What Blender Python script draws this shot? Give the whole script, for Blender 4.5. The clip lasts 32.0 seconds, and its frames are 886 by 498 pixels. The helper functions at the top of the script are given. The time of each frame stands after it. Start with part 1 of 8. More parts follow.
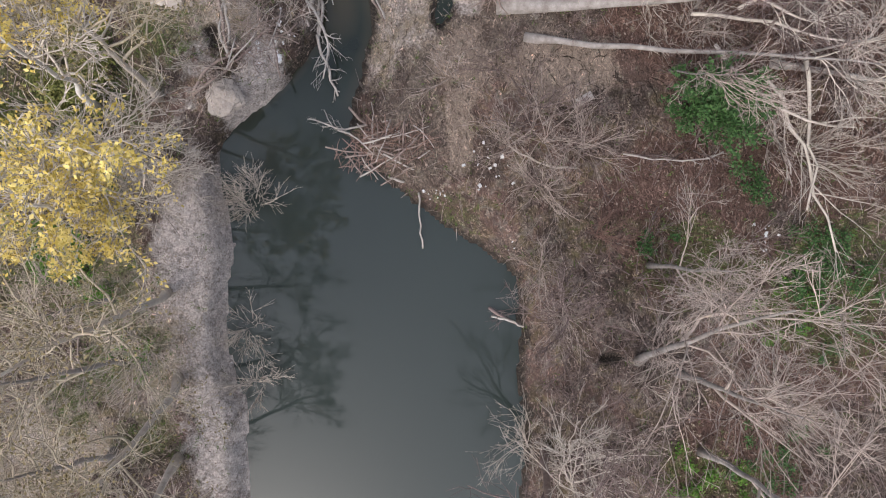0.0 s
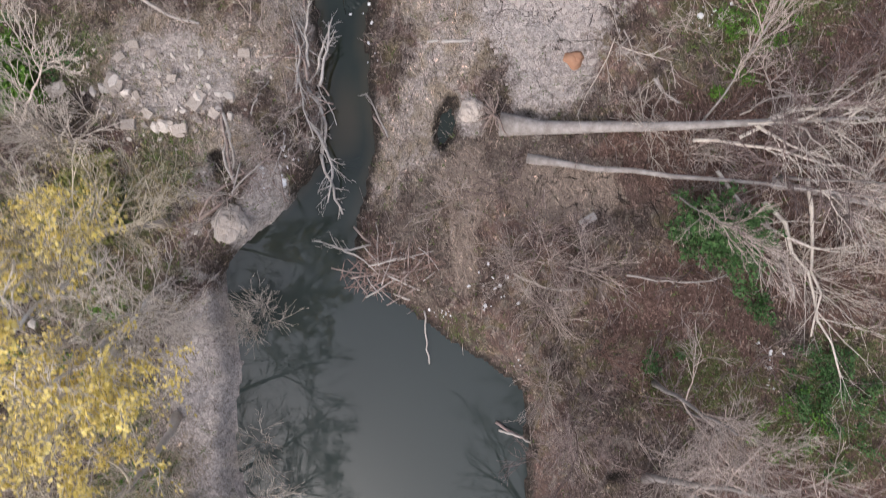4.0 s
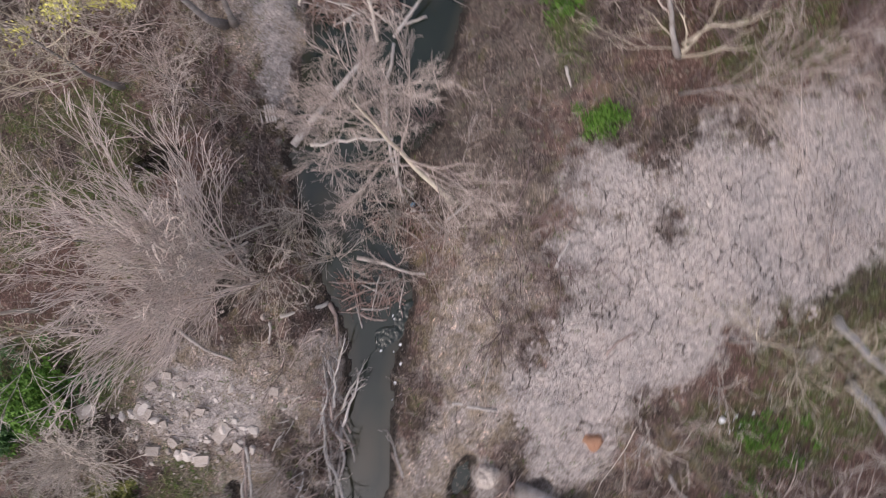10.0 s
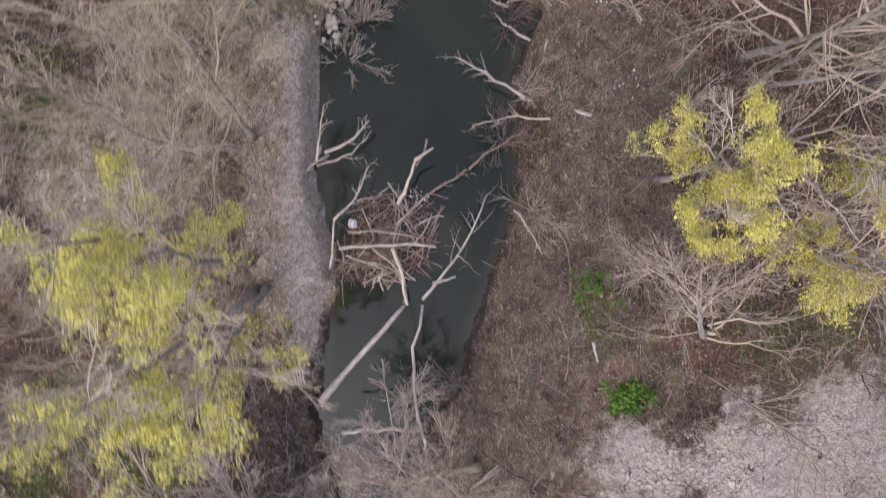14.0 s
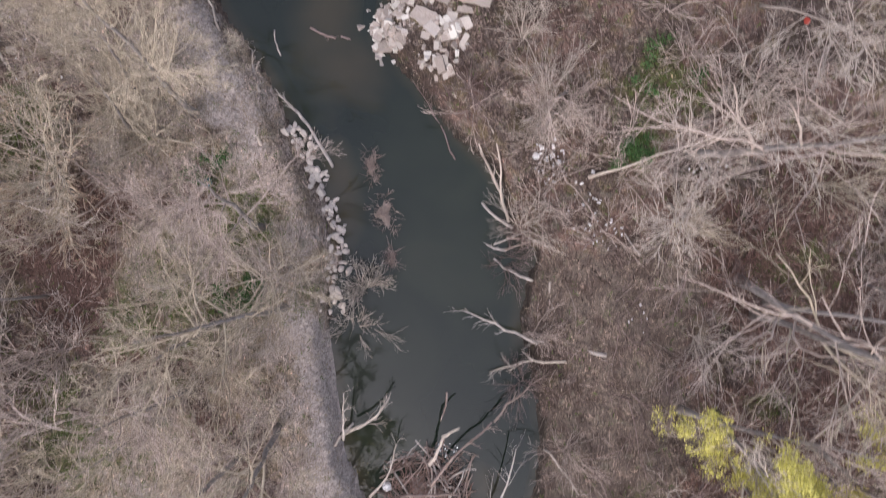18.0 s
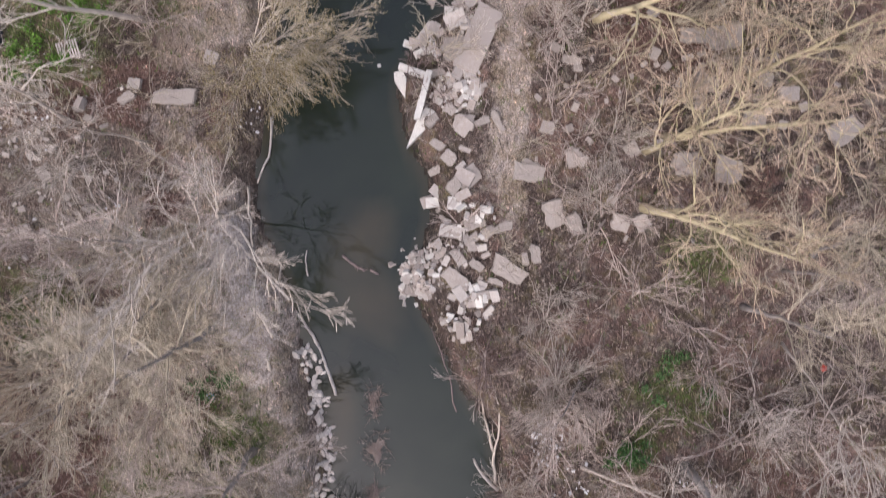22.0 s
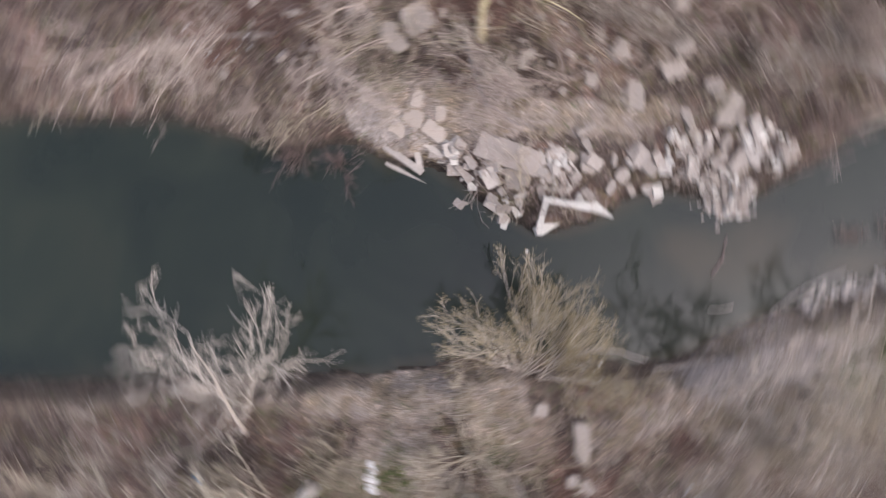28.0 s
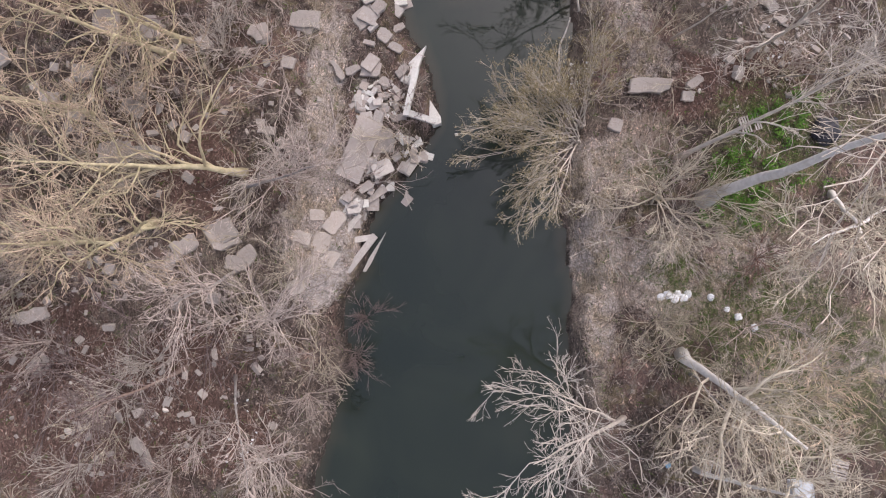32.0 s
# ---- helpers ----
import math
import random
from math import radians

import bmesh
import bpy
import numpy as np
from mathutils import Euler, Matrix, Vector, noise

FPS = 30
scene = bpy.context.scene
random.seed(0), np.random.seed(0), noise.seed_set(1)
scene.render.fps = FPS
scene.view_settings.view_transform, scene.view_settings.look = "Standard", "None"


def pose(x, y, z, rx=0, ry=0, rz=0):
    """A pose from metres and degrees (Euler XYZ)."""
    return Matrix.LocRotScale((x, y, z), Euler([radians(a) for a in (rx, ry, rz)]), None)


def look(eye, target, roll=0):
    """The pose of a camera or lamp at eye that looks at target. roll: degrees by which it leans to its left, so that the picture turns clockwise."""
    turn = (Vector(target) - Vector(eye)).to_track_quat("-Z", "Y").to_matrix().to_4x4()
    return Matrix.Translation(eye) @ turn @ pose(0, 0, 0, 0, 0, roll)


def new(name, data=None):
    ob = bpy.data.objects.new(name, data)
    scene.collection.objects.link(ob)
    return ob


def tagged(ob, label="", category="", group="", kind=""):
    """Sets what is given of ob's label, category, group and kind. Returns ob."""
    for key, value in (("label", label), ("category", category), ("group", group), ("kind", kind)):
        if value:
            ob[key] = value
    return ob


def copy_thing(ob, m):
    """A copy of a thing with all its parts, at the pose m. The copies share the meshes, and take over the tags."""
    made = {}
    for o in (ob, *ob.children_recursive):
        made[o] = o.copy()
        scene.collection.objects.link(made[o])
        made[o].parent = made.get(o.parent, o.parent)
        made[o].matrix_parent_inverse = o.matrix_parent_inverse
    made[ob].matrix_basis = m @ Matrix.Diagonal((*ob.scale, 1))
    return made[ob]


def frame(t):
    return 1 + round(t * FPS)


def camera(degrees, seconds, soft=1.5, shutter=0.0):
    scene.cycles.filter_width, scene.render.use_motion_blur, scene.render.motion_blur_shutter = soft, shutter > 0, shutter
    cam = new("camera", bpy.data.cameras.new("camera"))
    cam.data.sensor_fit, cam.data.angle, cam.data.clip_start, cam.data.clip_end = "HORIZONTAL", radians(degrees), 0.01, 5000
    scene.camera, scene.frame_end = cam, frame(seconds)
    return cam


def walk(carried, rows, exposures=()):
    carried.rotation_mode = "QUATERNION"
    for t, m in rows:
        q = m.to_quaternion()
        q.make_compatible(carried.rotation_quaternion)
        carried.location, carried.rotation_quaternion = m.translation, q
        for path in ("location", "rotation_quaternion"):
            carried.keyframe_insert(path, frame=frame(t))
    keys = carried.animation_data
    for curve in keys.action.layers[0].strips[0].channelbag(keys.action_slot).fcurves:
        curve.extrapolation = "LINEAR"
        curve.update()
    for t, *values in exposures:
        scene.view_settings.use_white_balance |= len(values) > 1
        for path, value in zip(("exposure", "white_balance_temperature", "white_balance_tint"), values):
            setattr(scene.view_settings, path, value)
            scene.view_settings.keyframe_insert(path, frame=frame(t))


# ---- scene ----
cam = camera(73, 32.0, soft=1.1, shutter=1.0)
PATH = [  # seconds, x, y, z, tilts and heading in degrees
    (0.0, 0.364, -0.364, 33.021, 0.09, 0.36, -5.39),
    (0.5, 0.389, -0.083, 32.969, -0.01, 0.38, -5.51),
    (1.0, 0.401, 0.358, 32.964, -0.02, 0.49, -5.58),
    (1.5, 0.492, 0.972, 32.990, -0.01, 0.46, -5.68),
    (2.0, 0.575, 1.773, 33.012, 0.00, 0.47, -5.85),
    (2.5, 0.649, 2.777, 33.034, -0.04, 0.43, -6.00),
    (3.0, 0.749, 3.922, 33.106, -0.11, 0.42, -6.10),
    (3.5, 0.838, 5.164, 33.190, -0.12, 0.46, -6.23),
    (5.5, 0.777, 11.155, 33.371, -0.47, 0.53, -6.59),
    (6.0, 0.590, 12.890, 33.399, -0.67, 0.53, -6.64),
    (6.5, 0.454, 14.652, 33.442, -0.86, 0.53, -6.75),
    (7.0, 0.337, 16.390, 33.487, -0.90, 0.46, -6.76),
    (7.5, 0.237, 18.188, 33.556, -0.96, 0.45, -6.83),
    (8.0, 0.203, 20.025, 33.551, -1.07, 0.41, -6.91),
    (8.5, 0.279, 21.836, 33.578, -1.09, 0.41, -7.06),
    (9.0, 0.408, 23.618, 33.633, -0.98, 0.53, -7.07),
    (9.5, 0.613, 25.467, 33.678, -0.97, 0.69, -4.88),
    (10.0, 0.791, 27.380, 33.736, -0.91, 0.80, 0.52),
    (10.5, 0.766, 29.399, 33.721, -1.00, 0.79, 6.56),
    (11.0, 0.594, 31.378, 33.712, -1.06, 0.89, 8.79),
    (11.5, 0.305, 33.253, 33.702, -1.05, 0.70, 9.33),
    (12.0, -0.082, 35.051, 33.731, -0.86, 0.53, 9.37),
    (12.5, -0.464, 36.943, 33.826, -0.88, 0.41, 8.40),
    (13.0, -0.863, 38.854, 33.850, -0.93, 0.38, 5.41),
    (13.5, -1.178, 40.778, 33.862, -0.94, 0.29, 4.08),
    (14.0, -1.507, 42.688, 33.896, -0.98, 0.14, 1.78),
    (14.5, -1.837, 44.594, 33.913, -1.00, -0.07, -0.18),
    (16.5, -2.483, 52.014, 33.868, -0.79, -0.73, -6.53),
    (17.0, -2.469, 53.735, 33.862, -0.53, -0.73, -7.41),
    (17.5, -2.392, 55.455, 33.941, -0.29, -0.65, -8.01),
    (18.0, -2.203, 57.289, 34.000, -0.26, -0.54, -7.25),
    (18.5, -1.972, 59.204, 34.008, -0.37, -0.53, -5.82),
    (19.0, -1.854, 61.103, 34.018, -0.38, -0.46, -2.59),
    (19.5, -1.786, 62.967, 34.093, -0.38, -0.45, -1.50),
    (20.0, -1.761, 64.849, 34.083, -0.42, -0.42, -0.44),
    (20.5, -1.786, 66.744, 34.145, -0.47, -0.39, 2.77),
    (21.0, -1.919, 68.648, 34.116, -0.53, -0.42, 3.95),
    (21.5, -2.202, 70.502, 34.138, -0.56, -0.50, 4.40),
    (22.0, -2.542, 72.378, 34.180, -0.65, -0.69, 4.62),
    (22.5, -2.929, 74.321, 34.226, -0.83, -0.76, 4.83),
    (23.0, -3.358, 76.308, 34.318, -1.07, -0.89, 5.06),
    (23.5, -3.812, 78.272, 34.386, -1.28, -1.00, 5.22),
    (24.0, -4.352, 80.203, 34.450, -1.49, -1.17, 5.34),
    (24.5, -4.866, 82.085, 34.473, -1.61, -1.42, 3.38),
    (25.0, -5.288, 84.015, 34.520, -1.78, -1.51, 3.12),
    (25.5, -5.617, 85.906, 34.617, -1.86, -1.56, 2.58),
    (26.0, -5.903, 87.263, 34.641, -1.68, -1.50, 1.70),
    (26.5, -6.093, 88.078, 34.665, -1.50, -1.44, -1.00),
    (27.0, -6.201, 88.458, 34.689, -1.32, -1.38, -25.50),
    (27.5, -6.252, 88.621, 34.713, -1.14, -1.32, -56.65),
    (28.0, -6.107, 88.650, 34.861, -0.94, -1.37, -89.14),
    (28.5, -5.953, 88.691, 35.007, -0.73, -1.39, -120.67),
    (29.0, -5.760, 88.749, 35.075, -0.54, -1.33, -149.39),
    (29.5, -5.591, 88.764, 35.134, -0.40, -1.26, -174.76),
    (30.0, -5.514, 88.849, 35.089, -0.38, -1.16, -180.58),
    (30.5, -5.560, 89.027, 35.141, -0.36, -1.13, -178.79),
    (31.0, -5.609, 89.207, 35.184, -0.40, -1.02, -178.09),
    (31.5, -5.647, 89.338, 35.212, -0.43, -0.97, -177.55),
    (32.0, -5.638, 89.437, 35.214, -0.47, -0.98, -177.14),
]
EXPOSURES = [(0, 0.22, 6500, 12), (6, 0.27, 6500, 15), (10, 0.12, 6500, 18), (11, 0.0, 6500, 20), (12, 0.05, 6500, 20), (14, 0.18, 6500, 19), (19, 0.4, 6500, 19), (25, 0.34, 6500, 19), (29, 0.42, 6500, 18), (32, 0.31, 6500, 18)]
walk(cam, [(t, pose(x, y, z, rx, ry, rz)) for t, x, y, z, rx, ry, rz in PATH], exposures=EXPOSURES)

# ---- light ----
world = bpy.data.worlds.new("sky")
scene.world = world
world.use_nodes = True
wn, wl = world.node_tree.nodes, world.node_tree.links
sky = wn.new("ShaderNodeTexSky")
sky.sky_type, sky.sun_disc = "NISHITA", False
SUN_UP, SUN_TURN = radians(48), radians(215)
sky.sun_elevation, sky.sun_rotation = SUN_UP, SUN_TURN
sky.dust_density, sky.air_density = 3.5, 1.0
veil = wn.new("ShaderNodeHueSaturation")
veil.inputs["Saturation"].default_value = 0.58
wl.new(sky.outputs[0], veil.inputs["Color"])
wl.new(veil.outputs[0], wn["Background"].inputs["Color"])
wn["Background"].inputs["Strength"].default_value = 0.225
sun = new("sun", bpy.data.lights.new("sun", "SUN"))
sun.data.energy, sun.data.angle, sun.data.color = 0.55, radians(20), (1.0, 0.94, 0.86)
sun.matrix_world = look((0, 0, 60), Vector((0, 0, 60)) - Vector((math.sin(SUN_TURN) * math.cos(SUN_UP), math.cos(SUN_TURN) * math.cos(SUN_UP), math.sin(SUN_UP))))


# ---- materials ----
def material(name, rough=0.85, metal=0.0):
    m = bpy.data.materials.new(name)
    m.use_nodes = True
    n, l = m.node_tree.nodes, m.node_tree.links
    b = n["Principled BSDF"]
    b.inputs["Roughness"].default_value, b.inputs["Metallic"].default_value = rough, metal
    b.inputs["Specular IOR Level"].default_value = 0.25
    return m, n, l, b


def noise_node(n, l, scale, detail=4.0, rough=0.6, co=None, warp=0.0):
    t = n.new("ShaderNodeTexNoise")
    t.inputs["Scale"].default_value, t.inputs["Detail"].default_value = scale, detail
    t.inputs["Roughness"].default_value, t.inputs["Distortion"].default_value = rough, warp
    if co is not None:
        l.new(co, t.inputs["Vector"])
    return t.outputs["Fac"]


def ramp(n, l, fac, stops):
    r = n.new("ShaderNodeValToRGB")
    while len(r.color_ramp.elements) < len(stops):
        r.color_ramp.elements.new(0.5)
    for e, (p, c) in zip(r.color_ramp.elements, stops):
        e.position, e.color = p, (*c, 1) if len(c) == 3 else (c[0], c[0], c[0], 1)
    l.new(fac, r.inputs["Fac"])
    return r.outputs["Color"]


def mix(n, l, fac, a, b, kind="MIX"):
    x = n.new("ShaderNodeMix")
    x.data_type, x.blend_type = "RGBA", kind
    for key, v in ((0, fac), (6, a), (7, b)):
        if isinstance(v, (int, float)):
            x.inputs[key].default_value = v
        elif isinstance(v, tuple):
            x.inputs[key].default_value = (*v, 1)
        else:
            l.new(v, x.inputs[key])
    return x.outputs[2]


def bump(n, l, b, height, strength=0.5, dist=0.05):
    u = n.new("ShaderNodeBump")
    u.inputs["Strength"].default_value, u.inputs["Distance"].default_value = strength, dist
    l.new(height, u.inputs["Height"])
    l.new(u.outputs["Normal"], b.inputs["Normal"])


def place(n, kind="Object"):
    return n.new("ShaderNodeTexCoord").outputs[kind]


def math_node(n, l, op, a, b):
    x = n.new("ShaderNodeMath")
    x.operation = op
    for k, v in enumerate((a, b)):
        if isinstance(v, (int, float)):
            x.inputs[k].default_value = v
        else:
            l.new(v, x.inputs[k])
    return x.outputs[0]


def grained(name, dark, light, scale=3.0, rough=0.85, relief=0.4, dist=0.02, spread=0.0, stretch=None, kind="Object"):
    """A surface of two tones with grain, blotches and relief; spread: how far single objects differ."""
    m, n, l, b = material(name, rough)
    co = place(n, kind)
    if stretch:
        mp = n.new("ShaderNodeMapping")
        mp.inputs["Scale"].default_value = stretch
        l.new(co, mp.inputs["Vector"])
        co = mp.outputs[0]
    fine, big = noise_node(n, l, scale * 8, 5, 0.7, co), noise_node(n, l, scale, 3, 0.6, co)
    c = ramp(n, l, fine, [(0.3, dark), (0.7, light)])
    c = mix(n, l, ramp(n, l, big, [(0.4, (0,)), (0.62, (1,))]), c, tuple(0.72 * v + 0.1 * d for v, d in zip(light, dark)))
    if spread:
        info = n.new("ShaderNodeObjectInfo")
        hs = n.new("ShaderNodeHueSaturation")
        l.new(c, hs.inputs["Color"])
        l.new(math_node(n, l, "ADD", math_node(n, l, "MULTIPLY", info.outputs["Random"], 2 * spread), 1 - spread), hs.inputs["Value"])
        c = hs.outputs[0]
    l.new(c, b.inputs["Base Color"])
    bump(n, l, b, fine, relief, dist)
    return m


def foliage(name, a, b_, rough=0.6):
    """Leaves and thin twigs: tone by island."""
    m, n, l, b = material(name, rough)
    geo = n.new("ShaderNodeNewGeometry")
    l.new(ramp(n, l, geo.outputs["Random Per Island"], [(0.0, a), (1.0, b_)]), b.inputs["Base Color"])
    return m


def wood(name, dark, light, spread=0.12):
    """Bark or bare wood: tone by island with blotches."""
    m, n, l, b = material(name, 0.9)
    co = place(n)
    geo = n.new("ShaderNodeNewGeometry")
    base = ramp(n, l, noise_node(n, l, 2.2, 5, 0.7, co), [(0.3, dark), (0.68, light)])
    tone = ramp(n, l, geo.outputs["Random Per Island"], [(0.0, (1 - 2 * spread,)), (1.0, (1 + spread,))])
    l.new(mix(n, l, 1.0, base, tone, "MULTIPLY"), b.inputs["Base Color"])
    bump(n, l, b, noise_node(n, l, 30, 4, 0.7, co), 0.5, 0.02)
    return m


BARK_GREY = wood("bark_grey", (0.20, 0.175, 0.16), (0.42, 0.385, 0.365))
BARK_PALE = wood("bark_pale", (0.42, 0.36, 0.305), (0.69, 0.615, 0.535), 0.16)
BARK_BROWN = wood("bark_brown", (0.17, 0.115, 0.095), (0.36, 0.27, 0.23))
BARK_MOSS = wood("bark_mossy", (0.36, 0.31, 0.19), (0.62, 0.54, 0.36))
TWIG_PINK = wood("twig_pinkish", (0.37, 0.295, 0.255), (0.64, 0.545, 0.48), 0.22)
TWIG_BLUSH = wood("twig_blush", (0.60, 0.50, 0.44), (0.80, 0.70, 0.63), 0.12)
TWIG_RUST = wood("twig_rust", (0.15, 0.085, 0.07), (0.36, 0.23, 0.19), 0.25)
TWIG_TAN = wood("twig_tan", (0.38, 0.325, 0.24), (0.66, 0.575, 0.45), 0.22)
TWIG_ORANGE = wood("twig_orange", (0.44, 0.33, 0.235), (0.72, 0.575, 0.43), 0.2)
TRUNK_WHITE = wood("trunk_white", (0.58, 0.54, 0.50), (0.80, 0.765, 0.73), 0.05)
TWIG_DARK = wood("twig_dark", (0.16, 0.115, 0.105), (0.33, 0.255, 0.235), 0.25)
TWIG_CREAM = wood("twig_cream", (0.44, 0.38, 0.29), (0.70, 0.62, 0.50), 0.15)
TWIG_CHALK = wood("twig_chalk", (0.46, 0.405, 0.35), (0.73, 0.66, 0.58), 0.14)
DRIFT_RED = wood("driftwood_reddish", (0.17, 0.10, 0.08), (0.40, 0.275, 0.23), 0.25)
TWIG_PALE = wood("twig_pale", (0.26, 0.205, 0.18), (0.50, 0.43, 0.385), 0.25)
CLAY_PLATE = grained("clay_plate", (0.29, 0.24, 0.21), (0.58, 0.515, 0.475), 1.0, 0.95, 0.6, 0.03)
DRIFT = wood("driftwood", (0.20, 0.14, 0.12), (0.46, 0.375, 0.33), 0.25)
BLEACHED = wood("bleached_wood", (0.34, 0.30, 0.27), (0.60, 0.555, 0.51), 0.1)
LEAF_YELLOW = foliage("leaf_yellow", (0.42, 0.39, 0.09), (0.70, 0.66, 0.20))
LEAF_GOLD = foliage("leaf_gold", (0.60, 0.45, 0.09), (0.85, 0.70, 0.27))
LEAF_OLIVE = foliage("leaf_olive", (0.17, 0.135, 0.065), (0.36, 0.29, 0.155))
LEAF_GREEN = foliage("leaf_green", (0.03, 0.075, 0.022), (0.10, 0.20, 0.065))
LEAF_FRESH = foliage("leaf_fresh", (0.05, 0.13, 0.015), (0.15, 0.28, 0.045))
LEAF_MOSS = foliage("leaf_moss", (0.10, 0.115, 0.03), (0.27, 0.27, 0.085))
LEAF_DRY = foliage("leaf_dry", (0.13, 0.09, 0.07), (0.44, 0.35, 0.29), 0.8)
GRASS_DRY = foliage("grass_dry", (0.24, 0.19, 0.13), (0.50, 0.43, 0.34), 0.8)
GRASS_GREEN = foliage("grass_green", (0.045, 0.085, 0.017), (0.15, 0.205, 0.05), 0.7)
CONCRETE = grained("concrete", (0.27, 0.23, 0.20), (0.46, 0.41, 0.37), 1.2, 0.9, 0.3, 0.01, 0.12)
CONCRETE_GREY = grained("concrete_grey", (0.29, 0.25, 0.22), (0.46, 0.41, 0.375), 0.8, 0.9, 0.25, 0.01)
CONCRETE_PALE = grained("concrete_pale", (0.36, 0.32, 0.285), (0.56, 0.515, 0.475), 1.0, 0.9, 0.3, 0.01, 0.08)
CONCRETE_WHITE = grained("concrete_white", (0.50, 0.475, 0.43), (0.74, 0.715, 0.67), 1.0, 0.9, 0.3, 0.01, 0.06)
STONE = grained("stone", (0.26, 0.215, 0.185), (0.50, 0.44, 0.395), 1.5, 0.9, 0.5, 0.02, 0.22)
STONE_PALE = grained("stone_pale", (0.46, 0.40, 0.35), (0.72, 0.66, 0.60), 1.5, 0.9, 0.4, 0.02, 0.15)
CLAY_STONE = grained("clay", (0.34, 0.285, 0.24), (0.54, 0.475, 0.42), 1.5, 0.95, 0.6, 0.03, 0.1)
PLASTIC_WHITE = grained("plastic_white", (0.62, 0.62, 0.62), (0.84, 0.84, 0.84), 4, 0.5, 0.2, 0.01, 0.12)
PLASTIC_BLUE = grained("plastic_blue", (0.10, 0.25, 0.40), (0.22, 0.42, 0.58), 4, 0.5, 0.2, 0.01, 0.1)
PLASTIC_BLACK = grained("plastic_black", (0.012, 0.012, 0.016), (0.04, 0.04, 0.05), 4, 0.45, 0.3, 0.01, 0.1)
PLASTIC_RED = grained("plastic_red", (0.40, 0.05, 0.035), (0.55, 0.09, 0.06), 4, 0.5, 0.2, 0.01, 0.1)
RUST = grained("orange_wood", (0.24, 0.12, 0.075), (0.46, 0.26, 0.165), 4, 0.8, 0.5, 0.02)
STEEL = grained("painted_steel", (0.42, 0.44, 0.46), (0.58, 0.60, 0.62), 2, 0.5, 0.2, 0.01)
SILT = grained("silt", (0.17, 0.135, 0.115), (0.34, 0.28, 0.25), 1.5, 0.9, 0.6, 0.05)

# ---- plan of the creek: both edges of the water every three metres, from y = -14 ----
EDGE_LEFT = [-12.6, -12.3, -12.2, -12.8, -12.8, -12.1, -12.4, -12.1, -8.2, -5.8, -5.6, -5.2, -5.5, -6.8, -7.6, -8.6, -8.7, -8.3, -7.6, -8.5, -9.2, -9.4, -9.3, -8.9, -7.8, -8.5, -9.5, -10.5, -11.7, -13.2, -13.4, -13.1, -13.1, -13.1, -13.9, -14.2, -14.3, -14.6, -14.8, -14.9, -15.0, -15.0]
EDGE_RIGHT = [3.4, 3.9, 3.8, 4.2, 3.9, 0.6, -2.5, -4.6, -3.9, -2.7, -2.7, -2.7, -1.9, -1.7, -2.5, -2.2, -0.2, 0.3, 1.1, 2.0, 2.5, 2.4, 2.1, 3.1, 2.1, 1.8, -0.4, -2.2, -4.0, -3.2, -3.3, -4.8, -5.5, -4.2, -1.9, -1.6, -0.4, -0.9, -0.0, 0.5, 0.8, 0.8]
WATER = -1.8
PITS = [  # x, y, half length, half width, turn, depth
    (6.107, 13.394, 0.759, 0.474, -7, 0.9),
    (1.512, 13.521, 1.896, 0.759, -107, 0.8),
    (-15.8, 31.9, 1.55, 0.9, 22, 1.4),
    (-11.524, 12.793, 0.752, 0.501, -86, 0.6),
    (-12.145, 24.013, 1.419, 0.82, -102, 0.45),
    (2.811, 56.038, 1.089, 0.897, -8, 0.7),
    (8.855, -7.173, 0.779, 0.312, -5, 0.6),
]
ZONES = {}


def zone(kind, x, y, long_, wide, turn):
    """An oval patch of one kind of ground cover."""
    ZONES.setdefault(kind, []).append((x, y, long_, wide, turn))


zone("pale", -13.217, -2.765, 2.244, 10.908, -5)
zone("pale", -12.202, -10.384, 0.873, 2.493, -5)
zone("pale", -10.722, 8.768, 0.935, 0.935, -5)
zone("pale", 11.9, 22.7, 7.6, 4.2, 30)
zone("pale", 9, 19.5, 3.6, 2.8, 53)
zone("pale", 19.8, 30.6, 7, 4, 30)
zone("pale", 14.986, 24.127, 8.253, 3.492, 33)
zone("pale", 2.949, 13.709, 0.783, 1.253, -6)
zone("pale", -9.069, 10.627, 0.94, 2.193, -26)
zone("pale", 8.2, 18.8, 4.6, 2.6, -97)
zone("pale", 9, 25.6, 5.4, 2.6, -97)
zone("straw", -9.991, 51.695, 6.418, 1.027, -102)
zone("straw", -13.216, 67.906, 3.851, 1.284, -67)
zone("straw", -10.182, 47.938, 6.398, 1.024, -93)
zone("straw", -13.29, 68.326, 4.211, 0.972, -75)
zone("pale", 10.5, 30.2, 3.4, 2.2, 20)

zone("pale", 0.86, 91.07, 2.6, 1.1, 61)
zone("straw", -12.317, 56.387, 10.892, 3.524, -98)
zone("straw", -17.28, 70.242, 4.816, 3.532, -2)
zone("straw", -16.486, 67.04, 3.864, 6.44, 4)
zone("straw", -13.853, 67.082, 3.196, 1.438, -68)
zone("straw", -15.341, 70.797, 5.137, 1.926, -78)
zone("straw", -15.203, 71.95, 8.05, 1.61, -66)
zone("straw", -14.464, 70.828, 6.478, 1.134, -70)
zone("straw", -15.564, 89.238, 2.926, 1.463, -85)
zone("straw", -11.404, 49.469, 5.433, 1.438, -107)
zone("straw", -10.544, 49.518, 7.998, 1.44, -93)
zone("straw", 0.204, 89.841, 2.601, 1.951, 65)
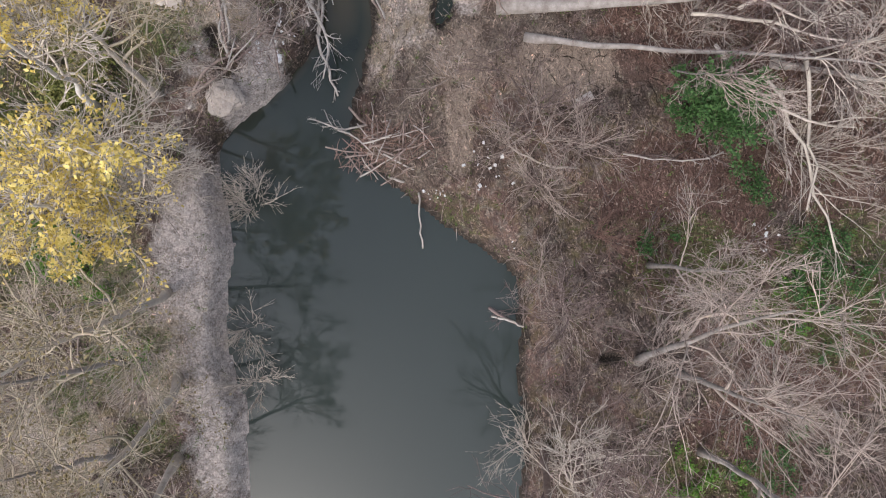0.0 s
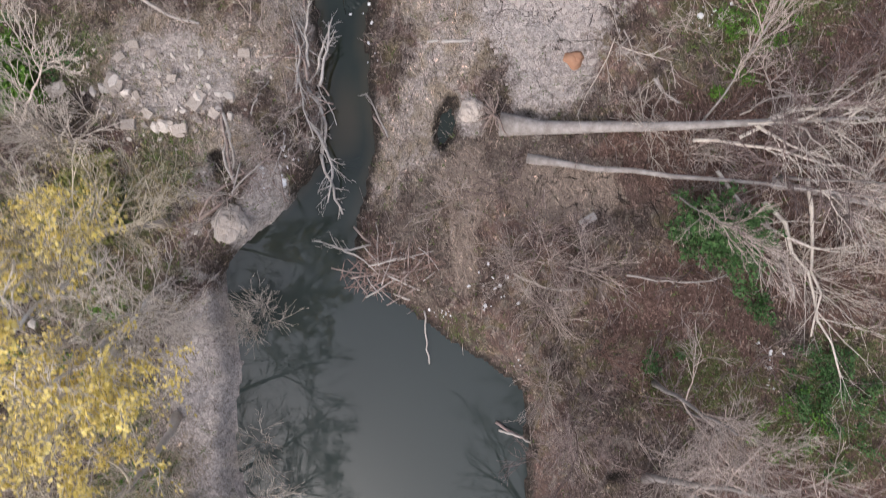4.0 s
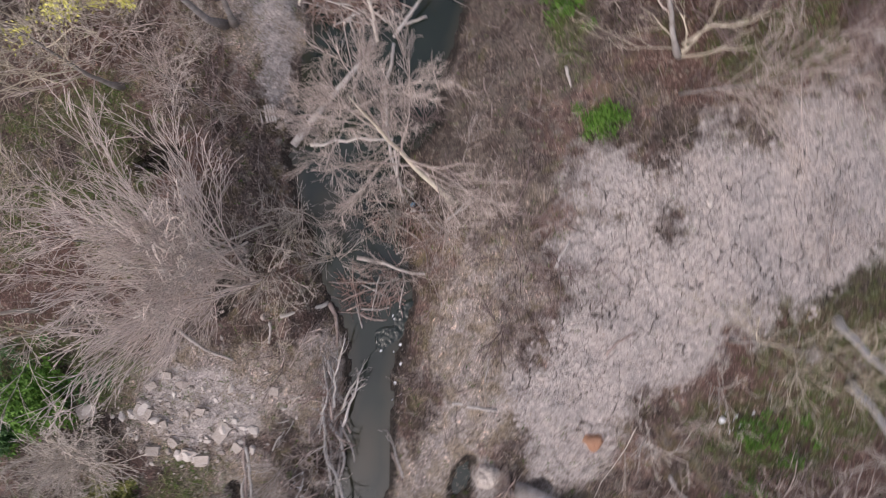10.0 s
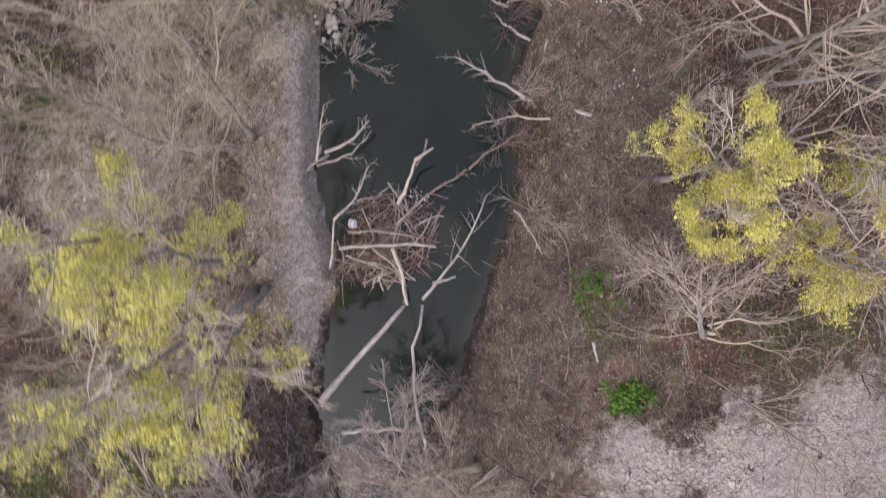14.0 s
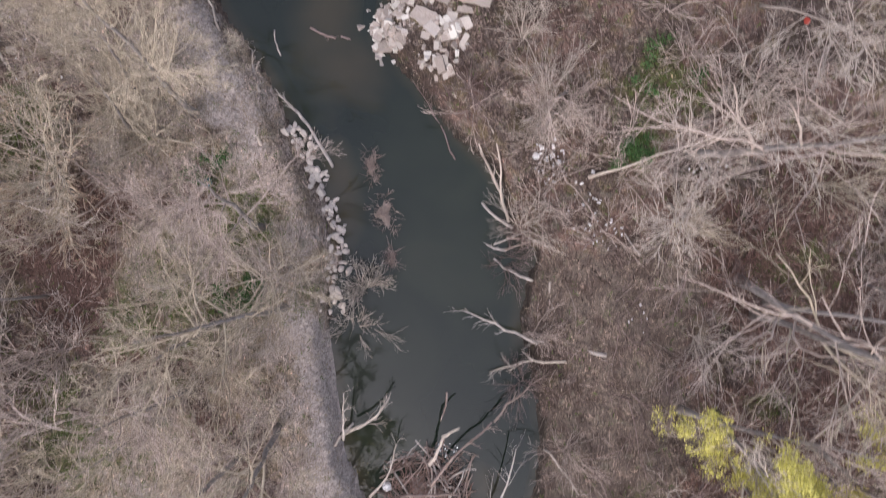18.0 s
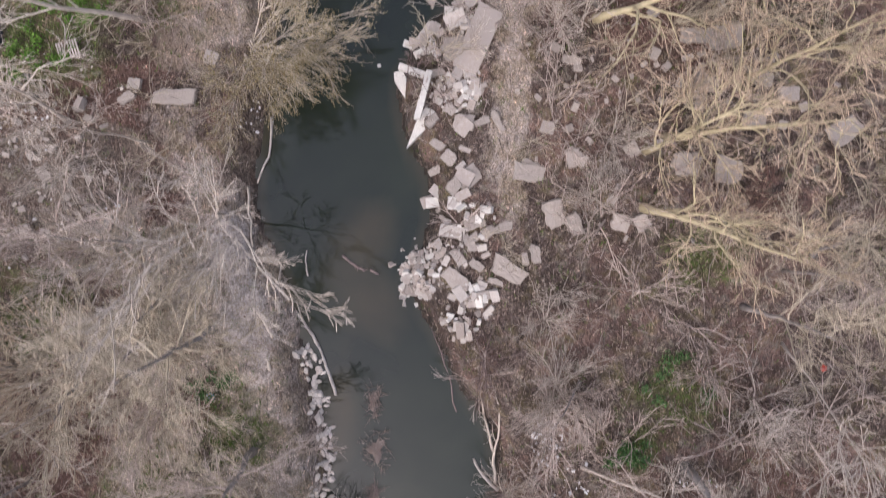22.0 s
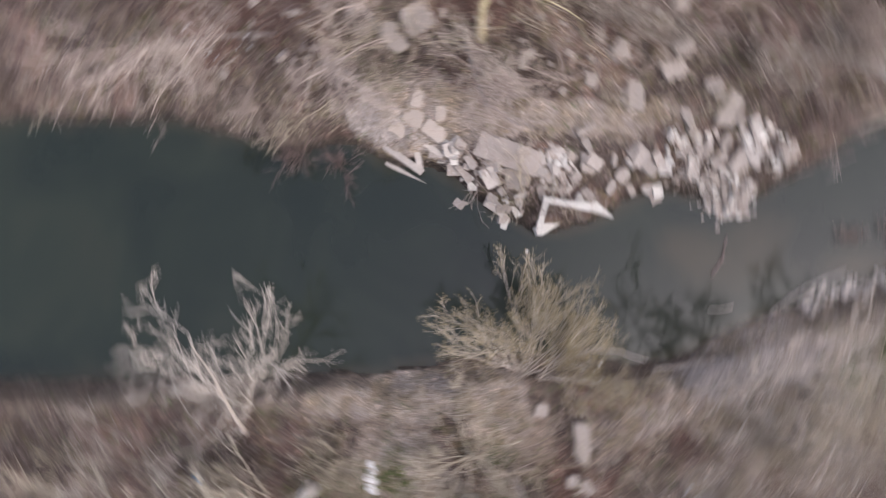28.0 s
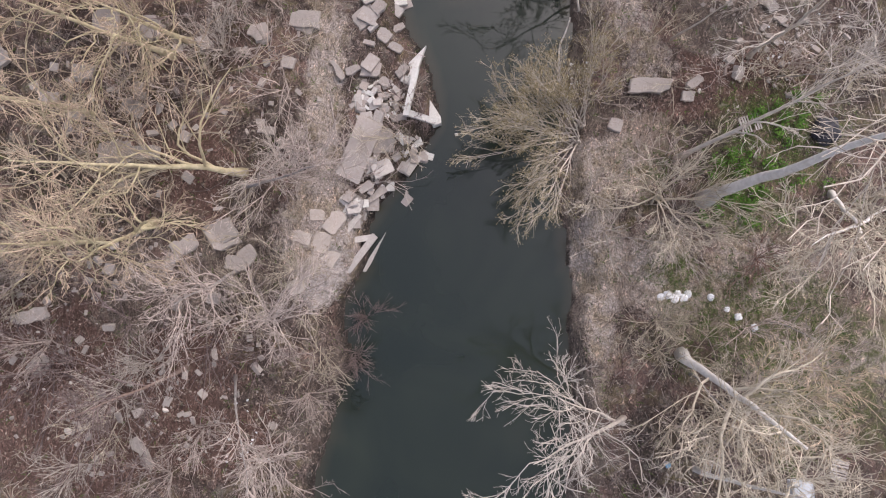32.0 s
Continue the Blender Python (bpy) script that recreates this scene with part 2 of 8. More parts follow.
zone("straw", 0.829, 83.411, 3.577, 0.975, -84)
zone("straw", 1.19, 89.372, 2.991, 1.828, 83)
zone("straw", -15.667, 93.212, 5.318, 1.163, 93)
zone("straw", 1.052, 80.639, 5.506, 0.972, -85)
zone("straw", -16.015, 84.657, 2.607, 1.955, -87)
zone("straw", -14.998, 17.067, 3.477, 2.845, -27)
zone("straw", -4.307, 23.43, 1.58, 1.896, -7)
zone("straw", -6.71, 19.41, 3.468, 1.891, -97)
zone("straw", 1.974, 20.143, 7.585, 2.845, -97)
zone("straw", 1.646, 19.071, 5.714, 2.222, -97)
zone("straw", -12.037, 17.674, 2.845, 2.845, -7)
zone("straw", -11.467, 45.656, 5.431, 1.917, -85)
zone("straw", -20.37, 46.032, 4.799, 4.799, 2)
zone("straw", -17.09, -4.32, 3.2, 4.5, 0)
zone("straw", -21.64, -8.95, 3, 3.5, 0)
zone("straw", -12.32, 60.4, 3.2, 6, 0)
zone("straw", -18.14, 65.34, 4, 3.5, 0)
zone("straw", -17.2, 57.97, 4, 4, 0)
zone("straw", -11.29, 68.25, 2.2, 5, 0)

zone("tan", 7.179, 9.087, 3.117, 1.87, -5)
zone("tan", 1.974, 9.315, 1.896, 1.896, -7)
zone("tan", 8.133, 9.359, 1.88, 1.253, -6)
zone("tan", -13.737, 24.562, 1.896, 1.896, -37)
zone("tan", 1.675, 7.11, 3.117, 0.935, -95)
zone("tan", -23.56, 92.26, 3.5, 2.6, 0)
zone("tan", -17.78, 90.69, 3.5, 2.6, 0)
zone("tan", -26.58, 88.57, 3.5, 2.6, 0)
zone("tan", -23.65, 89.13, 3.5, 2.6, 0)
zone("tan", -29.04, 93.95, 3.5, 2.6, 0)

zone("mud", 2.99, 35.164, 7.348, 2.875, -94)
zone("mud", 3.16, 32.164, 6.362, 3.181, -91)
zone("mud", 5.507, 53.063, 2.557, 3.196, -7)
zone("mud", 3.908, 37.174, 6.398, 2.879, -93)
zone("mud", 7.33, 46.995, 4.155, 3.835, -8)
zone("mud", -0.498, 8.106, 4.699, 1.88, -96)
zone("mud", -13.923, 76.852, 1.61, 0.966, -86)
zone("mud", -15.769, 82.732, 1.955, 1.955, 3)
zone("mud", 5.56, 11.45, 3, 2.4, 0)
zone("mud", 5.99, 37.69, 3, 3, 0)
zone("mud", 6.74, 47.04, 2.5, 4, 0)

zone("red", 16.512, 9.868, 6.984, 2.539, -7)
zone("red", 18.15, 3.547, 6.892, 3.133, -6)
zone("red", 11.056, 96.474, 8.309, 3.324, -177)
zone("red", 17.39, 54.438, 4.794, 3.835, -7)
zone("red", 13.54, 57.52, 2.557, 1.918, -7)
zone("red", 15.626, 43.477, 5.408, 3.499, 9)
zone("red", 11.821, 2.076, 3.74, 2.182, -5)
zone("red", 14.893, 2.332, 4.699, 1.88, -6)
zone("red", -20.752, 27.31, 3.793, 2.212, -7)
zone("red", -23.014, 24.721, 1.896, 1.896, -7)
zone("red", -21.784, 37.011, 3.839, 1.92, 2)
zone("red", -18.823, 62.446, 3.844, 2.242, -8)
zone("red", -23.39, 59.553, 4.805, 2.563, -8)
zone("red", 8.275, 85.513, 3.887, 2.915, 5)
zone("red", -23.395, 78.432, 4.858, 2.267, 5)
zone("red", -27.715, 88.465, 4.887, 1.955, 3)
zone("red", 14.112, 101.247, 5.983, 3.988, -177)
zone("red", 14.886, 43.288, 3.199, 2.239, 2)
zone("red", 14.955, 37.269, 5.751, 2.236, 5)
zone("red", 21.562, 16.277, 5.095, 3.821, 1)
zone("red", 16.319, 52.33, 3.853, 2.569, -3)
zone("red", 13.391, 43.199, 5.112, 2.875, 5)
zone("red", 18.618, 38.9, 4.792, 1.917, 5)
zone("red", 15.993, 44.596, 6.364, 3.182, 9)
zone("red", -14.533, 31.516, 3.499, 1.59, 29)
zone("red", 17.864, 7.772, 6.349, 1.905, -7)
zone("red", 19.789, 21.534, 6.364, 2.227, 9)
zone("red", 8.284, 99.66, 5.318, 4.653, -177)
zone("red", 14.381, 96.997, 5.313, 3.985, -178)
zone("red", 14.67, -1.66, 4.2, 3, 0)
zone("red", 19.47, -7.1, 4.2, 3, 0)
zone("red", 15.22, -12.35, 4.2, 3, 0)
zone("red", 17.41, 10.66, 6, 2.6, 0)
zone("red", 14.63, 43.82, 4, 3, 0)
zone("red", 19.79, 41.42, 4, 3, 0)
zone("red", 11.33, 44.6, 4, 3, 0)
zone("red", 18.8, 38.26, 4, 2.6, 0)
zone("red", 18.32, 50.42, 4, 4, 0)
zone("red", 15.94, 41.89, 4, 3, 0)
zone("red", 11.12, 97.18, 6, 3.5, 0)

zone("green", -18.054, 11.201, 3.428, 2.493, -5)
zone("green", -20.381, -0.21, 3.428, 2.182, -5)
zone("green", -18.6, -4.773, 2.182, 2.805, -5)
zone("green", 18.858, -5.767, 3.74, 1.87, -25)
zone("green", 12.307, -2.656, 3.117, 1.87, -5)
zone("green", 20.533, -3.301, 4.386, 2.819, -6)
zone("green", -18.58, 10.727, 3.446, 3.446, -6)
zone("green", -20.854, 19.039, 4.109, 2.528, -7)
zone("green", -19.69, 7.98, 4.109, 3.477, -7)
zone("green", -23.788, 19.606, 3.174, 2.539, -7)
zone("green", -24.333, 28.854, 1.91, 3.183, 7)
zone("green", -20.736, 33.737, 3.817, 1.909, 9)
zone("green", -20.739, 29.984, 4.153, 1.917, 5)
zone("green", -16.543, 56.016, 4.805, 3.844, -8)
zone("green", -23.368, 48.611, 4.164, 1.922, -8)
zone("green", -13.666, 60.442, 2.563, 3.203, -8)
zone("green", -24.383, 84.216, 4.877, 3.577, 6)
zone("green", -25.44, 92.745, 6.647, 3.324, -177)
zone("green", -30.149, 97.922, 3.988, 2.991, -177)
zone("green", 21.46, 19.391, 4.109, 5.373, -7)
zone("green", 18.756, 38.513, 4.137, 2.546, 6)
zone("green", -24.467, 66.408, 2.569, 2.569, -3)
zone("green", 12.749, 73.181, 1.943, 1.943, 5)
zone("green", -18.534, 12.82, 1.87, 1.247, -6)
zone("green", -19.668, 0.666, 2.805, 1.247, -25)
zone("green", -17.104, -8.991, 1.87, 1.87, -5)
zone("green", 14.865, -1.96, 4.052, 1.558, -25)
zone("green", 21.585, -3.217, 3.117, 2.182, -5)
zone("green", 14.028, -14.048, 3.117, 1.558, -5)
zone("green", -21.02, -7.06, 1.558, 1.87, -5)
zone("green", -18.265, 10.692, 2.819, 2.193, -6)
zone("green", -19.407, 10.204, 3.477, 1.896, 13)
zone("green", -21.529, 18.799, 3.477, 1.58, -7)
zone("green", 17.36, 16.408, 3.477, 2.528, 13)
zone("green", 22.691, 22.075, 3.793, 2.528, -96)
zone("green", 20.933, 20.845, 3.492, 1.905, 54)
zone("green", 7.371, 39.593, 2.545, 1.272, -80)
zone("green", -22.61, 28.892, 2.863, 0.795, 49)
zone("green", 6.97, 40.357, 1.917, 0.958, -84)
zone("green", -17.569, 27.042, 3.195, 1.917, 6)
zone("green", 10.051, 61.346, 2.242, 0.961, -108)
zone("green", -13.935, 63.052, 1.922, 1.602, -68)
zone("green", 12.001, 65.117, 1.926, 1.605, -3)
zone("green", -14.177, 61.791, 2.248, 1.605, -3)
zone("green", 11.783, 64.448, 2.576, 1.288, 4)
zone("green", -25.557, 81.756, 3.563, 2.267, 5)
zone("green", 11.927, 64.526, 1.943, 0.972, 5)
zone("green", -24.714, 83.533, 3.584, 1.955, 3)
zone("green", -25.515, 81.662, 3.988, 2.327, -177)
zone("green", -29.925, 93.88, 3.324, 1.994, -177)
zone("green", -20.231, 90.31, 1.994, 1.329, -177)
zone("green", -6.88, 10.386, 1.253, 0.783, -26)
zone("green", 1.019, 1.795, 1.253, 0.94, -46)
zone("green", -29.137, 93.741, 1.955, 1.955, 4)
zone("green", 17.821, 53.77, 2.242, 1.922, -8)
zone("green", -24.973, 52.255, 2.239, 1.28, 2)
zone("green", 15.434, 45.96, 1.281, 0.801, -8)
zone("green", -23.413, 48.295, 2.563, 1.281, -8)
zone("green", -25.029, 65.488, 1.61, 1.288, 4)

zone("bare", -12.984, 17.787, 4.741, 3.477, -7)
zone("bare", -14.052, 24.599, 2.528, 2.528, -7)
zone("bare", 1.863, 19.205, 6.953, 3.161, -97)
zone("bare", -12.683, 30.434, 4.792, 2.875, 5)
zone("bare", 3.975, 34.936, 7.987, 3.514, -84)
zone("bare", -8.741, 23.645, 2.212, 2.212, -7)
zone("bare", -4.186, 31.299, 3.809, 2.539, -97)

zone("cracks", 11.626, 21.517, 9.482, 6.005, 28)
zone("cracks", 16.907, 27.059, 10.475, 5.396, 31)
zone("cracks", 9.655, 8.849, 3.117, 1.87, -5)
zone("cracks", 6.266, 53.933, 2.237, 1.918, -7)
zone("cracks", 10.5, 30.2, 3.4, 2.2, 20)

zone("bare", -22.26, 74.67, 5, 2.6, 0)
zone("mud", -22.94, 75.26, 4.5, 2.4, 0)
zone("red", -18.17, 71.78, 2.5, 2.5, 0)
zone("bare", -21.25, 73.62, 4, 2.5, 0)
zone("red", -22.21, 58.74, 4, 3.2, 0)
zone("red", -20.38, 60.9, 3.6, 2.2, 0)
zone("bare", -21.3, 58.3, 3, 2.2, 0)
zone("red", 13.47, 43.23, 3, 3, 0)
zone("mud", 7.81, 45.26, 2.6, 4, 0)
zone("red", 19.92, 57.3, 4, 4, 0)
zone("mud", 9.38, 51.77, 3, 3, 0)
zone("red", 11.8, 44.91, 4, 2, 0)
zone("red", 19.33, 17.43, 3, 1.6, 0)
zone("red", 18.23, 3.45, 5, 2, 0)
zone("green", 22.13, -4.16, 3, 2.4, 0)
zone("green", -13.85, 13.09, 2.6, 2, 0)
zone("green", -18.37, -0.05, 2, 2.6, 0)
zone("green", -21.45, 10.36, 3, 2.2, 0)
zone("green", -23.55, 17.58, 2.6, 2, 0)
zone("straw", -11.21, 14.08, 2.4, 1.6, 0)
zone("straw", -5.38, 14.3, 1, 2, 0)
zone("straw", -25.38, 90.11, 4.5, 2.6, 0)
zone("straw", -28.33, 96.11, 4, 3, 0)
zone("bare", -25.04, 90.12, 4, 2.6, 0)
zone("bare", -24.41, 82.4, 4, 3, 0)
zone("straw", -19.6, 90.3, 2.4, 4, 0)
zone("bare", -22.39, 70.99, 6, 3.4, 0)
zone("mud", -24.13, 74.17, 4.5, 2.4, 0)
zone("red", -20.73, 69.76, 4, 2, 0)
zone("straw", 0.82, 15.65, 2.2, 3.5, 0)
zone("straw", -3.27, 12.07, 2, 1.6, 0)
zone("bare", -12.51, 17.24, 4, 3.4, 0)
zone("straw", -12.23, 19.46, 3.5, 2, 0)
zone("tan", -13.82, 24.79, 2.4, 1.6, 0)
zone("red", -21.86, 56.68, 4.5, 3.2, 0)
zone("red", -19.83, 47.11, 4, 2.5, 0)
zone("straw", -11.26, 46.11, 1.8, 4.4, 0)
zone("straw", -9.9, 42.5, 6, 2.6, 90)
zone("straw", -10.3, 48.5, 5, 2.4, 95)
zone("bare", -9.6, 44, 7, 1.6, 90)
zone("pale", -13.7, 17.71, 3, 2.2, 0)
zone("straw", -6.31, 17.8, 2.2, 3, 0)
zone("straw", -2.33, 13.51, 1.5, 3, 0)
zone("straw", -13.13, 63.7, 2, 4, 0)
zone("straw", -15.01, 72.03, 1.6, 3.4, 0)
zone("pale", -9.7, 43.6, 6.5, 1.1, 92)
zone("pale", -9.9, 51.2, 4.2, 1.2, 97)
zone("pale", -13.2, 68.2, 4.2, 1.2, -70)
zone("red", 21.03, 16.85, 4, 2.2, 0)
zone("bare", 21.05, 16.2, 4, 2.4, 0)
zone("green", 16.9, 17.43, 2.4, 1.6, 0)
zone("mud", 6.46, 50.87, 2.6, 4, 0)
zone("red", 17.76, 49.58, 3.4, 4, 0)
zone("bare", 16.25, 50.73, 4, 4, 0)
zone("green", 19.99, 21.95, 3.5, 1.8, 30)
zone("green", 23.07, 26.13, 2.6, 1.6, 30)
zone("red", 17.83, 19.05, 3, 1.4, 20)
zone("bare", -17.03, 83.91, 2.6, 3, 0)
zone("tan", -17.2, 84.15, 2, 2.4, 0)
zone("mud", 8.17, 92.88, 5, 3, 0)
zone("mud", 0, 99.64, 2.4, 3, 0)

SHALLOWS = [  # x, y, half length, half width, turn
    (-6.109, 68.185, 2.89, 2.248, -63),
    (-7.425, 71.701, 2.576, 1.932, -16),
    (-7.274, 71.213, 2.915, 2.591, -55),
    (-7.39, 61.444, 4.805, 1.281, -93),
    (-10.365, 5.367, 3.117, 1.87, -95),
    (3.331, -7.152, 2.182, 1.247, -95),
    (-1.058, 42.798, 1.92, 1.28, -58),
    (-4.349, 14.402, 2.528, 1.264, -97),
    (-5.98, 28.644, 1.896, 1.58, -67),
    (-6.609, 72.464, 1.955, 1.955, 3),
]


def lattice(ix, iy, seed):
    v = np.sin(ix * 127.1 + iy * 311.7 + seed * 74.7) * 43758.5453
    return v - np.floor(v)


def value_noise(x, y, scale, seed=0, octaves=3):
    """Smooth noise from -1 to 1 over the plan."""
    total, amp, norm = 0.0, 1.0, 0.0
    for o in range(octaves):
        u, v = np.asarray(x) / scale + 17.3 * o, np.asarray(y) / scale - 9.1 * o
        i, j = np.floor(u), np.floor(v)
        f, g = u - i, v - j
        f, g = f * f * (3 - 2 * f), g * g * (3 - 2 * g)
        a, b = lattice(i, j, seed + o), lattice(i + 1, j, seed + o)
        c, d = lattice(i, j + 1, seed + o), lattice(i + 1, j + 1, seed + o)
        total = total + amp * (2 * (a + (b - a) * f + (c - a) * g + (a - b - c + d) * f * g) - 1)
        norm += amp
        amp, scale = amp * 0.5, scale * 0.5
    return total / norm


def smooth(a, b, v):
    t = np.clip((v - a) / (b - a), 0, 1)
    return t * t * (3 - 2 * t)


def spline(y, values):
    """Smooth curve through values three metres apart, carried straight on at both ends."""
    v = np.asarray(values)
    u = np.clip((np.asarray(y, float) + 14) / 3, 0, len(v) - 1.001)
    i = np.floor(u).astype(int)
    f = u - i
    p = [v[np.clip(i + k, 0, len(v) - 1)] for k in (-1, 0, 1, 2)]
    return p[1] + 0.5 * f * (p[2] - p[0] + f * (2 * p[0] - 5 * p[1] + 4 * p[2] - p[3] + f * (3 * (p[1] - p[2]) + p[3] - p[0])))


def outside(x, y):
    """Metres from the water's edge (below zero in the water) and the side: -1 or 1."""
    x, y = np.asarray(x, float), np.asarray(y, float)
    left = spline(y, EDGE_LEFT) - x + 0.35 * value_noise(x * 0.5, y, 1.7, 3) + 0.14 * value_noise(x, y, 0.6, 4, 2)
    right = x - spline(y, EDGE_RIGHT) + 0.4 * value_noise(x * 0.5, y, 1.9, 8) + 0.14 * value_noise(x, y, 0.6, 9, 2)
    return np.maximum(left, right), np.where(left > right, -1, 1)


def inside(x, y, cx, cy, a, b, turn):
    """1 at the middle of an ellipse, 0 on its rim, below zero outside."""
    c, s = math.cos(radians(turn)), math.sin(radians(turn))
    u, v = (np.asarray(x) - cx) * c + (np.asarray(y) - cy) * s, (np.asarray(y) - cy) * c - (np.asarray(x) - cx) * s
    return 1 - np.sqrt((u / a) ** 2 + (v / b) ** 2)


def cover(kind, x, y, soft=0.55, rough=0.9):
    """How much of a kind of ground cover lies at a place, 0 to 1."""
    best = np.full(np.shape(x), -9.0)
    for row in ZONES[kind]:
        best = np.maximum(best, inside(x, y, *row))
    return smooth(-soft, soft, best + rough * value_noise(x, y, 3.0, 21 + len(kind), 4))


def ground(x, y):
    """Height of the ground."""
    x, y = np.asarray(x, float), np.asarray(y, float)
    d, side = outside(x, y)
    steep = np.where(side < 0, np.where((y > 14) & (y < 40), 2.0, np.where((y > 56) & (y < 92), 1.6, 0.8)), np.where((y > 60) & (y < 90), 1.6, 2.6))
    land = WATER + 0.12 + 1.35 * smooth(0, 1, d / steep) + 0.06 * np.clip(d - steep, 0, 40) + 0.35 * smooth(1, 5, d) * value_noise(x, y, 4.5, 5)
    land = land + 0.15 * smooth(0, 1.5, d) * value_noise(x, y, 0.9, 6)
    bed = WATER - 0.08 - 0.9 * smooth(0, 3, -d)
    z = np.where(d > 0, land, bed)
    for cx, cy, a, b, turn, depth in PITS:
        z = z - depth * smooth(-0.15, 0.45, inside(x, y, cx, cy, a, b, turn) + 0.3 * value_noise(x, y, 0.8, 2))
    return z


def zg(x, y):
    return float(ground(np.array([x]), np.array([y]))[0])


# ---- mesh helpers ----
def raw_mesh(name, verts, faces, mat, flat=False):
    """A mesh from arrays; faces: arrays of equal-sided rows, or a list of such arrays."""
    me = bpy.data.meshes.new(name)
    groups = faces if isinstance(faces, list) else [faces]
    groups = [g for g in groups if len(g)]
    verts = np.asarray(verts, np.float32)
    me.vertices.add(len(verts))
    me.vertices.foreach_set("co", verts.ravel())
    loops = np.concatenate([g.ravel() for g in groups]).astype(np.int32)
    counts = np.concatenate([np.full(len(g), g.shape[1]) for g in groups])
    me.loops.add(len(loops))
    me.loops.foreach_set("vertex_index", loops)
    me.polygons.add(len(counts))
    me.polygons.foreach_set("loop_start", np.concatenate([[0], np.cumsum(counts)[:-1]]).astype(np.int32))
    me.polygons.foreach_set("use_smooth", np.full(len(counts), not flat))
    me.update(calc_edges=True)
    if mat:
        me.materials.append(mat)
    return me


class Tubes:
    """Tapered tubes along lines, gathered into one mesh."""

    def __init__(self):
        self.runs, self.ends = {}, []

    def add(self, pts, radii, sides=5):
        self.runs.setdefault((len(pts), sides), []).append((pts, radii))

    def caps(self, pts, sides=5):
        """Closes the ends of the tube added last."""
        self.ends.append(((len(pts), sides), len(self.runs[(len(pts), sides)]) - 1))

    def arrays(self):
        vs, quads, tris, n, first = [], [], [], 0, {}
        for (m, sides), rows in self.runs.items():
            pts = np.array([r[0] for r in rows], float)
            rad = np.array([r[1] for r in rows], float)
            t = np.empty_like(pts)
            t[:, 1:-1] = pts[:, 2:] - pts[:, :-2]
            t[:, 0], t[:, -1] = pts[:, 1] - pts[:, 0], pts[:, -1] - pts[:, -2]
            t /= np.linalg.norm(t, axis=2)[..., None] + 1e-9
            ref = np.where((np.abs(t[..., 2]).mean(1) < 0.8)[:, None, None], np.array([0.0, 0, 1]), np.array([1.0, 0, 0]))
            a = np.cross(t, np.broadcast_to(ref, t.shape))
            a /= np.linalg.norm(a, axis=2)[..., None] + 1e-9
            b = np.cross(t, a)
            ang = np.arange(sides) * 2 * np.pi / sides
            ring = pts[:, :, None] + rad[:, :, None, None] * (np.cos(ang)[:, None] * a[:, :, None] + np.sin(ang)[:, None] * b[:, :, None])
            start = n + np.arange(len(rows))[:, None, None] * m * sides + np.arange(m - 1)[None, :, None] * sides
            k = np.arange(sides)
            i, j = start + k, start + (k + 1) % sides
            vs.append(ring.reshape(-1, 3))
            quads.append(np.stack([i, j, j + sides, i + sides], -1).reshape(-1, 4))
            first[(m, sides)] = n
            n += ring.size // 3
        for (m, sides), row in self.ends:
            pts = self.runs[(m, sides)][row][0]
            s = first[(m, sides)] + row * m * sides
            e, k = s + (m - 1) * sides, np.arange(sides)
            vs.append(np.asarray([pts[0], pts[-1]], float))
            tris.append(np.stack([s + (k + 1) % sides, s + k, np.full(sides, n)], -1))
            tris.append(np.stack([e + k, e + (k + 1) % sides, np.full(sides, n + 1)], -1))
            n += 2
        return np.concatenate(vs), [np.concatenate(quads)] + ([np.concatenate(tris)] if tris else [])

    def mesh(self, name, mat):
        v, f = self.arrays()
        return raw_mesh(name, v, f, mat)


def part(name, me, parent, label="", at=None):
    """Links a mesh as one object under a thing or a part."""
    ob = new(name, me)
    ob.parent = parent
    if at is not None:
        ob.matrix_basis = at
    if label:
        ob["label"] = label
    return ob


def thing(name, me, m, label, category, group="", kind=""):
    ob = new(name, me)
    ob.matrix_basis = m
    return tagged(ob, label, category, group, kind)


def unit(v):
    x, y, z = v
    return np.array([x, y, z]) / (math.sqrt(x * x + y * y + z * z) + 1e-9)


def line(rng, start, way, length, segs, wander, lift=0.0):
    """A wandering line; lift bends it upward (or down, below zero)."""
    pts, d = [np.asarray(start, float)], unit(way)
    for _ in range(segs):
        d = unit(d + rng.normal(0, wander, 3) + (0, 0, lift))
        pts.append(pts[-1] + d * length / segs)
    return np.array(pts)


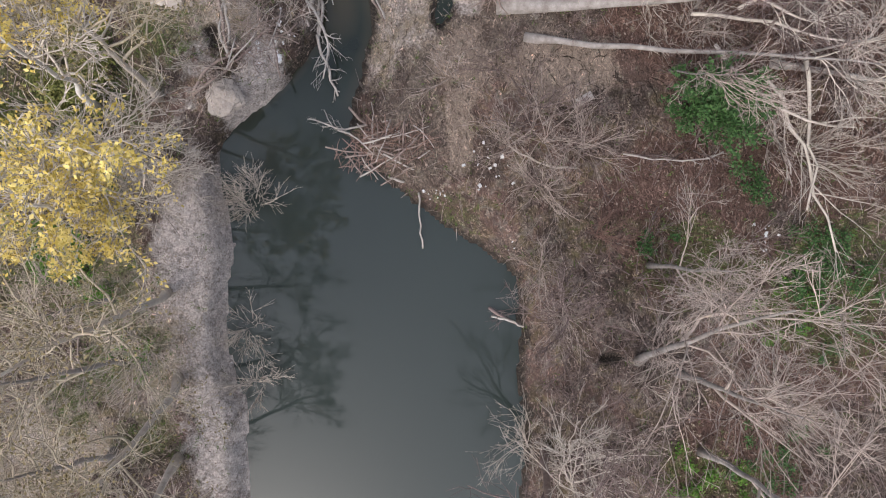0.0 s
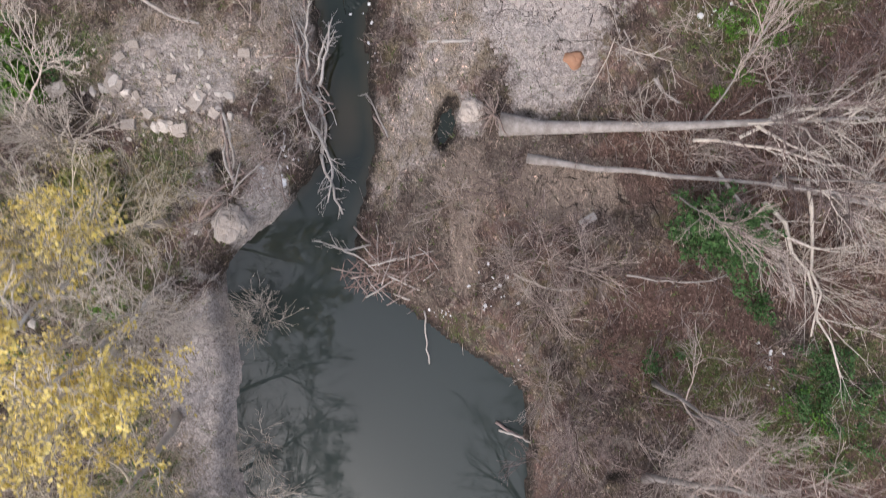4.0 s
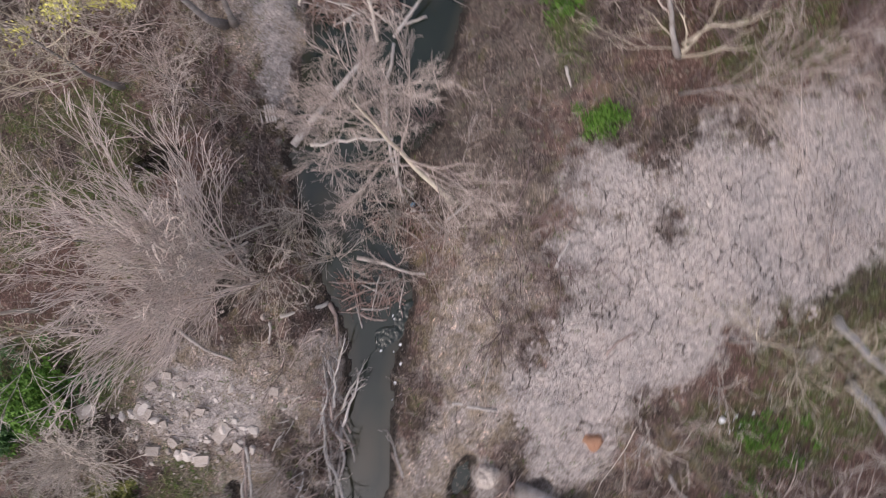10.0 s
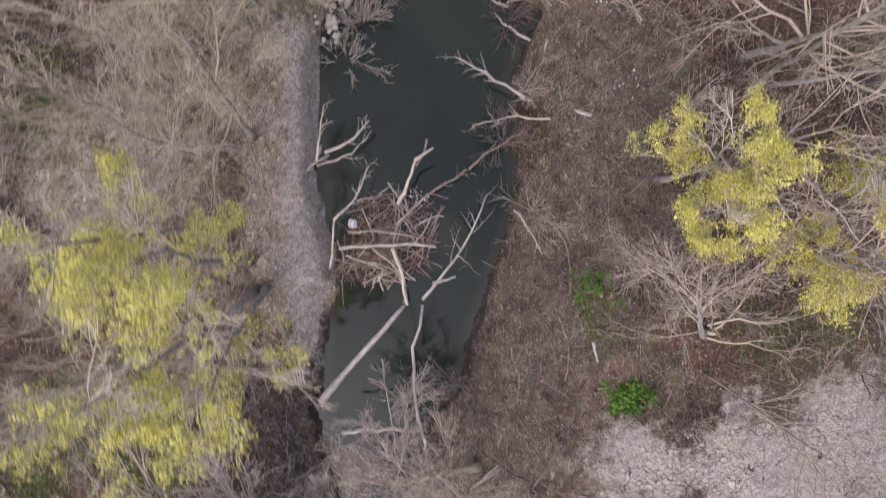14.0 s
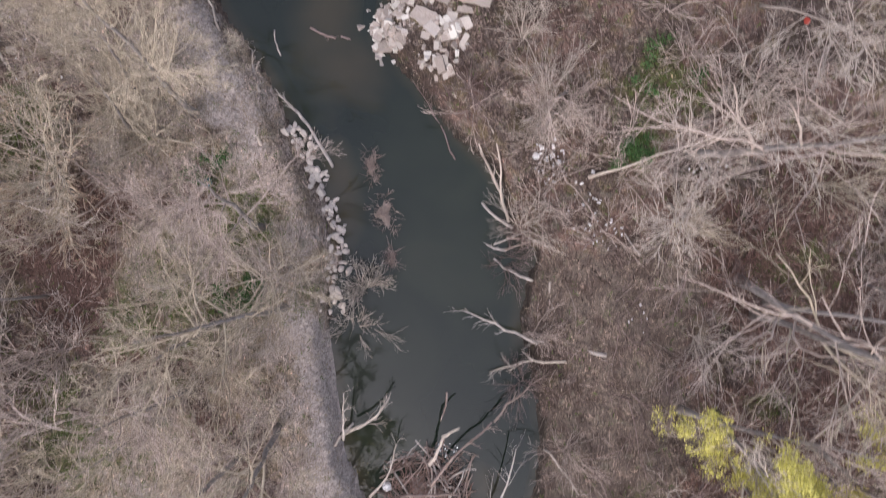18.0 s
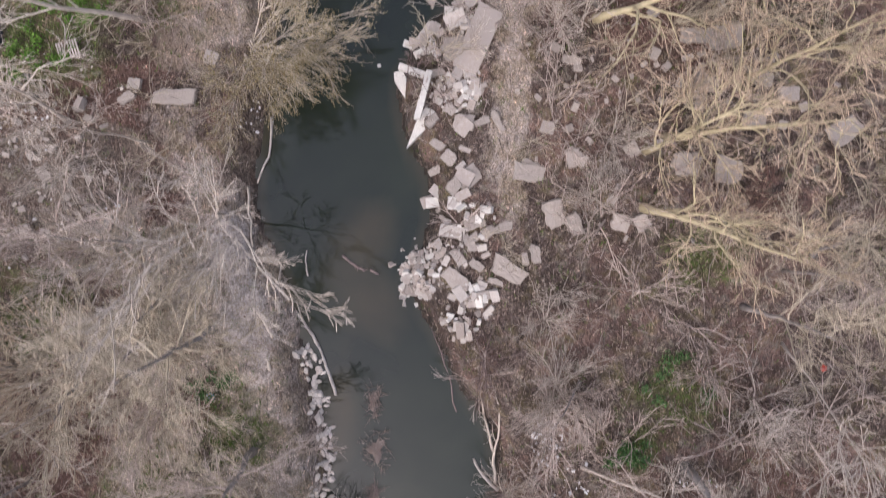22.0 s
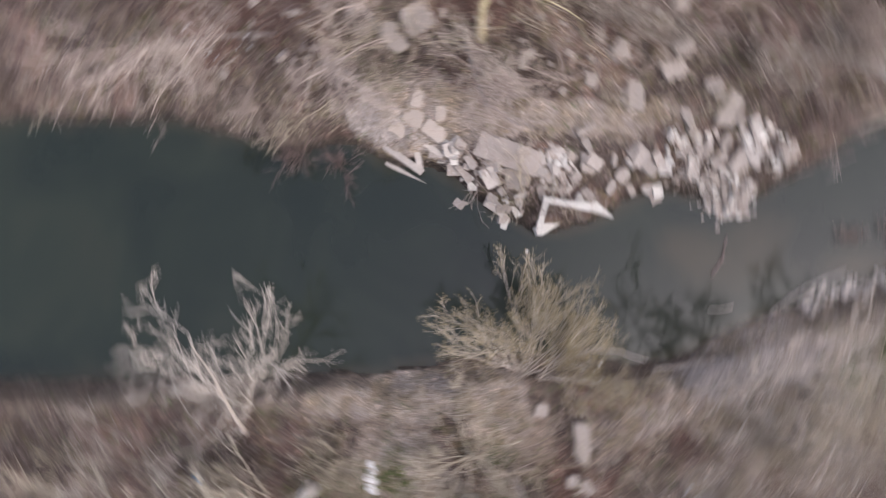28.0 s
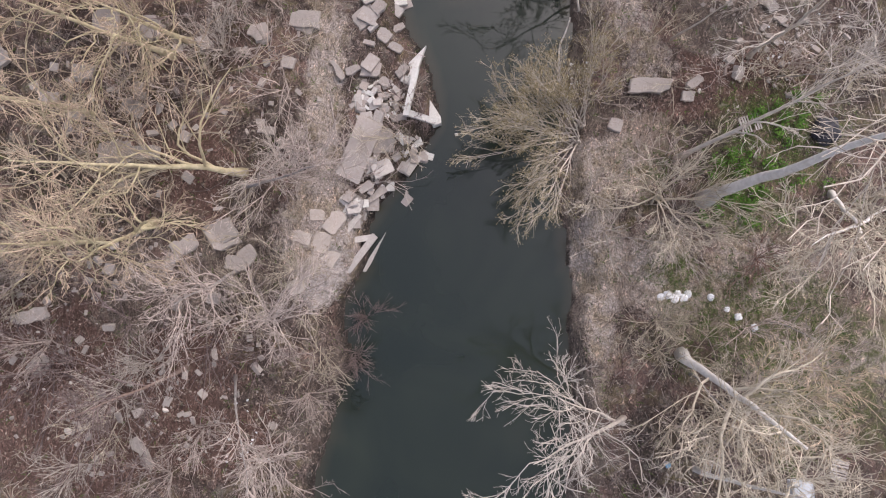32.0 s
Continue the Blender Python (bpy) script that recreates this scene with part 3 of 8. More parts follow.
def sprout(rng, pts, radii, count, low, spread, ratio, wander, lift, sides, segs, taper=0.25):
    """Branches along a line: a list of (points, radii)."""
    out, n = [], len(pts) - 1
    total = np.linalg.norm(pts[1:] - pts[:-1], axis=1).sum()
    for k in range(count):
        f = low + (1 - low) * (k + rng.random()) / count
        u = min(f * n, n - 1e-6)
        i = int(u)
        p = pts[i] + (pts[i + 1] - pts[i]) * (u - i)
        axis = unit(pts[i + 1] - pts[i])
        rx, ry, rz = rng.normal(0, 1, 3)
        side = unit((axis[1] * rz - axis[2] * ry, axis[2] * rx - axis[0] * rz, axis[0] * ry - axis[1] * rx))
        a = radians(rng.uniform(*spread))
        r = radii[i] * (1 - (u - i)) + radii[i + 1] * (u - i)
        ln = total * ratio * rng.uniform(0.6, 1.25) * (1.15 - 0.55 * f)
        q = line(rng, p, axis * math.cos(a) + side * math.sin(a), ln, segs, wander, lift)
        r0 = min(r * 0.75, max(0.006, r * rng.uniform(0.4, 0.7)))
        out.append((q, np.linspace(r0, max(0.004, r0 * taper), len(q))))
    return out


# ---- ground, water ----
def ground_material():
    m, n, l, b = material("forest_floor", 0.95)
    co = place(n)
    fine = noise_node(n, l, 9, 6, 0.75, co)
    mid = noise_node(n, l, 1.6, 5, 0.65, co, 0.4)
    big = noise_node(n, l, 0.35, 3, 0.6, co)
    # litter tones; the darkest stop stands in for shade in gaps between twigs
    litter = ramp(n, l, fine, [(0.34, (0.022, 0.016, 0.013)), (0.5, (0.115, 0.086, 0.073)), (0.68, (0.33, 0.262, 0.23))])
    hue = noise_node(n, l, 0.22, 4, 0.6, co, 0.8)
    hue2 = noise_node(n, l, 0.75, 5, 0.65, co, 0.5)
    olive = mix(n, l, fine, (0.07, 0.062, 0.026), (0.32, 0.27, 0.14))
    rust = mix(n, l, fine, (0.075, 0.045, 0.036), (0.33, 0.22, 0.185))
    ash = mix(n, l, fine, (0.10, 0.08, 0.072), (0.40, 0.34, 0.31))
    litter = mix(n, l, ramp(n, l, hue, [(0.42, (1,)), (0.52, (0,))]), litter, rust)
    litter = mix(n, l, ramp(n, l, hue2, [(0.5, (0,)), (0.66, (0.8,))]), litter, olive)
    litter = mix(n, l, ramp(n, l, mid, [(0.5, (0,)), (0.64, (0.85,))]), litter, ash)
    blot = noise_node(n, l, 0.55, 5, 0.7, co, 1.2)
    litter = mix(n, l, ramp(n, l, blot, [(0.53, (0,)), (0.63, (0.75,))]), litter, mix(n, l, fine, (0.03, 0.02, 0.016), (0.15, 0.105, 0.086)))
    litter = mix(n, l, ramp(n, l, big, [(0.38, (0.6,)), (0.56, (0,))]), litter, (0.04, 0.029, 0.024))

    def masked(name, colour, width=0.2, patchy=1.3):
        nonlocal litter
        at = n.new("ShaderNodeAttribute")
        at.attribute_name = name
        f = math_node(n, l, "ADD", at.outputs["Fac"], math_node(n, l, "MULTIPLY", math_node(n, l, "SUBTRACT", mid, 0.5), patchy))
        f = math_node(n, l, "ADD", f, math_node(n, l, "MULTIPLY", math_node(n, l, "SUBTRACT", fine, 0.5), 0.8))
        litter = mix(n, l, ramp(n, l, f, [(0.5 - width, (0,)), (0.5 + width, (1,))]), litter, colour)

    masked("red", ramp(n, l, fine, [(0.3, (0.065, 0.037, 0.029)), (0.7, (0.21, 0.13, 0.105))]))
    masked("mud", mix(n, l, ramp(n, l, hue2, [(0.38, (0,)), (0.62, (1,))]), ramp(n, l, fine, [(0.3, (0.06, 0.043, 0.035)), (0.7, (0.18, 0.137, 0.112))]), ramp(n, l, fine, [(0.3, (0.10, 0.08, 0.065)), (0.7, (0.29, 0.24, 0.20))])))
    masked("tan", ramp(n, l, fine, [(0.3, (0.20, 0.15, 0.12)), (0.7, (0.40, 0.325, 0.265))]))
    masked("straw", mix(n, l, ramp(n, l, hue2, [(0.42, (0,)), (0.6, (1,))]), ramp(n, l, fine, [(0.3, (0.16, 0.13, 0.11)), (0.48, (0.44, 0.375, 0.335)), (0.64, (0.72, 0.64, 0.58))]), ramp(n, l, fine, [(0.3, (0.15, 0.115, 0.08)), (0.68, (0.50, 0.41, 0.31))])), 0.3, 1.6)
    masked("green", ramp(n, l, fine, [(0.3, (0.04, 0.052, 0.016)), (0.7, (0.16, 0.165, 0.065))]), 0.3, 2.4)
    masked("wet", ramp(n, l, fine, [(0.3, (0.02, 0.017, 0.014)), (0.7, (0.07, 0.058, 0.047))]))
    sway = n.new("ShaderNodeTexNoise")
    sway.inputs["Scale"].default_value, sway.inputs["Detail"].default_value = 1.7, 3
    l.new(co, sway.inputs["Vector"])

    def streaks(turn, scale, lo, hi):
        """Thin streaks, all roughly one way: pale lying stalks, and painted shade between them."""
        bent = n.new("ShaderNodeVectorMath")
        bent.operation = "MULTIPLY_ADD"
        bent.inputs[1].default_value = (1.1, 1.1, 0)
        l.new(sway.outputs["Color"], bent.inputs[0])
        l.new(co, bent.inputs[2])
        mp = n.new("ShaderNodeMapping")
        mp.inputs["Rotation"].default_value = (0, 0, radians(turn))
        mp.inputs["Scale"].default_value = (1, 0.11, 0.3)
        l.new(bent.outputs[0], mp.inputs["Vector"])
        return ramp(n, l, noise_node(n, l, scale, 2, 0.5, mp.outputs[0]), [(lo, (0,)), (hi, (1,))])

    some = ramp(n, l, noise_node(n, l, 0.9, 4, 0.65, co, 0.7), [(0.36, (0.15,)), (0.6, (0.95,))])
    # dark streaks: shade between the lying stalks, put into the colour
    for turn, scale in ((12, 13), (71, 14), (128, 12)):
        litter = mix(n, l, math_node(n, l, "MULTIPLY", streaks(turn, scale, 0.58, 0.68), 0.6), litter, mix(n, l, 0.85, litter, (0.022, 0.016, 0.013)))
    for turn, scale in ((40, 18), (100, 15), (160, 19), (5, 20), (72, 17)):
        litter = mix(n, l, math_node(n, l, "MULTIPLY", streaks(turn, scale, 0.61, 0.68), some), litter, mix(n, l, 0.22, mix(n, l, 1.0, litter, (2.2, 2.1, 2.0), "MULTIPLY"), (0.42, 0.35, 0.31)))
    clod = n.new("ShaderNodeTexVoronoi")
    clod.inputs["Scale"].default_value, clod.inputs["Randomness"].default_value = 4.2, 1.0
    l.new(co, clod.inputs["Vector"])
    shade = n.new("ShaderNodeSeparateColor")
    l.new(clod.outputs["Color"], shade.inputs[0])
    dust = ramp(n, l, fine, [(0.3, (0.24, 0.20, 0.175)), (0.45, (0.46, 0.40, 0.365)), (0.6, (0.70, 0.635, 0.59))])
    dust = mix(n, l, 1.0, dust, ramp(n, l, shade.outputs[0], [(0.0, (0.72,)), (1.0, (1.15,))]), "MULTIPLY")
    speck = ramp(n, l, noise_node(n, l, 3.2, 5, 0.7, co, 0.5), [(0.56, (0,)), (0.66, (0.7,))])
    dust = mix(n, l, speck, dust, (0.17, 0.135, 0.105))
    masked("pale", dust, 0.28, 1.8)
    cell = n.new("ShaderNodeTexVoronoi")
    cell.feature = "DISTANCE_TO_EDGE"
    cell.inputs["Scale"].default_value = 0.62
    warp = n.new("ShaderNodeMix")
    warp.data_type = "VECTOR"
    warp.inputs[0].default_value = 0.13
    l.new(co, warp.inputs[4])
    tex = n.new("ShaderNodeTexNoise")
    tex.inputs["Scale"].default_value = 1.3
    l.new(co, tex.inputs["Vector"])
    add = n.new("ShaderNodeVectorMath")
    add.operation = "ADD"
    sc = n.new("ShaderNodeVectorMath")
    sc.operation = "SCALE"
    sc.inputs["Scale"].default_value = 0.9
    l.new(tex.outputs["Color"], sc.inputs[0])
    l.new(co, add.inputs[0])
    l.new(sc.outputs[0], add.inputs[1])
    l.new(add.outputs[0], cell.inputs["Vector"])
    at = n.new("ShaderNodeAttribute")
    at.attribute_name = "cracks"
    near = ramp(n, l, cell.outputs["Distance"], [(0.005, (1,)), (0.019, (0,))])
    crack = mix(n, l, 1.0, near, mix(n, l, 1.0, at.outputs["Color"], ramp(n, l, mid, [(0.44, (0.0,)), (0.54, (1.0,))]), "MULTIPLY"), "MULTIPLY")
    litter = mix(n, l, crack, litter, (0.085, 0.066, 0.056))
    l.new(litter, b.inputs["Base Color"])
    h = math_node(n, l, "SUBTRACT", math_node(n, l, "ADD", fine, mid), math_node(n, l, "MULTIPLY", crack, 1.5))
    bump(n, l, b, h, 1.0, 0.2)
    return m


def axis_steps(lo, hi, step, far):
    mid = np.arange(lo, hi + step / 2, step)
    out = [step]
    while sum(out) < far:
        out.append(out[-1] * 1.35)
    ring = np.cumsum(out)
    return np.concatenate([(lo - ring)[::-1], mid, hi + ring])


def build_ground():
    xs, ys = axis_steps(-32, 32, 0.26, 900), axis_steps(-20, 116, 0.26, 900)
    gx, gy = np.meshgrid(xs, ys)
    gz = ground(gx, gy)
    w, h = len(xs), len(ys)
    i = (np.arange(h - 1)[:, None] * w + np.arange(w - 1)[None]).ravel()
    me = raw_mesh("ground", np.stack([gx.ravel(), gy.ravel(), gz.ravel()], -1), np.stack([i, i + 1, i + w + 1, i + w], -1), ground_material())
    d, side = outside(gx, gy)
    masks = {k: cover(k, gx, gy) * {"pale": 1.08, "straw": 0.95, "green": 0.56}.get(k, 1) for k in ZONES}
    bare = (side < 0) & ((gy < 10) | (gy > 86))
    masks["mud"] = np.maximum(masks["mud"], (side < 0) * 0.9 * smooth(56, 62, gy) * smooth(2.0, 1.2, d))
    bare = bare | ((side < 0) & (gy > 37))
    masks["wet"] = np.where(bare, 0.7 * smooth(0.3, 0.0, d), 0.75 * smooth(0.9, 0.1, d))
    for row in PITS:
        masks["wet"] = np.maximum(masks["wet"], 0.95 * smooth(-0.1, 0.3, inside(gx, gy, *row[:5]) + 0.15 * value_noise(gx, gy, 0.7, 2)))
    for key, v in masks.items():
        a = me.attributes.new(key, "FLOAT", "POINT")
        a.data.foreach_set("value", np.asarray(v, np.float32).ravel())
    tagged(new("ground", me), "forest floor of dry leaves, mud and pale clay beside the creek", "ground", kind="structure")


def build_water():
    m, n, l, b = material("creek_water", 0.03)
    b.inputs["IOR"].default_value, b.inputs["Specular IOR Level"].default_value = 1.52, 0.5
    co = place(n)
    murk = noise_node(n, l, 0.12, 3, 0.5, co, 0.6)
    at = n.new("ShaderNodeAttribute")
    at.attribute_name = "shallow"
    c = ramp(n, l, murk, [(0.35, (0.010, 0.016, 0.012)), (0.65, (0.020, 0.027, 0.018))])
    f = math_node(n, l, "ADD", at.outputs["Fac"], math_node(n, l, "MULTIPLY", math_node(n, l, "SUBTRACT", murk, 0.5), 0.8))
    c = mix(n, l, ramp(n, l, f, [(0.1, (0,)), (1.0, (1,))]), c, (0.055, 0.046, 0.028))
    # milky silt of the first pool, with some blue of reflected sky painted in
    milk = n.new("ShaderNodeAttribute")
    milk.attribute_name = "milky_sky"
    c = mix(n, l, milk.outputs["Fac"], c, (0.030, 0.040, 0.037))
    l.new(c, b.inputs["Base Color"])
    bump(n, l, b, noise_node(n, l, 1.2, 3, 0.5, co), 0.02, 0.05)
    ys = np.arange(-60, 160, 0.8)
    cross = np.linspace(0, 1, 22)
    xl, xr = spline(ys, EDGE_LEFT) - 0.9, spline(ys, EDGE_RIGHT) + 0.9
    gx = xl[:, None] + (xr - xl)[:, None] * cross[None]
    gy = np.repeat(ys[:, None], 22, 1)
    i = (np.arange(len(ys) - 1)[:, None] * 22 + np.arange(21)[None]).ravel()
    me = raw_mesh("water", np.stack([gx.ravel(), gy.ravel(), np.full(gx.size, WATER)], -1), np.stack([i, i + 1, i + 23, i + 22], -1), m)
    a = me.attributes.new("shallow", "FLOAT", "POINT")
    d, _ = outside(gx, gy)
    v = 0.55 * smooth(-1.0, -0.1, d)
    for row in SHALLOWS:
        v = np.maximum(v, 0.7 * smooth(-0.5, 0.9, inside(gx, gy, *row) + 0.5 * value_noise(gx, gy, 3.0, 61)))
    a.data.foreach_set("value", v.astype(np.float32).ravel())
    a = me.attributes.new("milky_sky", "FLOAT", "POINT")
    a.data.foreach_set("value", np.asarray(smooth(13, 2, gy + 3 * value_noise(gx, gy, 6.0, 62)), np.float32).ravel())
    tagged(new("water", me), "still murky grey-green water of the creek", "water", kind="structure")
    for cx, cy, a_, b_, turn, depth in PITS[1:2]:
        ang = np.linspace(0, 2 * np.pi, 33)[:-1]
        ca, sa = math.cos(radians(turn)), math.sin(radians(turn))
        wob = 1 + 0.12 * np.sin(3 * ang + 1) + 0.08 * np.sin(5 * ang)
        u, v = a_ * 0.95 * wob * np.cos(ang), b_ * 0.95 * wob * np.sin(ang)
        z = zg(cx, cy) + 0.14 * depth
        ring = np.stack([cx + u * ca - v * sa, cy + u * sa + v * ca, np.full(32, z)], -1)
        ring = np.concatenate([ring, [[cx, cy, z]]])
        k = np.arange(32)
        me = raw_mesh("puddle", ring, np.stack([k, (k + 1) % 32, np.full(32, 32)], -1), m, True)
        tagged(new("puddle_water", me), "dark standing water in a muddy hollow", "puddle", "puddles", "structure")


# ---- trees, shrubs ----
STYLES = {  # bark, twigs, limbs, low end of the crown, opening, leaves, leaf count, leaf size
    "bare": (BARK_GREY, TWIG_PINK, 9, 0.35, (25, 60), None, 0, 0),
    "pale": (BARK_PALE, BARK_PALE, 8, 0.42, (30, 65), None, 0, 0),
    "pink": (BARK_GREY, TWIG_PINK, 13, 0.22, (20, 50), None, 0, 0),
    "blush": (BARK_GREY, TWIG_BLUSH, 20, 0.12, (18, 48), None, 0, 0),
    "white": (TRUNK_WHITE, BARK_PALE, 10, 0.4, (30, 65), None, 0, 0),
    "chalk": (BARK_PALE, TWIG_CHALK, 9, 0.25, (25, 65), None, 0, 0),
    "cream": (TRUNK_WHITE, TWIG_CREAM, 10, 0.3, (25, 65), None, 0, 0),
    "lean": (TWIG_CREAM, TWIG_PINK, 18, 0.45, (30, 75), None, 0, 0),
    "fallen": (BARK_GREY, TWIG_CHALK, 11, 0.5, (25, 60), None, 0, 0),
    "dark": (BARK_BROWN, TWIG_DARK, 9, 0.3, (25, 60), None, 0, 0),
    "tan": (BARK_GREY, TWIG_TAN, 10, 0.3, (25, 60), None, 0, 0),
    "moss": (BARK_MOSS, TWIG_ORANGE, 13, 0.12, (25, 60), None, 0, 0),
    "bud": (BARK_GREY, BARK_PALE, 11, 0.35, (25, 65), LEAF_YELLOW, 15000, 0.052),
    "gold": (TRUNK_WHITE, TWIG_CHALK, 12, 0.30, (25, 65), LEAF_GOLD, 9000, 0.075),
    "olive": (BARK_PALE, TWIG_TAN, 15, 0.16, (20, 55), LEAF_OLIVE, 1000, 0.06),
}


def leaf_quads(rng, centres, size, flat=0.4):
    """One leaf of four corners at each centre."""
    k = len(centres)
    a = rng.normal(0, 1, (k, 3))
    a[:, 2] *= flat
    a /= np.linalg.norm(a, axis=1)[:, None]
    b = np.cross(a, rng.normal(0, 1, (k, 3)))
    b /= np.linalg.norm(b, axis=1)[:, None] + 1e-9
    s = size * rng.uniform(0.6, 1.4, (k, 1))
    a, b = a * s, b * s * 0.55
    v = np.stack([centres - a, centres - b, centres + a, centres + b], 1).reshape(-1, 3)
    return v, np.arange(4 * k).reshape(-1, 4)


def tree(style, bx, by, tx, ty, tz, girth, seed, label="", dense=1.0, sag=0.0, low=None, reach=0.48, lush=1.0):
    """A tree from its foot to the tip of its stem: trunk, limbs, twigs and, in some styles, young leaves."""
    rng = np.random.default_rng(seed)
    bark, twig, limbs, start, spread, leaf, leaves, size = STYLES[style]
    start = low if low is not None else start
    z0 = zg(bx, by) - 0.15
    root = new("tree")
    root.location = (bx, by, z0)
    foot, tip = np.zeros(3), np.array([tx - bx, ty - by, tz - z0])
    tall = np.linalg.norm(tip)
    n = 9
    f = np.linspace(0, 1, n + 1)[:, None]
    stem = foot + f * tip + np.array([0, 0, -sag]) * np.sin(f * np.pi) + np.cumsum(rng.normal(0, tall * 0.006, (n + 1, 3)), 0) * (f > 0)
    rad = girth * (1 - 0.82 * f[:, 0]) * (1 + 0.7 * np.exp(-f[:, 0] * 22))
    t = Tubes()
    t.add(stem, rad, 8)
    t.caps(stem, 8)
    part("trunk", t.mesh("trunk", bark), root)
    fine, tips = Tubes(), []
    w = 1.45 if style in ("blush", "white", "pale", "gold", "moss", "cream") else 1.0
    up = 0.05
    for q, r in sprout(rng, stem, rad, limbs, start, spread, 0.3 if style == "fallen" else reach, 0.32 if style in ("moss", "chalk", "cream") else 0.21, up, 5, 6):
        r, mark = np.maximum(r, 0.022), len(tips)
        t = Tubes()
        t.add(q, r, 5)
        for q2, r2 in sprout(rng, q, r, 5, 0.2, (18, 48), 0.62, 0.14, up, 4, 4):
            t.add(q2, np.maximum(r2, 0.016), 4)
            for q3, r3 in sprout(rng, q2, r2, max(2, int(4 * dense)), 0.15, (15, 48), 0.62, 0.2, up, 3, 2):
                r3 = np.maximum(r3, 0.012 * w)
                fine.add(q3, r3, 3)
                tips.append(q3)
                for q4, r4 in sprout(rng, q3, r3, max(2, int(3 * dense)), 0.2, (14, 45), 0.68, 0.2, 0, 3, 1):
                    fine.add(q4, np.maximum(r4, 0.008 * w), 3)
                    tips.append(q4)
        if leaf and style != "olive" and rng.random() > 0.62:
            tips = tips[:mark] or tips
        part("limb", t.mesh("limb", bark if style in ("pale", "moss") else twig), root)
    tagged(part("crown", fine.mesh("crown", twig), root, "fine bare twigs"), kind="stuff")
    if leaf:
        leaves = int(leaves * lush)
        pick = rng.integers(0, len(tips), leaves)
        c = np.array([tips[k][rng.integers(1, len(tips[k]))] for k in pick]) + rng.normal(0, 0.12, (leaves, 3))
        part("foliage", raw_mesh("foliage", *leaf_quads(rng, c, size), leaf, True), root, "young " + {"bud": "yellow-green", "gold": "golden", "olive": "olive"}[style] + " leaves")
    words = {"bare": "bare grey-brown tree in late winter", "pale": "bare tree with pale bleached limbs", "pink": "bare tree with a dense pinkish-brown crown",
             "tan": "bare tree with tan twigs", "blush": "bare tree with a dense pinkish-grey crown", "white": "bare tree with a thick whitish trunk", "chalk": "bare tree with chalk-white branches", "cream": "bare tree with cream-coloured branches", "fallen": "fallen grey tree", "lean": "leaning pale tree", "dark": "bare dark-twigged tree", "moss": "bare tree with yellow mossy bark", "bud": "tree coming into bright yellow-green leaf",
             "gold": "tree with golden spring leaves and pale limbs", "olive": "tree with olive buds leaning over the water"}[style]
    return tagged(root, label or words + ("" if style == "olive" else " on the creek bank"), "tree")


def bush_arrays(seed, tall, stems, open_, kids=4, fine=3, thick=0.02):
    """A bare many-stemmed bush as arrays."""
    rng = np.random.default_rng(seed)
    t = Tubes()
    for k in range(stems):
        a = rng.uniform(0, 2 * np.pi)
        lean = radians(rng.uniform(*open_))
        way = (math.cos(a) * math.sin(lean), math.sin(a) * math.sin(lean), math.cos(lean))
        q = line(rng, rng.normal(0, 0.08, 3) * (1, 1, 0), way, tall * rng.uniform(0.6, 1.2), 3, 0.14, 0.0)
        r = np.linspace(thick, 0.4 * thick, 4)
        t.add(q, r, 3)
        for q2, r2 in sprout(rng, q, r, kids, 0.2, (14, 46), 0.62, 0.16, 0.0, 3, 1):
            t.add(q2, np.maximum(r2, 0.5 * thick), 3)
            for q3, r3 in sprout(rng, q2, r2, fine, 0.2, (14, 46), 0.66, 0.2, 0, 3, 1):
                t.add(q3, np.maximum(r3, 0.33 * thick), 3)
    return t.arrays()


def shrub(x, y, tall, mat, seed, label, lean=(0, 0)):
    """A bare shrub: stems and twigs."""
    rng = np.random.default_rng(seed)
    root = new("shrub")
    root.location = (x, y, zg(x, y) - 0.05)
    twigs = Tubes()
    for k in range(11):
        a, open_ = rng.uniform(0, 2 * np.pi), radians(rng.uniform(8, 60))
        way = (math.cos(a) * math.sin(open_) + lean[0], math.sin(a) * math.sin(open_) + lean[1], math.cos(open_))
        q = line(rng, rng.normal(0, 0.1, 3) * (1, 1, 0), way, tall * rng.uniform(0.7, 1.2), 5, 0.12, 0.0)
        r = np.linspace(0.03, 0.012, 6)
        t = Tubes()
        t.add(q, r, 4)
        part("stem", t.mesh("stem", mat), root)
        for q2, r2 in sprout(rng, q, r, 6, 0.15, (12, 42), 0.6, 0.14, 0.0, 3, 2):
            twigs.add(q2, np.maximum(r2, 0.012), 3)
            for q3, r3 in sprout(rng, q2, r2, 4, 0.15, (12, 42), 0.65, 0.2, 0, 3, 1):
                twigs.add(q3, np.maximum(r3, 0.008), 3)
    tagged(part("crown", twigs.mesh("crown", mat), root), kind="stuff")
    return tagged(root, label, "shrub")


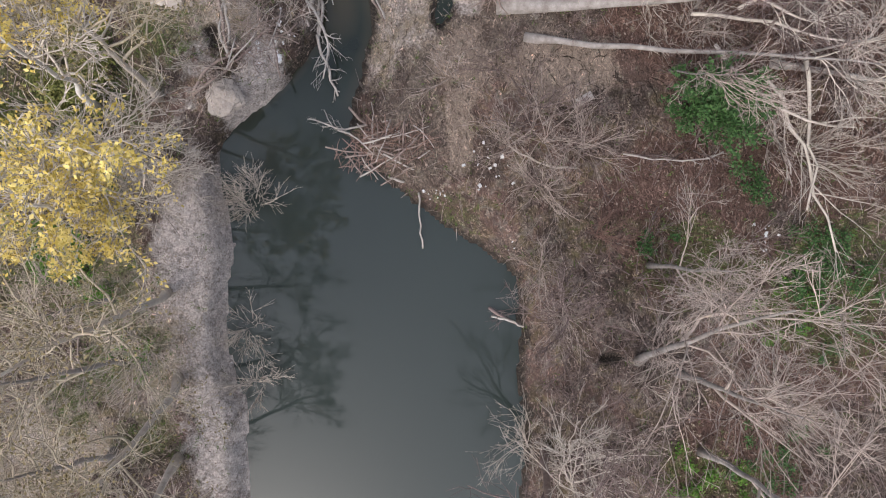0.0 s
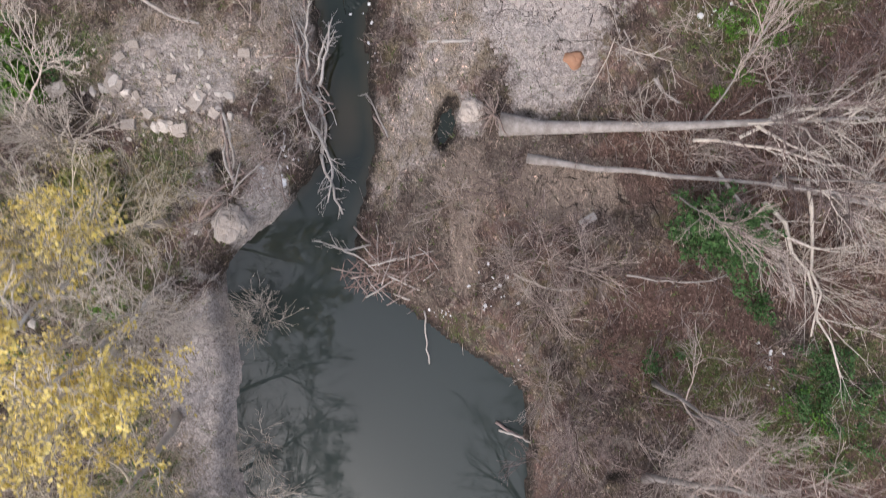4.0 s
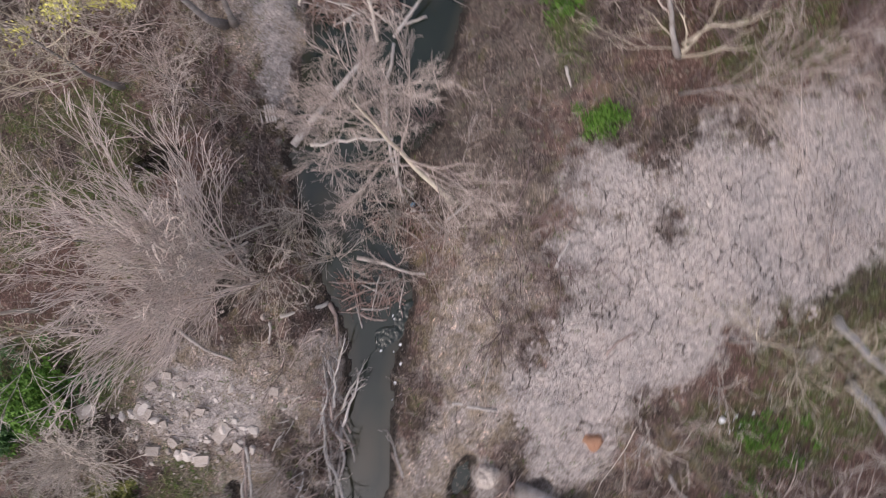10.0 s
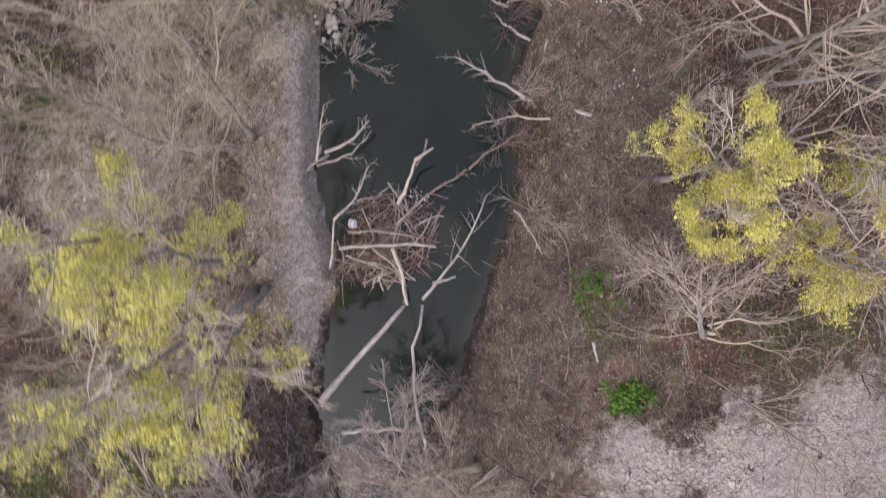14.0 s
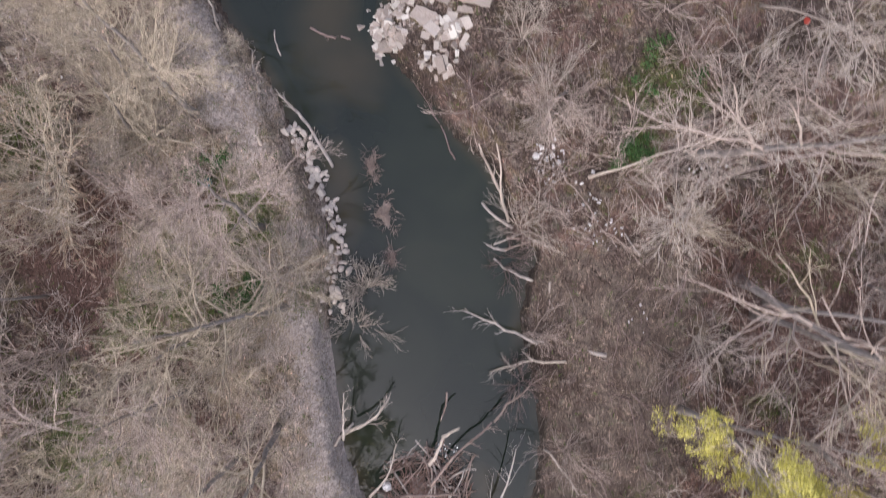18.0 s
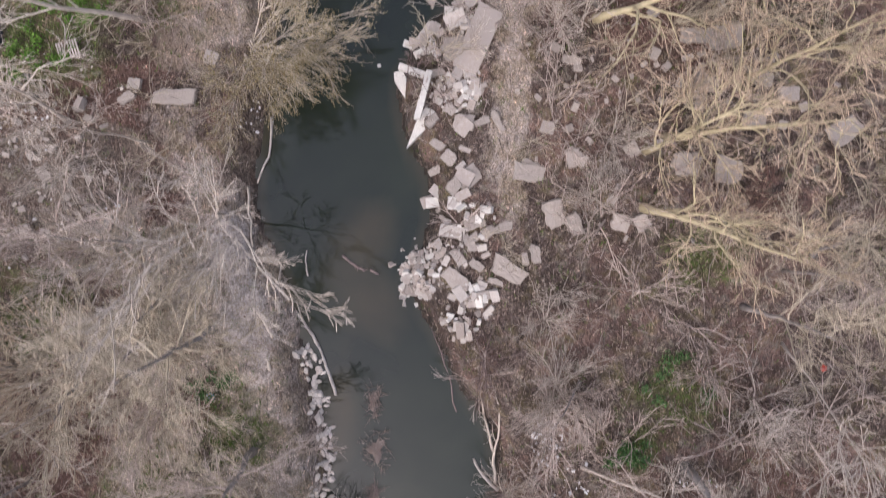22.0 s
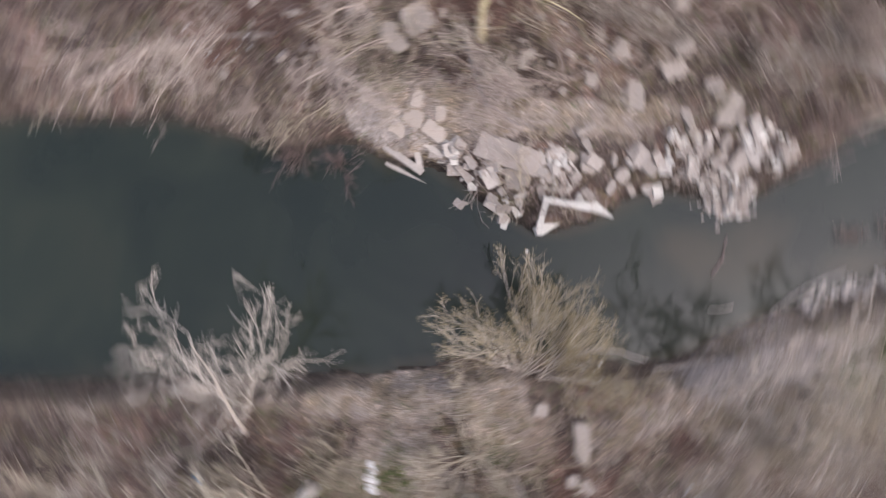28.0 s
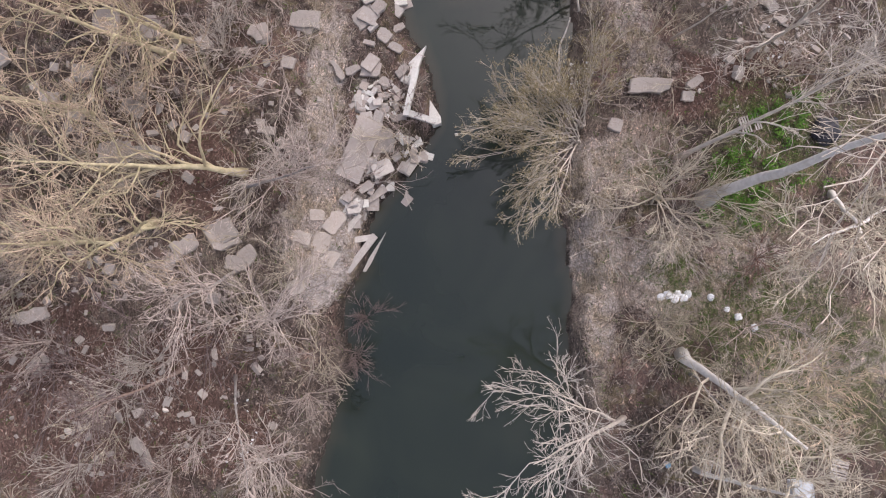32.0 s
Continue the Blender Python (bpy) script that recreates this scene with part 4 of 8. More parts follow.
def evergreen(x, y, wide, tall, mat, seed, label):
    """A leafy bush, or low loose brambles: stems and many small leaves with an uneven outline."""
    rng = np.random.default_rng(seed)
    root = new("bush")
    root.location = (x, y, zg(x, y) - 0.05)
    stems, cs, low = Tubes(), [], tall < 1.3
    for k in range(22 if low else 34):
        a, open_ = rng.uniform(0, 2 * np.pi), rng.uniform(0.1, 1.25)
        foot, size = np.zeros(3), 1.0
        if low:
            f = 1.5 * wide * rng.random() ** 0.7
            turn = rng.uniform(0, 2 * np.pi)
            foot, size = np.array([f * math.cos(turn), f * math.sin(turn) * 0.7, 0]), 0.3
            foot[2] = zg(x + foot[0], y + foot[1]) - zg(x, y)
            if float(value_noise(x + foot[0], y + foot[1], 1.4, seed)) < -0.15:
                continue
        way = (math.cos(a) * math.sin(open_) * wide * size, math.sin(a) * math.sin(open_) * wide * size, math.cos(open_) * tall)
        q = line(rng, foot, way, np.linalg.norm(way) * rng.uniform(0.7, 1.08), 3, 0.1)
        r = np.linspace(0.03, 0.01, 4)
        stems.add(q, r, 3)
        for q2, r2 in sprout(rng, q, r, 6 if low else 12, 0.2, (25, 65), 0.5 if low else 0.4, 0.15, 0.0, 3, 1):
            stems.add(q2, r2, 3)
            m = 12 if low else 24
            f = rng.random(m)[:, None]
            cs.append(q2[0] + f * (q2[-1] - q2[0]) + rng.normal(0, 0.16 if low else 0.11, (m, 3)))
    tagged(part("stem_tangle", stems.mesh("stem_tangle", BARK_BROWN), root), kind="stuff")
    c = np.concatenate(cs)
    c[:, 2] = np.maximum(c[:, 2], 0.06)
    part("foliage", raw_mesh("foliage", *leaf_quads(rng, c, 0.075 if low else 0.1), mat, True), root)
    return tagged(root, label, "bush")


def fan_tree(x, y, azimuth, fan, rise, tall, stems, bark, twig, seed, label, sprays=6, tops=4, sweep=0.0, buds=None, girth=0.07, thick=0.011, wander=0.055):
    """A tree of many slender stems from one foot, spreading like a fan; azimuth, fan and rise in degrees."""
    rng = np.random.default_rng(seed)
    root = new("tree")
    root.location = (x, y, zg(x, y) - 0.1)
    t = Tubes()
    bole = np.array([(0, 0, 0), (0.05, 0.02, 0.4), (0.1, 0.04, 0.9)])
    t.add(bole, np.array([2.4, 1.9, 1.2]) * girth, 8)
    t.caps(bole, 8)
    part("trunk", t.mesh("trunk", bark), root)
    fine, tips = Tubes(), []
    for k in range(stems):
        a = radians(azimuth + fan * (2 * (k + rng.random()) / stems - 1))
        e = radians(rng.uniform(*rise))
        way = (math.cos(a) * math.cos(e), math.sin(a) * math.cos(e), math.sin(e))
        foot = rng.normal(0, 0.22, 3) * (1, 1, 0) + (0, 0, 0.2)
        q = line(rng, foot, way, tall * rng.uniform(0.72, 1.1), 6, wander, sweep)
        r = np.linspace(girth * rng.uniform(0.6, 1.1), 0.014, 7)
        t = Tubes()
        t.add(q, r, 5)
        for q2, r2 in sprout(rng, q, r, sprays, 0.28, (12, 36), 0.5, 0.03 + wander, 0.02, 4, 4):
            t.add(q2, np.maximum(r2, 0.013), 4)
            for q3, r3 in sprout(rng, q2, r2, tops, 0.15, (12, 38), 0.55, 0.12, 0, 3, 2):
                fine.add(q3, np.maximum(r3, thick), 3)
                tips.append(q3)
                for q4, r4 in sprout(rng, q3, r3, 3, 0.2, (12, 38), 0.6, 0.15, 0, 3, 1):
                    fine.add(q4, np.maximum(r4, 0.72 * thick), 3)
                    tips.append(q4)
        part("limb", t.mesh("limb", bark), root)
    tagged(part("crown", fine.mesh("crown", twig), root, "fine bare twigs"), kind="stuff")
    if buds:
        c = np.array([tips[k][-1] for k in rng.integers(0, len(tips), 6000)]) + rng.normal(0, 0.09, (6000, 3))
        part("foliage", raw_mesh("foliage", *leaf_quads(rng, c, 0.045), buds, True), root, "small olive buds")
    return tagged(root, label, "tree")


# ---- wood, stone, litter ----
def log(x0, y0, x1, y1, r0, r1, mat, seed, label, z0=None, z1=None, branches=0, bend=0.07, name="log", reach=0.3):
    """A fallen stem between two places, with broken ends and some side branches."""
    rng = np.random.default_rng(seed)
    za = max(zg(x0, y0), WATER) + r0 * 0.6 if z0 is None else z0
    zb = max(zg(x1, y1), WATER) + r1 * 0.6 if z1 is None else z1
    root = new(name)
    root.location = (x0, y0, za)
    n = 7
    f = np.linspace(0, 1, n + 1)[:, None]
    tip = np.array([x1 - x0, y1 - y0, zb - za])
    ln = np.linalg.norm(tip)
    side = np.array([-tip[1], tip[0], 0.0]) * rng.normal(0, bend)
    pts = f * tip + np.sin(f * np.pi) * side + rng.normal(0, ln * (0.012 if bend > 0.01 else 0.003), (n + 1, 3)) * (f > 0)
    rad = (r0 + (0.75 * r1 - r0) * f[:, 0]) * rng.uniform(0.88, 1.12, n + 1)
    branches = branches + 2 if branches else 0
    t = Tubes()
    t.add(pts, rad, 7)
    t.caps(pts, 7)
    part("stem", t.mesh("stem", mat), root)
    for q, r in sprout(rng, pts, rad, branches, 0.35, (25, 60), reach, 0.15, 0.03, 4, 4):
        t = Tubes()
        t.add(q, r, 5)
        for q2, r2 in sprout(rng, q, r, 4, 0.2, (20, 60), 0.5, 0.18, 0.0, 3, 3):
            t.add(q2, np.maximum(r2, 0.008), 3)
        part("branch", t.mesh("branch", mat), root)
    return tagged(root, label, "log")


def chunk_mesh(name, sx, sy, sz, seed, mat, rough=0.12, cut=0.16):
    """A broken block: a box with its corners knocked off and its faces uneven."""
    rng = np.random.default_rng(seed)
    bm = bmesh.new()
    pts = []
    for ix in (-1, 1):
        for iy in (-1, 1):
            for iz in (-1, 1):
                for k in range(3):
                    c = np.array([ix, iy, iz], float)
                    c[k] *= 1 - cut * rng.uniform(0.3, 1.8)
                    pts.append(c * (sx / 2, sy / 2, sz / 2) * (1 + rng.uniform(-rough, rough, 3) * (1, 1, 0.4)))
    for p in pts:
        bm.verts.new(p)
    bmesh.ops.convex_hull(bm, input=bm.verts)
    loose = [v for v in bm.verts if not v.link_faces]
    bmesh.ops.delete(bm, geom=loose, context="VERTS")
    me = bpy.data.meshes.new(name)
    bm.to_mesh(me)
    bm.free()
    me.materials.append(mat)
    return me


def broken_plate(name, sx, sy, sz, seed, mat):
    """A slab with a snapped, uneven outline and crumbled edges."""
    rng = np.random.default_rng(seed)
    rim = []
    for cx, cy in ((1, 1), (-1, 1), (-1, -1), (1, -1)):
        c = np.array([cx * rng.uniform(0.78, 1.06), cy * rng.uniform(0.78, 1.06)])
        if rng.random() < 0.35:
            f, g = rng.uniform(0.15, 0.6, 2)
            pair = [c * (1 - f, 1), c * (1, 1 - g)]
            rim += pair[::-1] if cx * cy > 0 else pair
        else:
            rim.append(c)
    rim = np.array(rim) * (sx / 2, sy / 2)
    n = len(rim)
    pts = []
    for k in range(n):
        a, b = rim[k], rim[(k + 1) % n]
        nrm = np.array([b[1] - a[1], a[0] - b[0]])
        for f in (0.0, 0.25, 0.5, 0.75):
            pts.append(a + (b - a) * f + nrm * (rng.normal(0, 0.035) if f else 0))
    m = len(pts)
    tilt = rng.normal(0, 0.03, 2)
    rows = [(1.02, -0.5), (1.0, 0.3), (0.95, 0.5), (0.55, 0.52), (0.0, 0.5)]
    v = [(p[0] * s + rng.normal(0, 0.012), p[1] * s + rng.normal(0, 0.012), sz * h + p @ tilt * s + rng.normal(0, 0.008)) for s, h in rows for p in pts]
    i, k = np.arange(len(rows) - 1)[:, None] * m, np.arange(m)[None]
    return raw_mesh(name, np.array(v), np.stack([(i + k).ravel(), (i + (k + 1) % m).ravel(), (i + m + (k + 1) % m).ravel(), (i + m + k).ravel()], -1), mat, True)


def slab(x, y, long_, wide, turn, thick=0.22, mat=None, tip=0.0, lift=0.0, label="", seed=0, name="broken_concrete", roll=0.0):
    worn = mat is None or mat is CONCRETE or mat is CLAY_STONE
    me = broken_plate(name, long_, wide, thick, seed, mat or CONCRETE) if worn else chunk_mesh(name, long_, wide, thick, seed, mat, 0.06, 0.07)
    z = max(zg(x, y), WATER - 0.1) + thick * 0.3 + lift
    return thing(name, me, pose(x, y, z, roll, tip, turn), label or "broken grey concrete slab lying on the rubble bank", "concrete", "broken slabs")


ROCKS = {}


def rock(x, y, size, seed, mat=None, label="rough grey-brown stone lying on the bank", group="bank stones", name="stone", sink=0.3):
    mat = mat or STONE
    key = (mat.name, seed % 9)
    if key not in ROCKS:
        g = np.random.default_rng(40 + seed % 9)
        v = g.normal(0, 1, (22, 3))
        v = v / np.linalg.norm(v, axis=1)[:, None] * (0.5, g.uniform(0.3, 0.46), g.uniform(0.2, 0.33)) * g.uniform(0.82, 1.1, (22, 1))
        bm = bmesh.new()
        for p in v:
            bm.verts.new(p)
        bmesh.ops.convex_hull(bm, input=bm.verts)
        bmesh.ops.delete(bm, geom=[q for q in bm.verts if not q.link_faces], context="VERTS")
        ROCKS[key] = bpy.data.meshes.new("stone")
        bm.to_mesh(ROCKS[key])
        bm.free()
        ROCKS[key].materials.append(mat)
    rng = np.random.default_rng(seed)
    z = max(zg(x, y), WATER - 0.05) + size * (0.25 - 0.5 * sink)
    ob = thing(name, ROCKS[key], pose(x, y, z, *rng.uniform(-14, 14, 2), rng.uniform(0, 360)) @ Matrix.Diagonal((size, size * rng.uniform(0.8, 1.1), size, 1)), label, "stone", group)
    return ob


def lump(x, y, size, tall, mat, seed, label, name="clay_lump"):
    """A rounded, crumbling lump of soil."""
    bm = bmesh.new()
    bmesh.ops.create_icosphere(bm, subdivisions=4, radius=size / 2)
    for v in bm.verts:
        c = v.co * (2 / size)
        v.co *= 1 + 0.3 * noise.noise(c * 1.3 + Vector((seed, 0, 0))) + 0.2 * noise.noise(c * 3.5 + Vector((0, seed, 0))) + 0.08 * noise.noise(c * 9)
        v.co.z = v.co.z * tall / size + 0.25 * tall
    me = bpy.data.meshes.new(name)
    bm.to_mesh(me)
    bm.free()
    me.materials.append(mat)
    thing(name, me, pose(x, y, max(zg(x, y), WATER - 0.2), 0, 0, seed * 37), label, "clay")


def saplings(count):
    """Slender bare young trees all over the wooded banks."""
    rng = np.random.default_rng(91)
    kinds = [tree(s, 0, 0, 0.6 * (k % 3 - 1), 0.7, h, g, 700 + k, "slender bare young tree in the brush") for k, (s, h, g) in enumerate((("bare", 7.5, 0.07), ("pink", 6.5, 0.06), ("tan", 8.0, 0.07), ("pale", 7.0, 0.065), ("tan", 5.5, 0.055), ("pink", 8.5, 0.075), ("pale", 9.5, 0.085), ("bare", 5.0, 0.05), ("dark", 7.0, 0.06), ("dark", 5.5, 0.05)))]
    for ob in kinds:
        tagged(ob, group="young trees")
        ob.location = (0, -40 - 3 * kinds.index(ob), zg(0, -40 - 3 * kinds.index(ob)))
    done = 0
    while done < count:
        x, y = rng.uniform(-30, 30), rng.uniform(-17, 112)
        d = float(outside(np.array([x]), np.array([y]))[0][0])
        if d < 1.5 or (-5 < x < 3 and 66 < y < 91) or (-14 < x < -8 and 64 < y < 82) or min(math.hypot(x - p[0], y - p[1]) for p in PITS) < 3.5 or rng.random() > float(land_weight(np.array([x]), np.array([y]))[0]):
            continue
        s = rng.uniform(0.7, 1.25)
        warm = 72 < y < 86 and x > 0
        dim = x > 3 and (y < 56 or y > 86)
        k = int(rng.choice((2, 4, 2, 1, 0))) if warm else (int(rng.choice((8, 9, 0, 8, 5))) if dim else int(rng.choice((0, 1, 3, 3, 4, 6, 6, 2))))
        copy_thing(kinds[k], pose(x, y, zg(x, y) - 0.05, rng.normal(0, 9), rng.normal(0, 9), rng.uniform(0, 360)) @ Matrix.Scale(s, 4))
        done += 1
    for n, ob in enumerate(kinds):
        x, y = (-16 - n % 4 * 3.2, 16 + 11 * n) if n % 2 else (13 + n * 1.6, -4 + 13 * n)
        ob.location = (x, y, zg(x, y) - 0.05)


def wedge(x, y, long_, wide, turn, thick, mat, label, lift=0.0, tip=0.0):
    """A concrete piece broken to a point."""
    h, w = long_ / 2, wide / 2
    plan = [(-h, 0.1 * w), (0.35 * h, -0.95 * w), (h, -0.6 * w), (0.95 * h, 0.75 * w), (0.5 * h, w)]
    bm = bmesh.new()
    low = [bm.verts.new((px, py, -thick)) for px, py in plan]
    top = [bm.verts.new((px * 0.97, py * 0.94, thick * (0.3 + 0.25 * (px / h + 1)))) for px, py in plan]
    bm.faces.new(top)
    bm.faces.new(low[::-1])
    for k in range(5):
        bm.faces.new((low[k], low[(k + 1) % 5], top[(k + 1) % 5], top[k]))
    bmesh.ops.bevel(bm, geom=bm.edges[:], offset=0.02, segments=1, affect="EDGES")
    me = bpy.data.meshes.new("concrete_wedge")
    bm.to_mesh(me)
    bm.free()
    me.materials.append(mat)
    thing("concrete_wedge", me, pose(x, y, max(zg(x, y), WATER - 0.1) + 0.2 * thick + lift, 0, tip, turn), label, "concrete", "broken slabs")


def tumbled_slabs(y0, y1, n, seed):
    """Broken slabs tipped one over another down the bank."""
    rng = np.random.default_rng(seed)
    for k in range(n):
        y = rng.uniform(y0, y1)
        x = float(spline(np.array([y]), EDGE_RIGHT)[0]) + rng.normal(1.0, 0.9)
        if 77.5 < y < 83 and x < -2.6:
            continue
        ln = float(np.clip(rng.lognormal(-0.35, 0.4), 0.3, 1.5))
        slab(x, y, ln, ln * rng.uniform(0.35, 0.85), rng.normal(35, 45), rng.uniform(0.14, 0.26), (CONCRETE_GREY, CONCRETE, CONCRETE_PALE)[int(rng.integers(0, 3))], rng.normal(0, 11), rng.uniform(0, 0.18),
             "broken concrete slab tipped over others on the bank", seed + k, roll=rng.normal(0, 9))


def scatter(rng, x, y, a, b, n, dense=1.0):
    """n places within an ellipse, thicker towards its middle."""
    r, t = np.sqrt(rng.random(n)) ** dense, rng.random(n) * 2 * np.pi
    return x + a * r * np.cos(t), y + b * r * np.sin(t)


def driftwood_pile(x, y, a, b, n, seed):
    """A heap of stranded sticks: the biggest as parts, the small ones joined."""
    rng = np.random.default_rng(seed)
    root = new("driftwood_pile")
    z0 = max(zg(x, y), WATER)
    root.location = (x, y, z0)
    px, py = scatter(rng, 0, 0, a, b, n)
    small = Tubes()
    for k in range(n):
        h = 0.75 * max(0, 1 - math.hypot(px[k] / a, py[k] / b)) * rng.random()
        z = max(zg(x + px[k], y + py[k]), WATER) - z0 + 0.03 + h
        turn, big = rng.normal(0.3, 1.3), k < n // 7
        ln = rng.uniform(1.4, 3.0) if big else rng.uniform(0.4, 1.6)
        way = (math.cos(turn), math.sin(turn), rng.normal(0, 0.12))
        q = line(rng, np.array([px[k], py[k], z]) - np.array(way) * ln / 2, way, ln, 4, 0.16)
        q[:, 2] = np.maximum(q[:, 2], -0.03)
        r = rng.uniform(0.035, 0.07) if big else rng.uniform(0.011, 0.03)
        if big:
            t = Tubes()
            t.add(q, np.linspace(r, r * 0.5, 5), 5)
            t.caps(q, 5)
            part("stick", t.mesh("stick", DRIFT if k % 3 else BLEACHED), root)
        else:
            small.add(q, np.linspace(r, r * 0.4, 5), 4)
    tagged(part("stick_tangle", small.mesh("stick_tangle", DRIFT_RED if n > 100 else DRIFT), root), kind="stuff")
    tagged(root, "heap of tangled grey-brown driftwood at the water", "driftwood")


def gravel_bar(x, y, a, b, seed):
    """A low bank of silt and sticks that stands just out of the water."""
    rng = np.random.default_rng(seed)
    n, m = 28, 9
    ang, f = np.linspace(0, 2 * np.pi, n, endpoint=False), np.linspace(1, 0, m)
    wob = 1 + 0.28 * np.sin(3 * ang + seed) + 0.15 * np.sin(7 * ang + 2 * seed) + rng.normal(0, 0.06, n)
    v = [(a * r * wob[k] * math.cos(ang[k]), b * r * wob[k] * math.sin(ang[k]), -0.3 + 0.45 * (1 - r ** 1.5) + rng.normal(0, 0.02)) for r in f for k in range(n)]
    i, k = np.arange(m - 1)[:, None] * n, np.arange(n)[None]
    me = raw_mesh("silt", np.array(v), np.stack([(i + k).ravel(), (i + (k + 1) % n).ravel(), (i + n + (k + 1) % n).ravel(), (i + n + k).ravel()], -1), SILT)
    root = new("gravel_bar")
    root.location = (x, y, WATER)
    part("silt", me, root)
    sticks = Tubes()
    px, py = scatter(rng, 0, 0, a, b, 90)
    for u, w in zip(px, py):
        q = line(rng, (u, w, 0.12), (*rng.normal(0, 1, 2), 0.08), rng.uniform(0.2, 0.8), 3, 0.15)
        sticks.add(q, np.linspace(0.018, 0.008, 4), 3)
    tagged(part("stick_litter", sticks.mesh("stick_litter", DRIFT), root), kind="stuff")
    tagged(root, "low bar of silt and twigs in the creek", "gravel bar")


PIECES = {}


def rubble_heap(x, y, a, b, n, seed, tall=0.45, label="heap of small broken concrete at the water edge"):
    """Small broken concrete, piece by piece."""
    rng = np.random.default_rng(seed)
    px, py = scatter(rng, x, y, a, b, n)
    px, py = px + rng.normal(0, 0.22 * a, n), py + rng.normal(0, 0.22 * b, n)
    root = new("rubble_heap")
    z0 = max(zg(x, y), WATER - 0.05)
    root.location = (x, y, z0)
    for k in range(n):
        key = int(rng.integers(0, 14)) + (20 if tall < 0.2 else 0)
        if key not in PIECES:
            PIECES[key] = chunk_mesh("rubble", 1, rng.uniform(0.4, 0.9), rng.uniform(0.25, 0.5), 300 + key, CONCRETE if key >= 20 else CONCRETE_WHITE if key % 5 == 0 else (CONCRETE_PALE if key % 2 else STONE), 0.15, 0.2)
        s = float(np.clip(rng.lognormal(-1.5 if n > 150 else -1.25, 0.5), 0.12, 0.85))
        h = tall * max(0, 1 - math.hypot((px[k] - x) / a, (py[k] - y) / b))
        z = max(zg(px[k], py[k]), WATER - 0.1) - z0 + h * rng.random() + 0.1 * s
        part("rubble", PIECES[key], root, "", pose(px[k] - x, py[k] - y, z, *rng.normal(0, 16, 2), rng.uniform(0, 360)) @ Matrix.Scale(s, 4))
    tagged(root, label, "rubble")


def riprap(x0, y0, x1, y1, n, seed):
    rng = np.random.default_rng(seed)
    for k in range(n):
        f = rng.random()
        rock(x0 + (x1 - x0) * f + rng.normal(0, 0.3), y0 + (y1 - y0) * f + rng.normal(0, 0.25), float(np.clip(rng.lognormal(-0.95, 0.4), 0.2, 0.75)), seed * 50 + k, STONE_PALE,
             "pale angular stone of the bank protection along the water", "stones along the water", "riprap_stone", 0.1)


SCRAPS = {}


def scraps(x, y, a, b, n, seed):
    """Washed-up litter: bottles, cups and bits of foam."""
    rng = np.random.default_rng(900 + seed)
    if not SCRAPS:
        bm = bmesh.new()
        bmesh.ops.create_cone(bm, cap_ends=True, segments=8, radius1=0.045, radius2=0.045, depth=0.17)
        for v in bm.verts:
            if v.co.z > 0:
                v.co.x, v.co.y = v.co.x * 0.55, v.co.y * 0.55
        me = bpy.data.meshes.new("bottle")
        bm.to_mesh(me)
        bm.free()
        me.materials.append(PLASTIC_WHITE)
        SCRAPS["plastic_bottle"] = (me, "crumpled whitish plastic bottle washed up on the bank", "bottle")
        SCRAPS["foam_piece"] = (chunk_mesh("foam", 0.2, 0.13, 0.07, 7, PLASTIC_WHITE, 0.3, 0.3), "broken piece of white foam on the ground", "litter")
        SCRAPS["paper_scrap"] = (chunk_mesh("paper", 0.16, 0.15, 0.025, 8, PLASTIC_WHITE, 0.4, 0.3), "crumpled white scrap on the ground", "litter")
    px, py = scatter(rng, x, y, a, b, n, 1.3)
    for k in range(n):
        name = ("plastic_bottle", "foam_piece", "foam_piece", "paper_scrap")[int(rng.integers(0, 4))]
        me, label, cat = SCRAPS[name]
        s = float(np.clip(rng.lognormal(-0.6, 0.35), 0.35, 1.2))
        thing(name, me, pose(px[k], py[k], max(zg(px[k], py[k]), WATER) + 0.045 * s, 90 if name == "plastic_bottle" else rng.normal(0, 12), rng.normal(0, 12), rng.uniform(0, 360)) @ Matrix.Scale(s, 4), label, cat, "washed-up litter")


def bag(x, y, size, seed, mat=None):
    """A full, crumpled rubbish bag."""
    rng = np.random.default_rng(seed)
    bm = bmesh.new()
    bmesh.ops.create_icosphere(bm, subdivisions=3, radius=size * 0.55)
    for v in bm.verts:
        c = v.co / (size * 0.55)
        v.co *= 1 + 0.35 * noise.noise(c * 1.7 + Vector((seed, 0, 0))) + 0.15 * noise.noise(c * 5 + Vector((0, seed, 0)))
        v.co.z = max(v.co.z * 0.6, -size * 0.16)
    me = bpy.data.meshes.new("bag")
    bm.to_mesh(me)
    bm.free()
    me.materials.append(mat or PLASTIC_WHITE)
    colour = {"plastic_white": "white", "plastic_red": "red", "plastic_blue": "blue", "plastic_black": "black"}[(mat or PLASTIC_WHITE).name]
    thing("rubbish_bag", me, pose(x, y, max(zg(x, y), WATER) + size * 0.14, 0, 0, rng.uniform(0, 360)), "crumpled %s plastic bag dumped on the ground" % colour, "bag", "dumped bags")


def box_mesh(name, sx, sy, sz, mat, bevel=0.006):
    bm = bmesh.new()
    bmesh.ops.create_cube(bm, size=1)
    bmesh.ops.scale(bm, vec=(sx, sy, sz), verts=bm.verts)
    bmesh.ops.bevel(bm, geom=bm.edges[:], offset=bevel, segments=1, affect="EDGES")
    me = bpy.data.meshes.new(name)
    bm.to_mesh(me)
    bm.free()
    me.materials.append(mat)
    return me


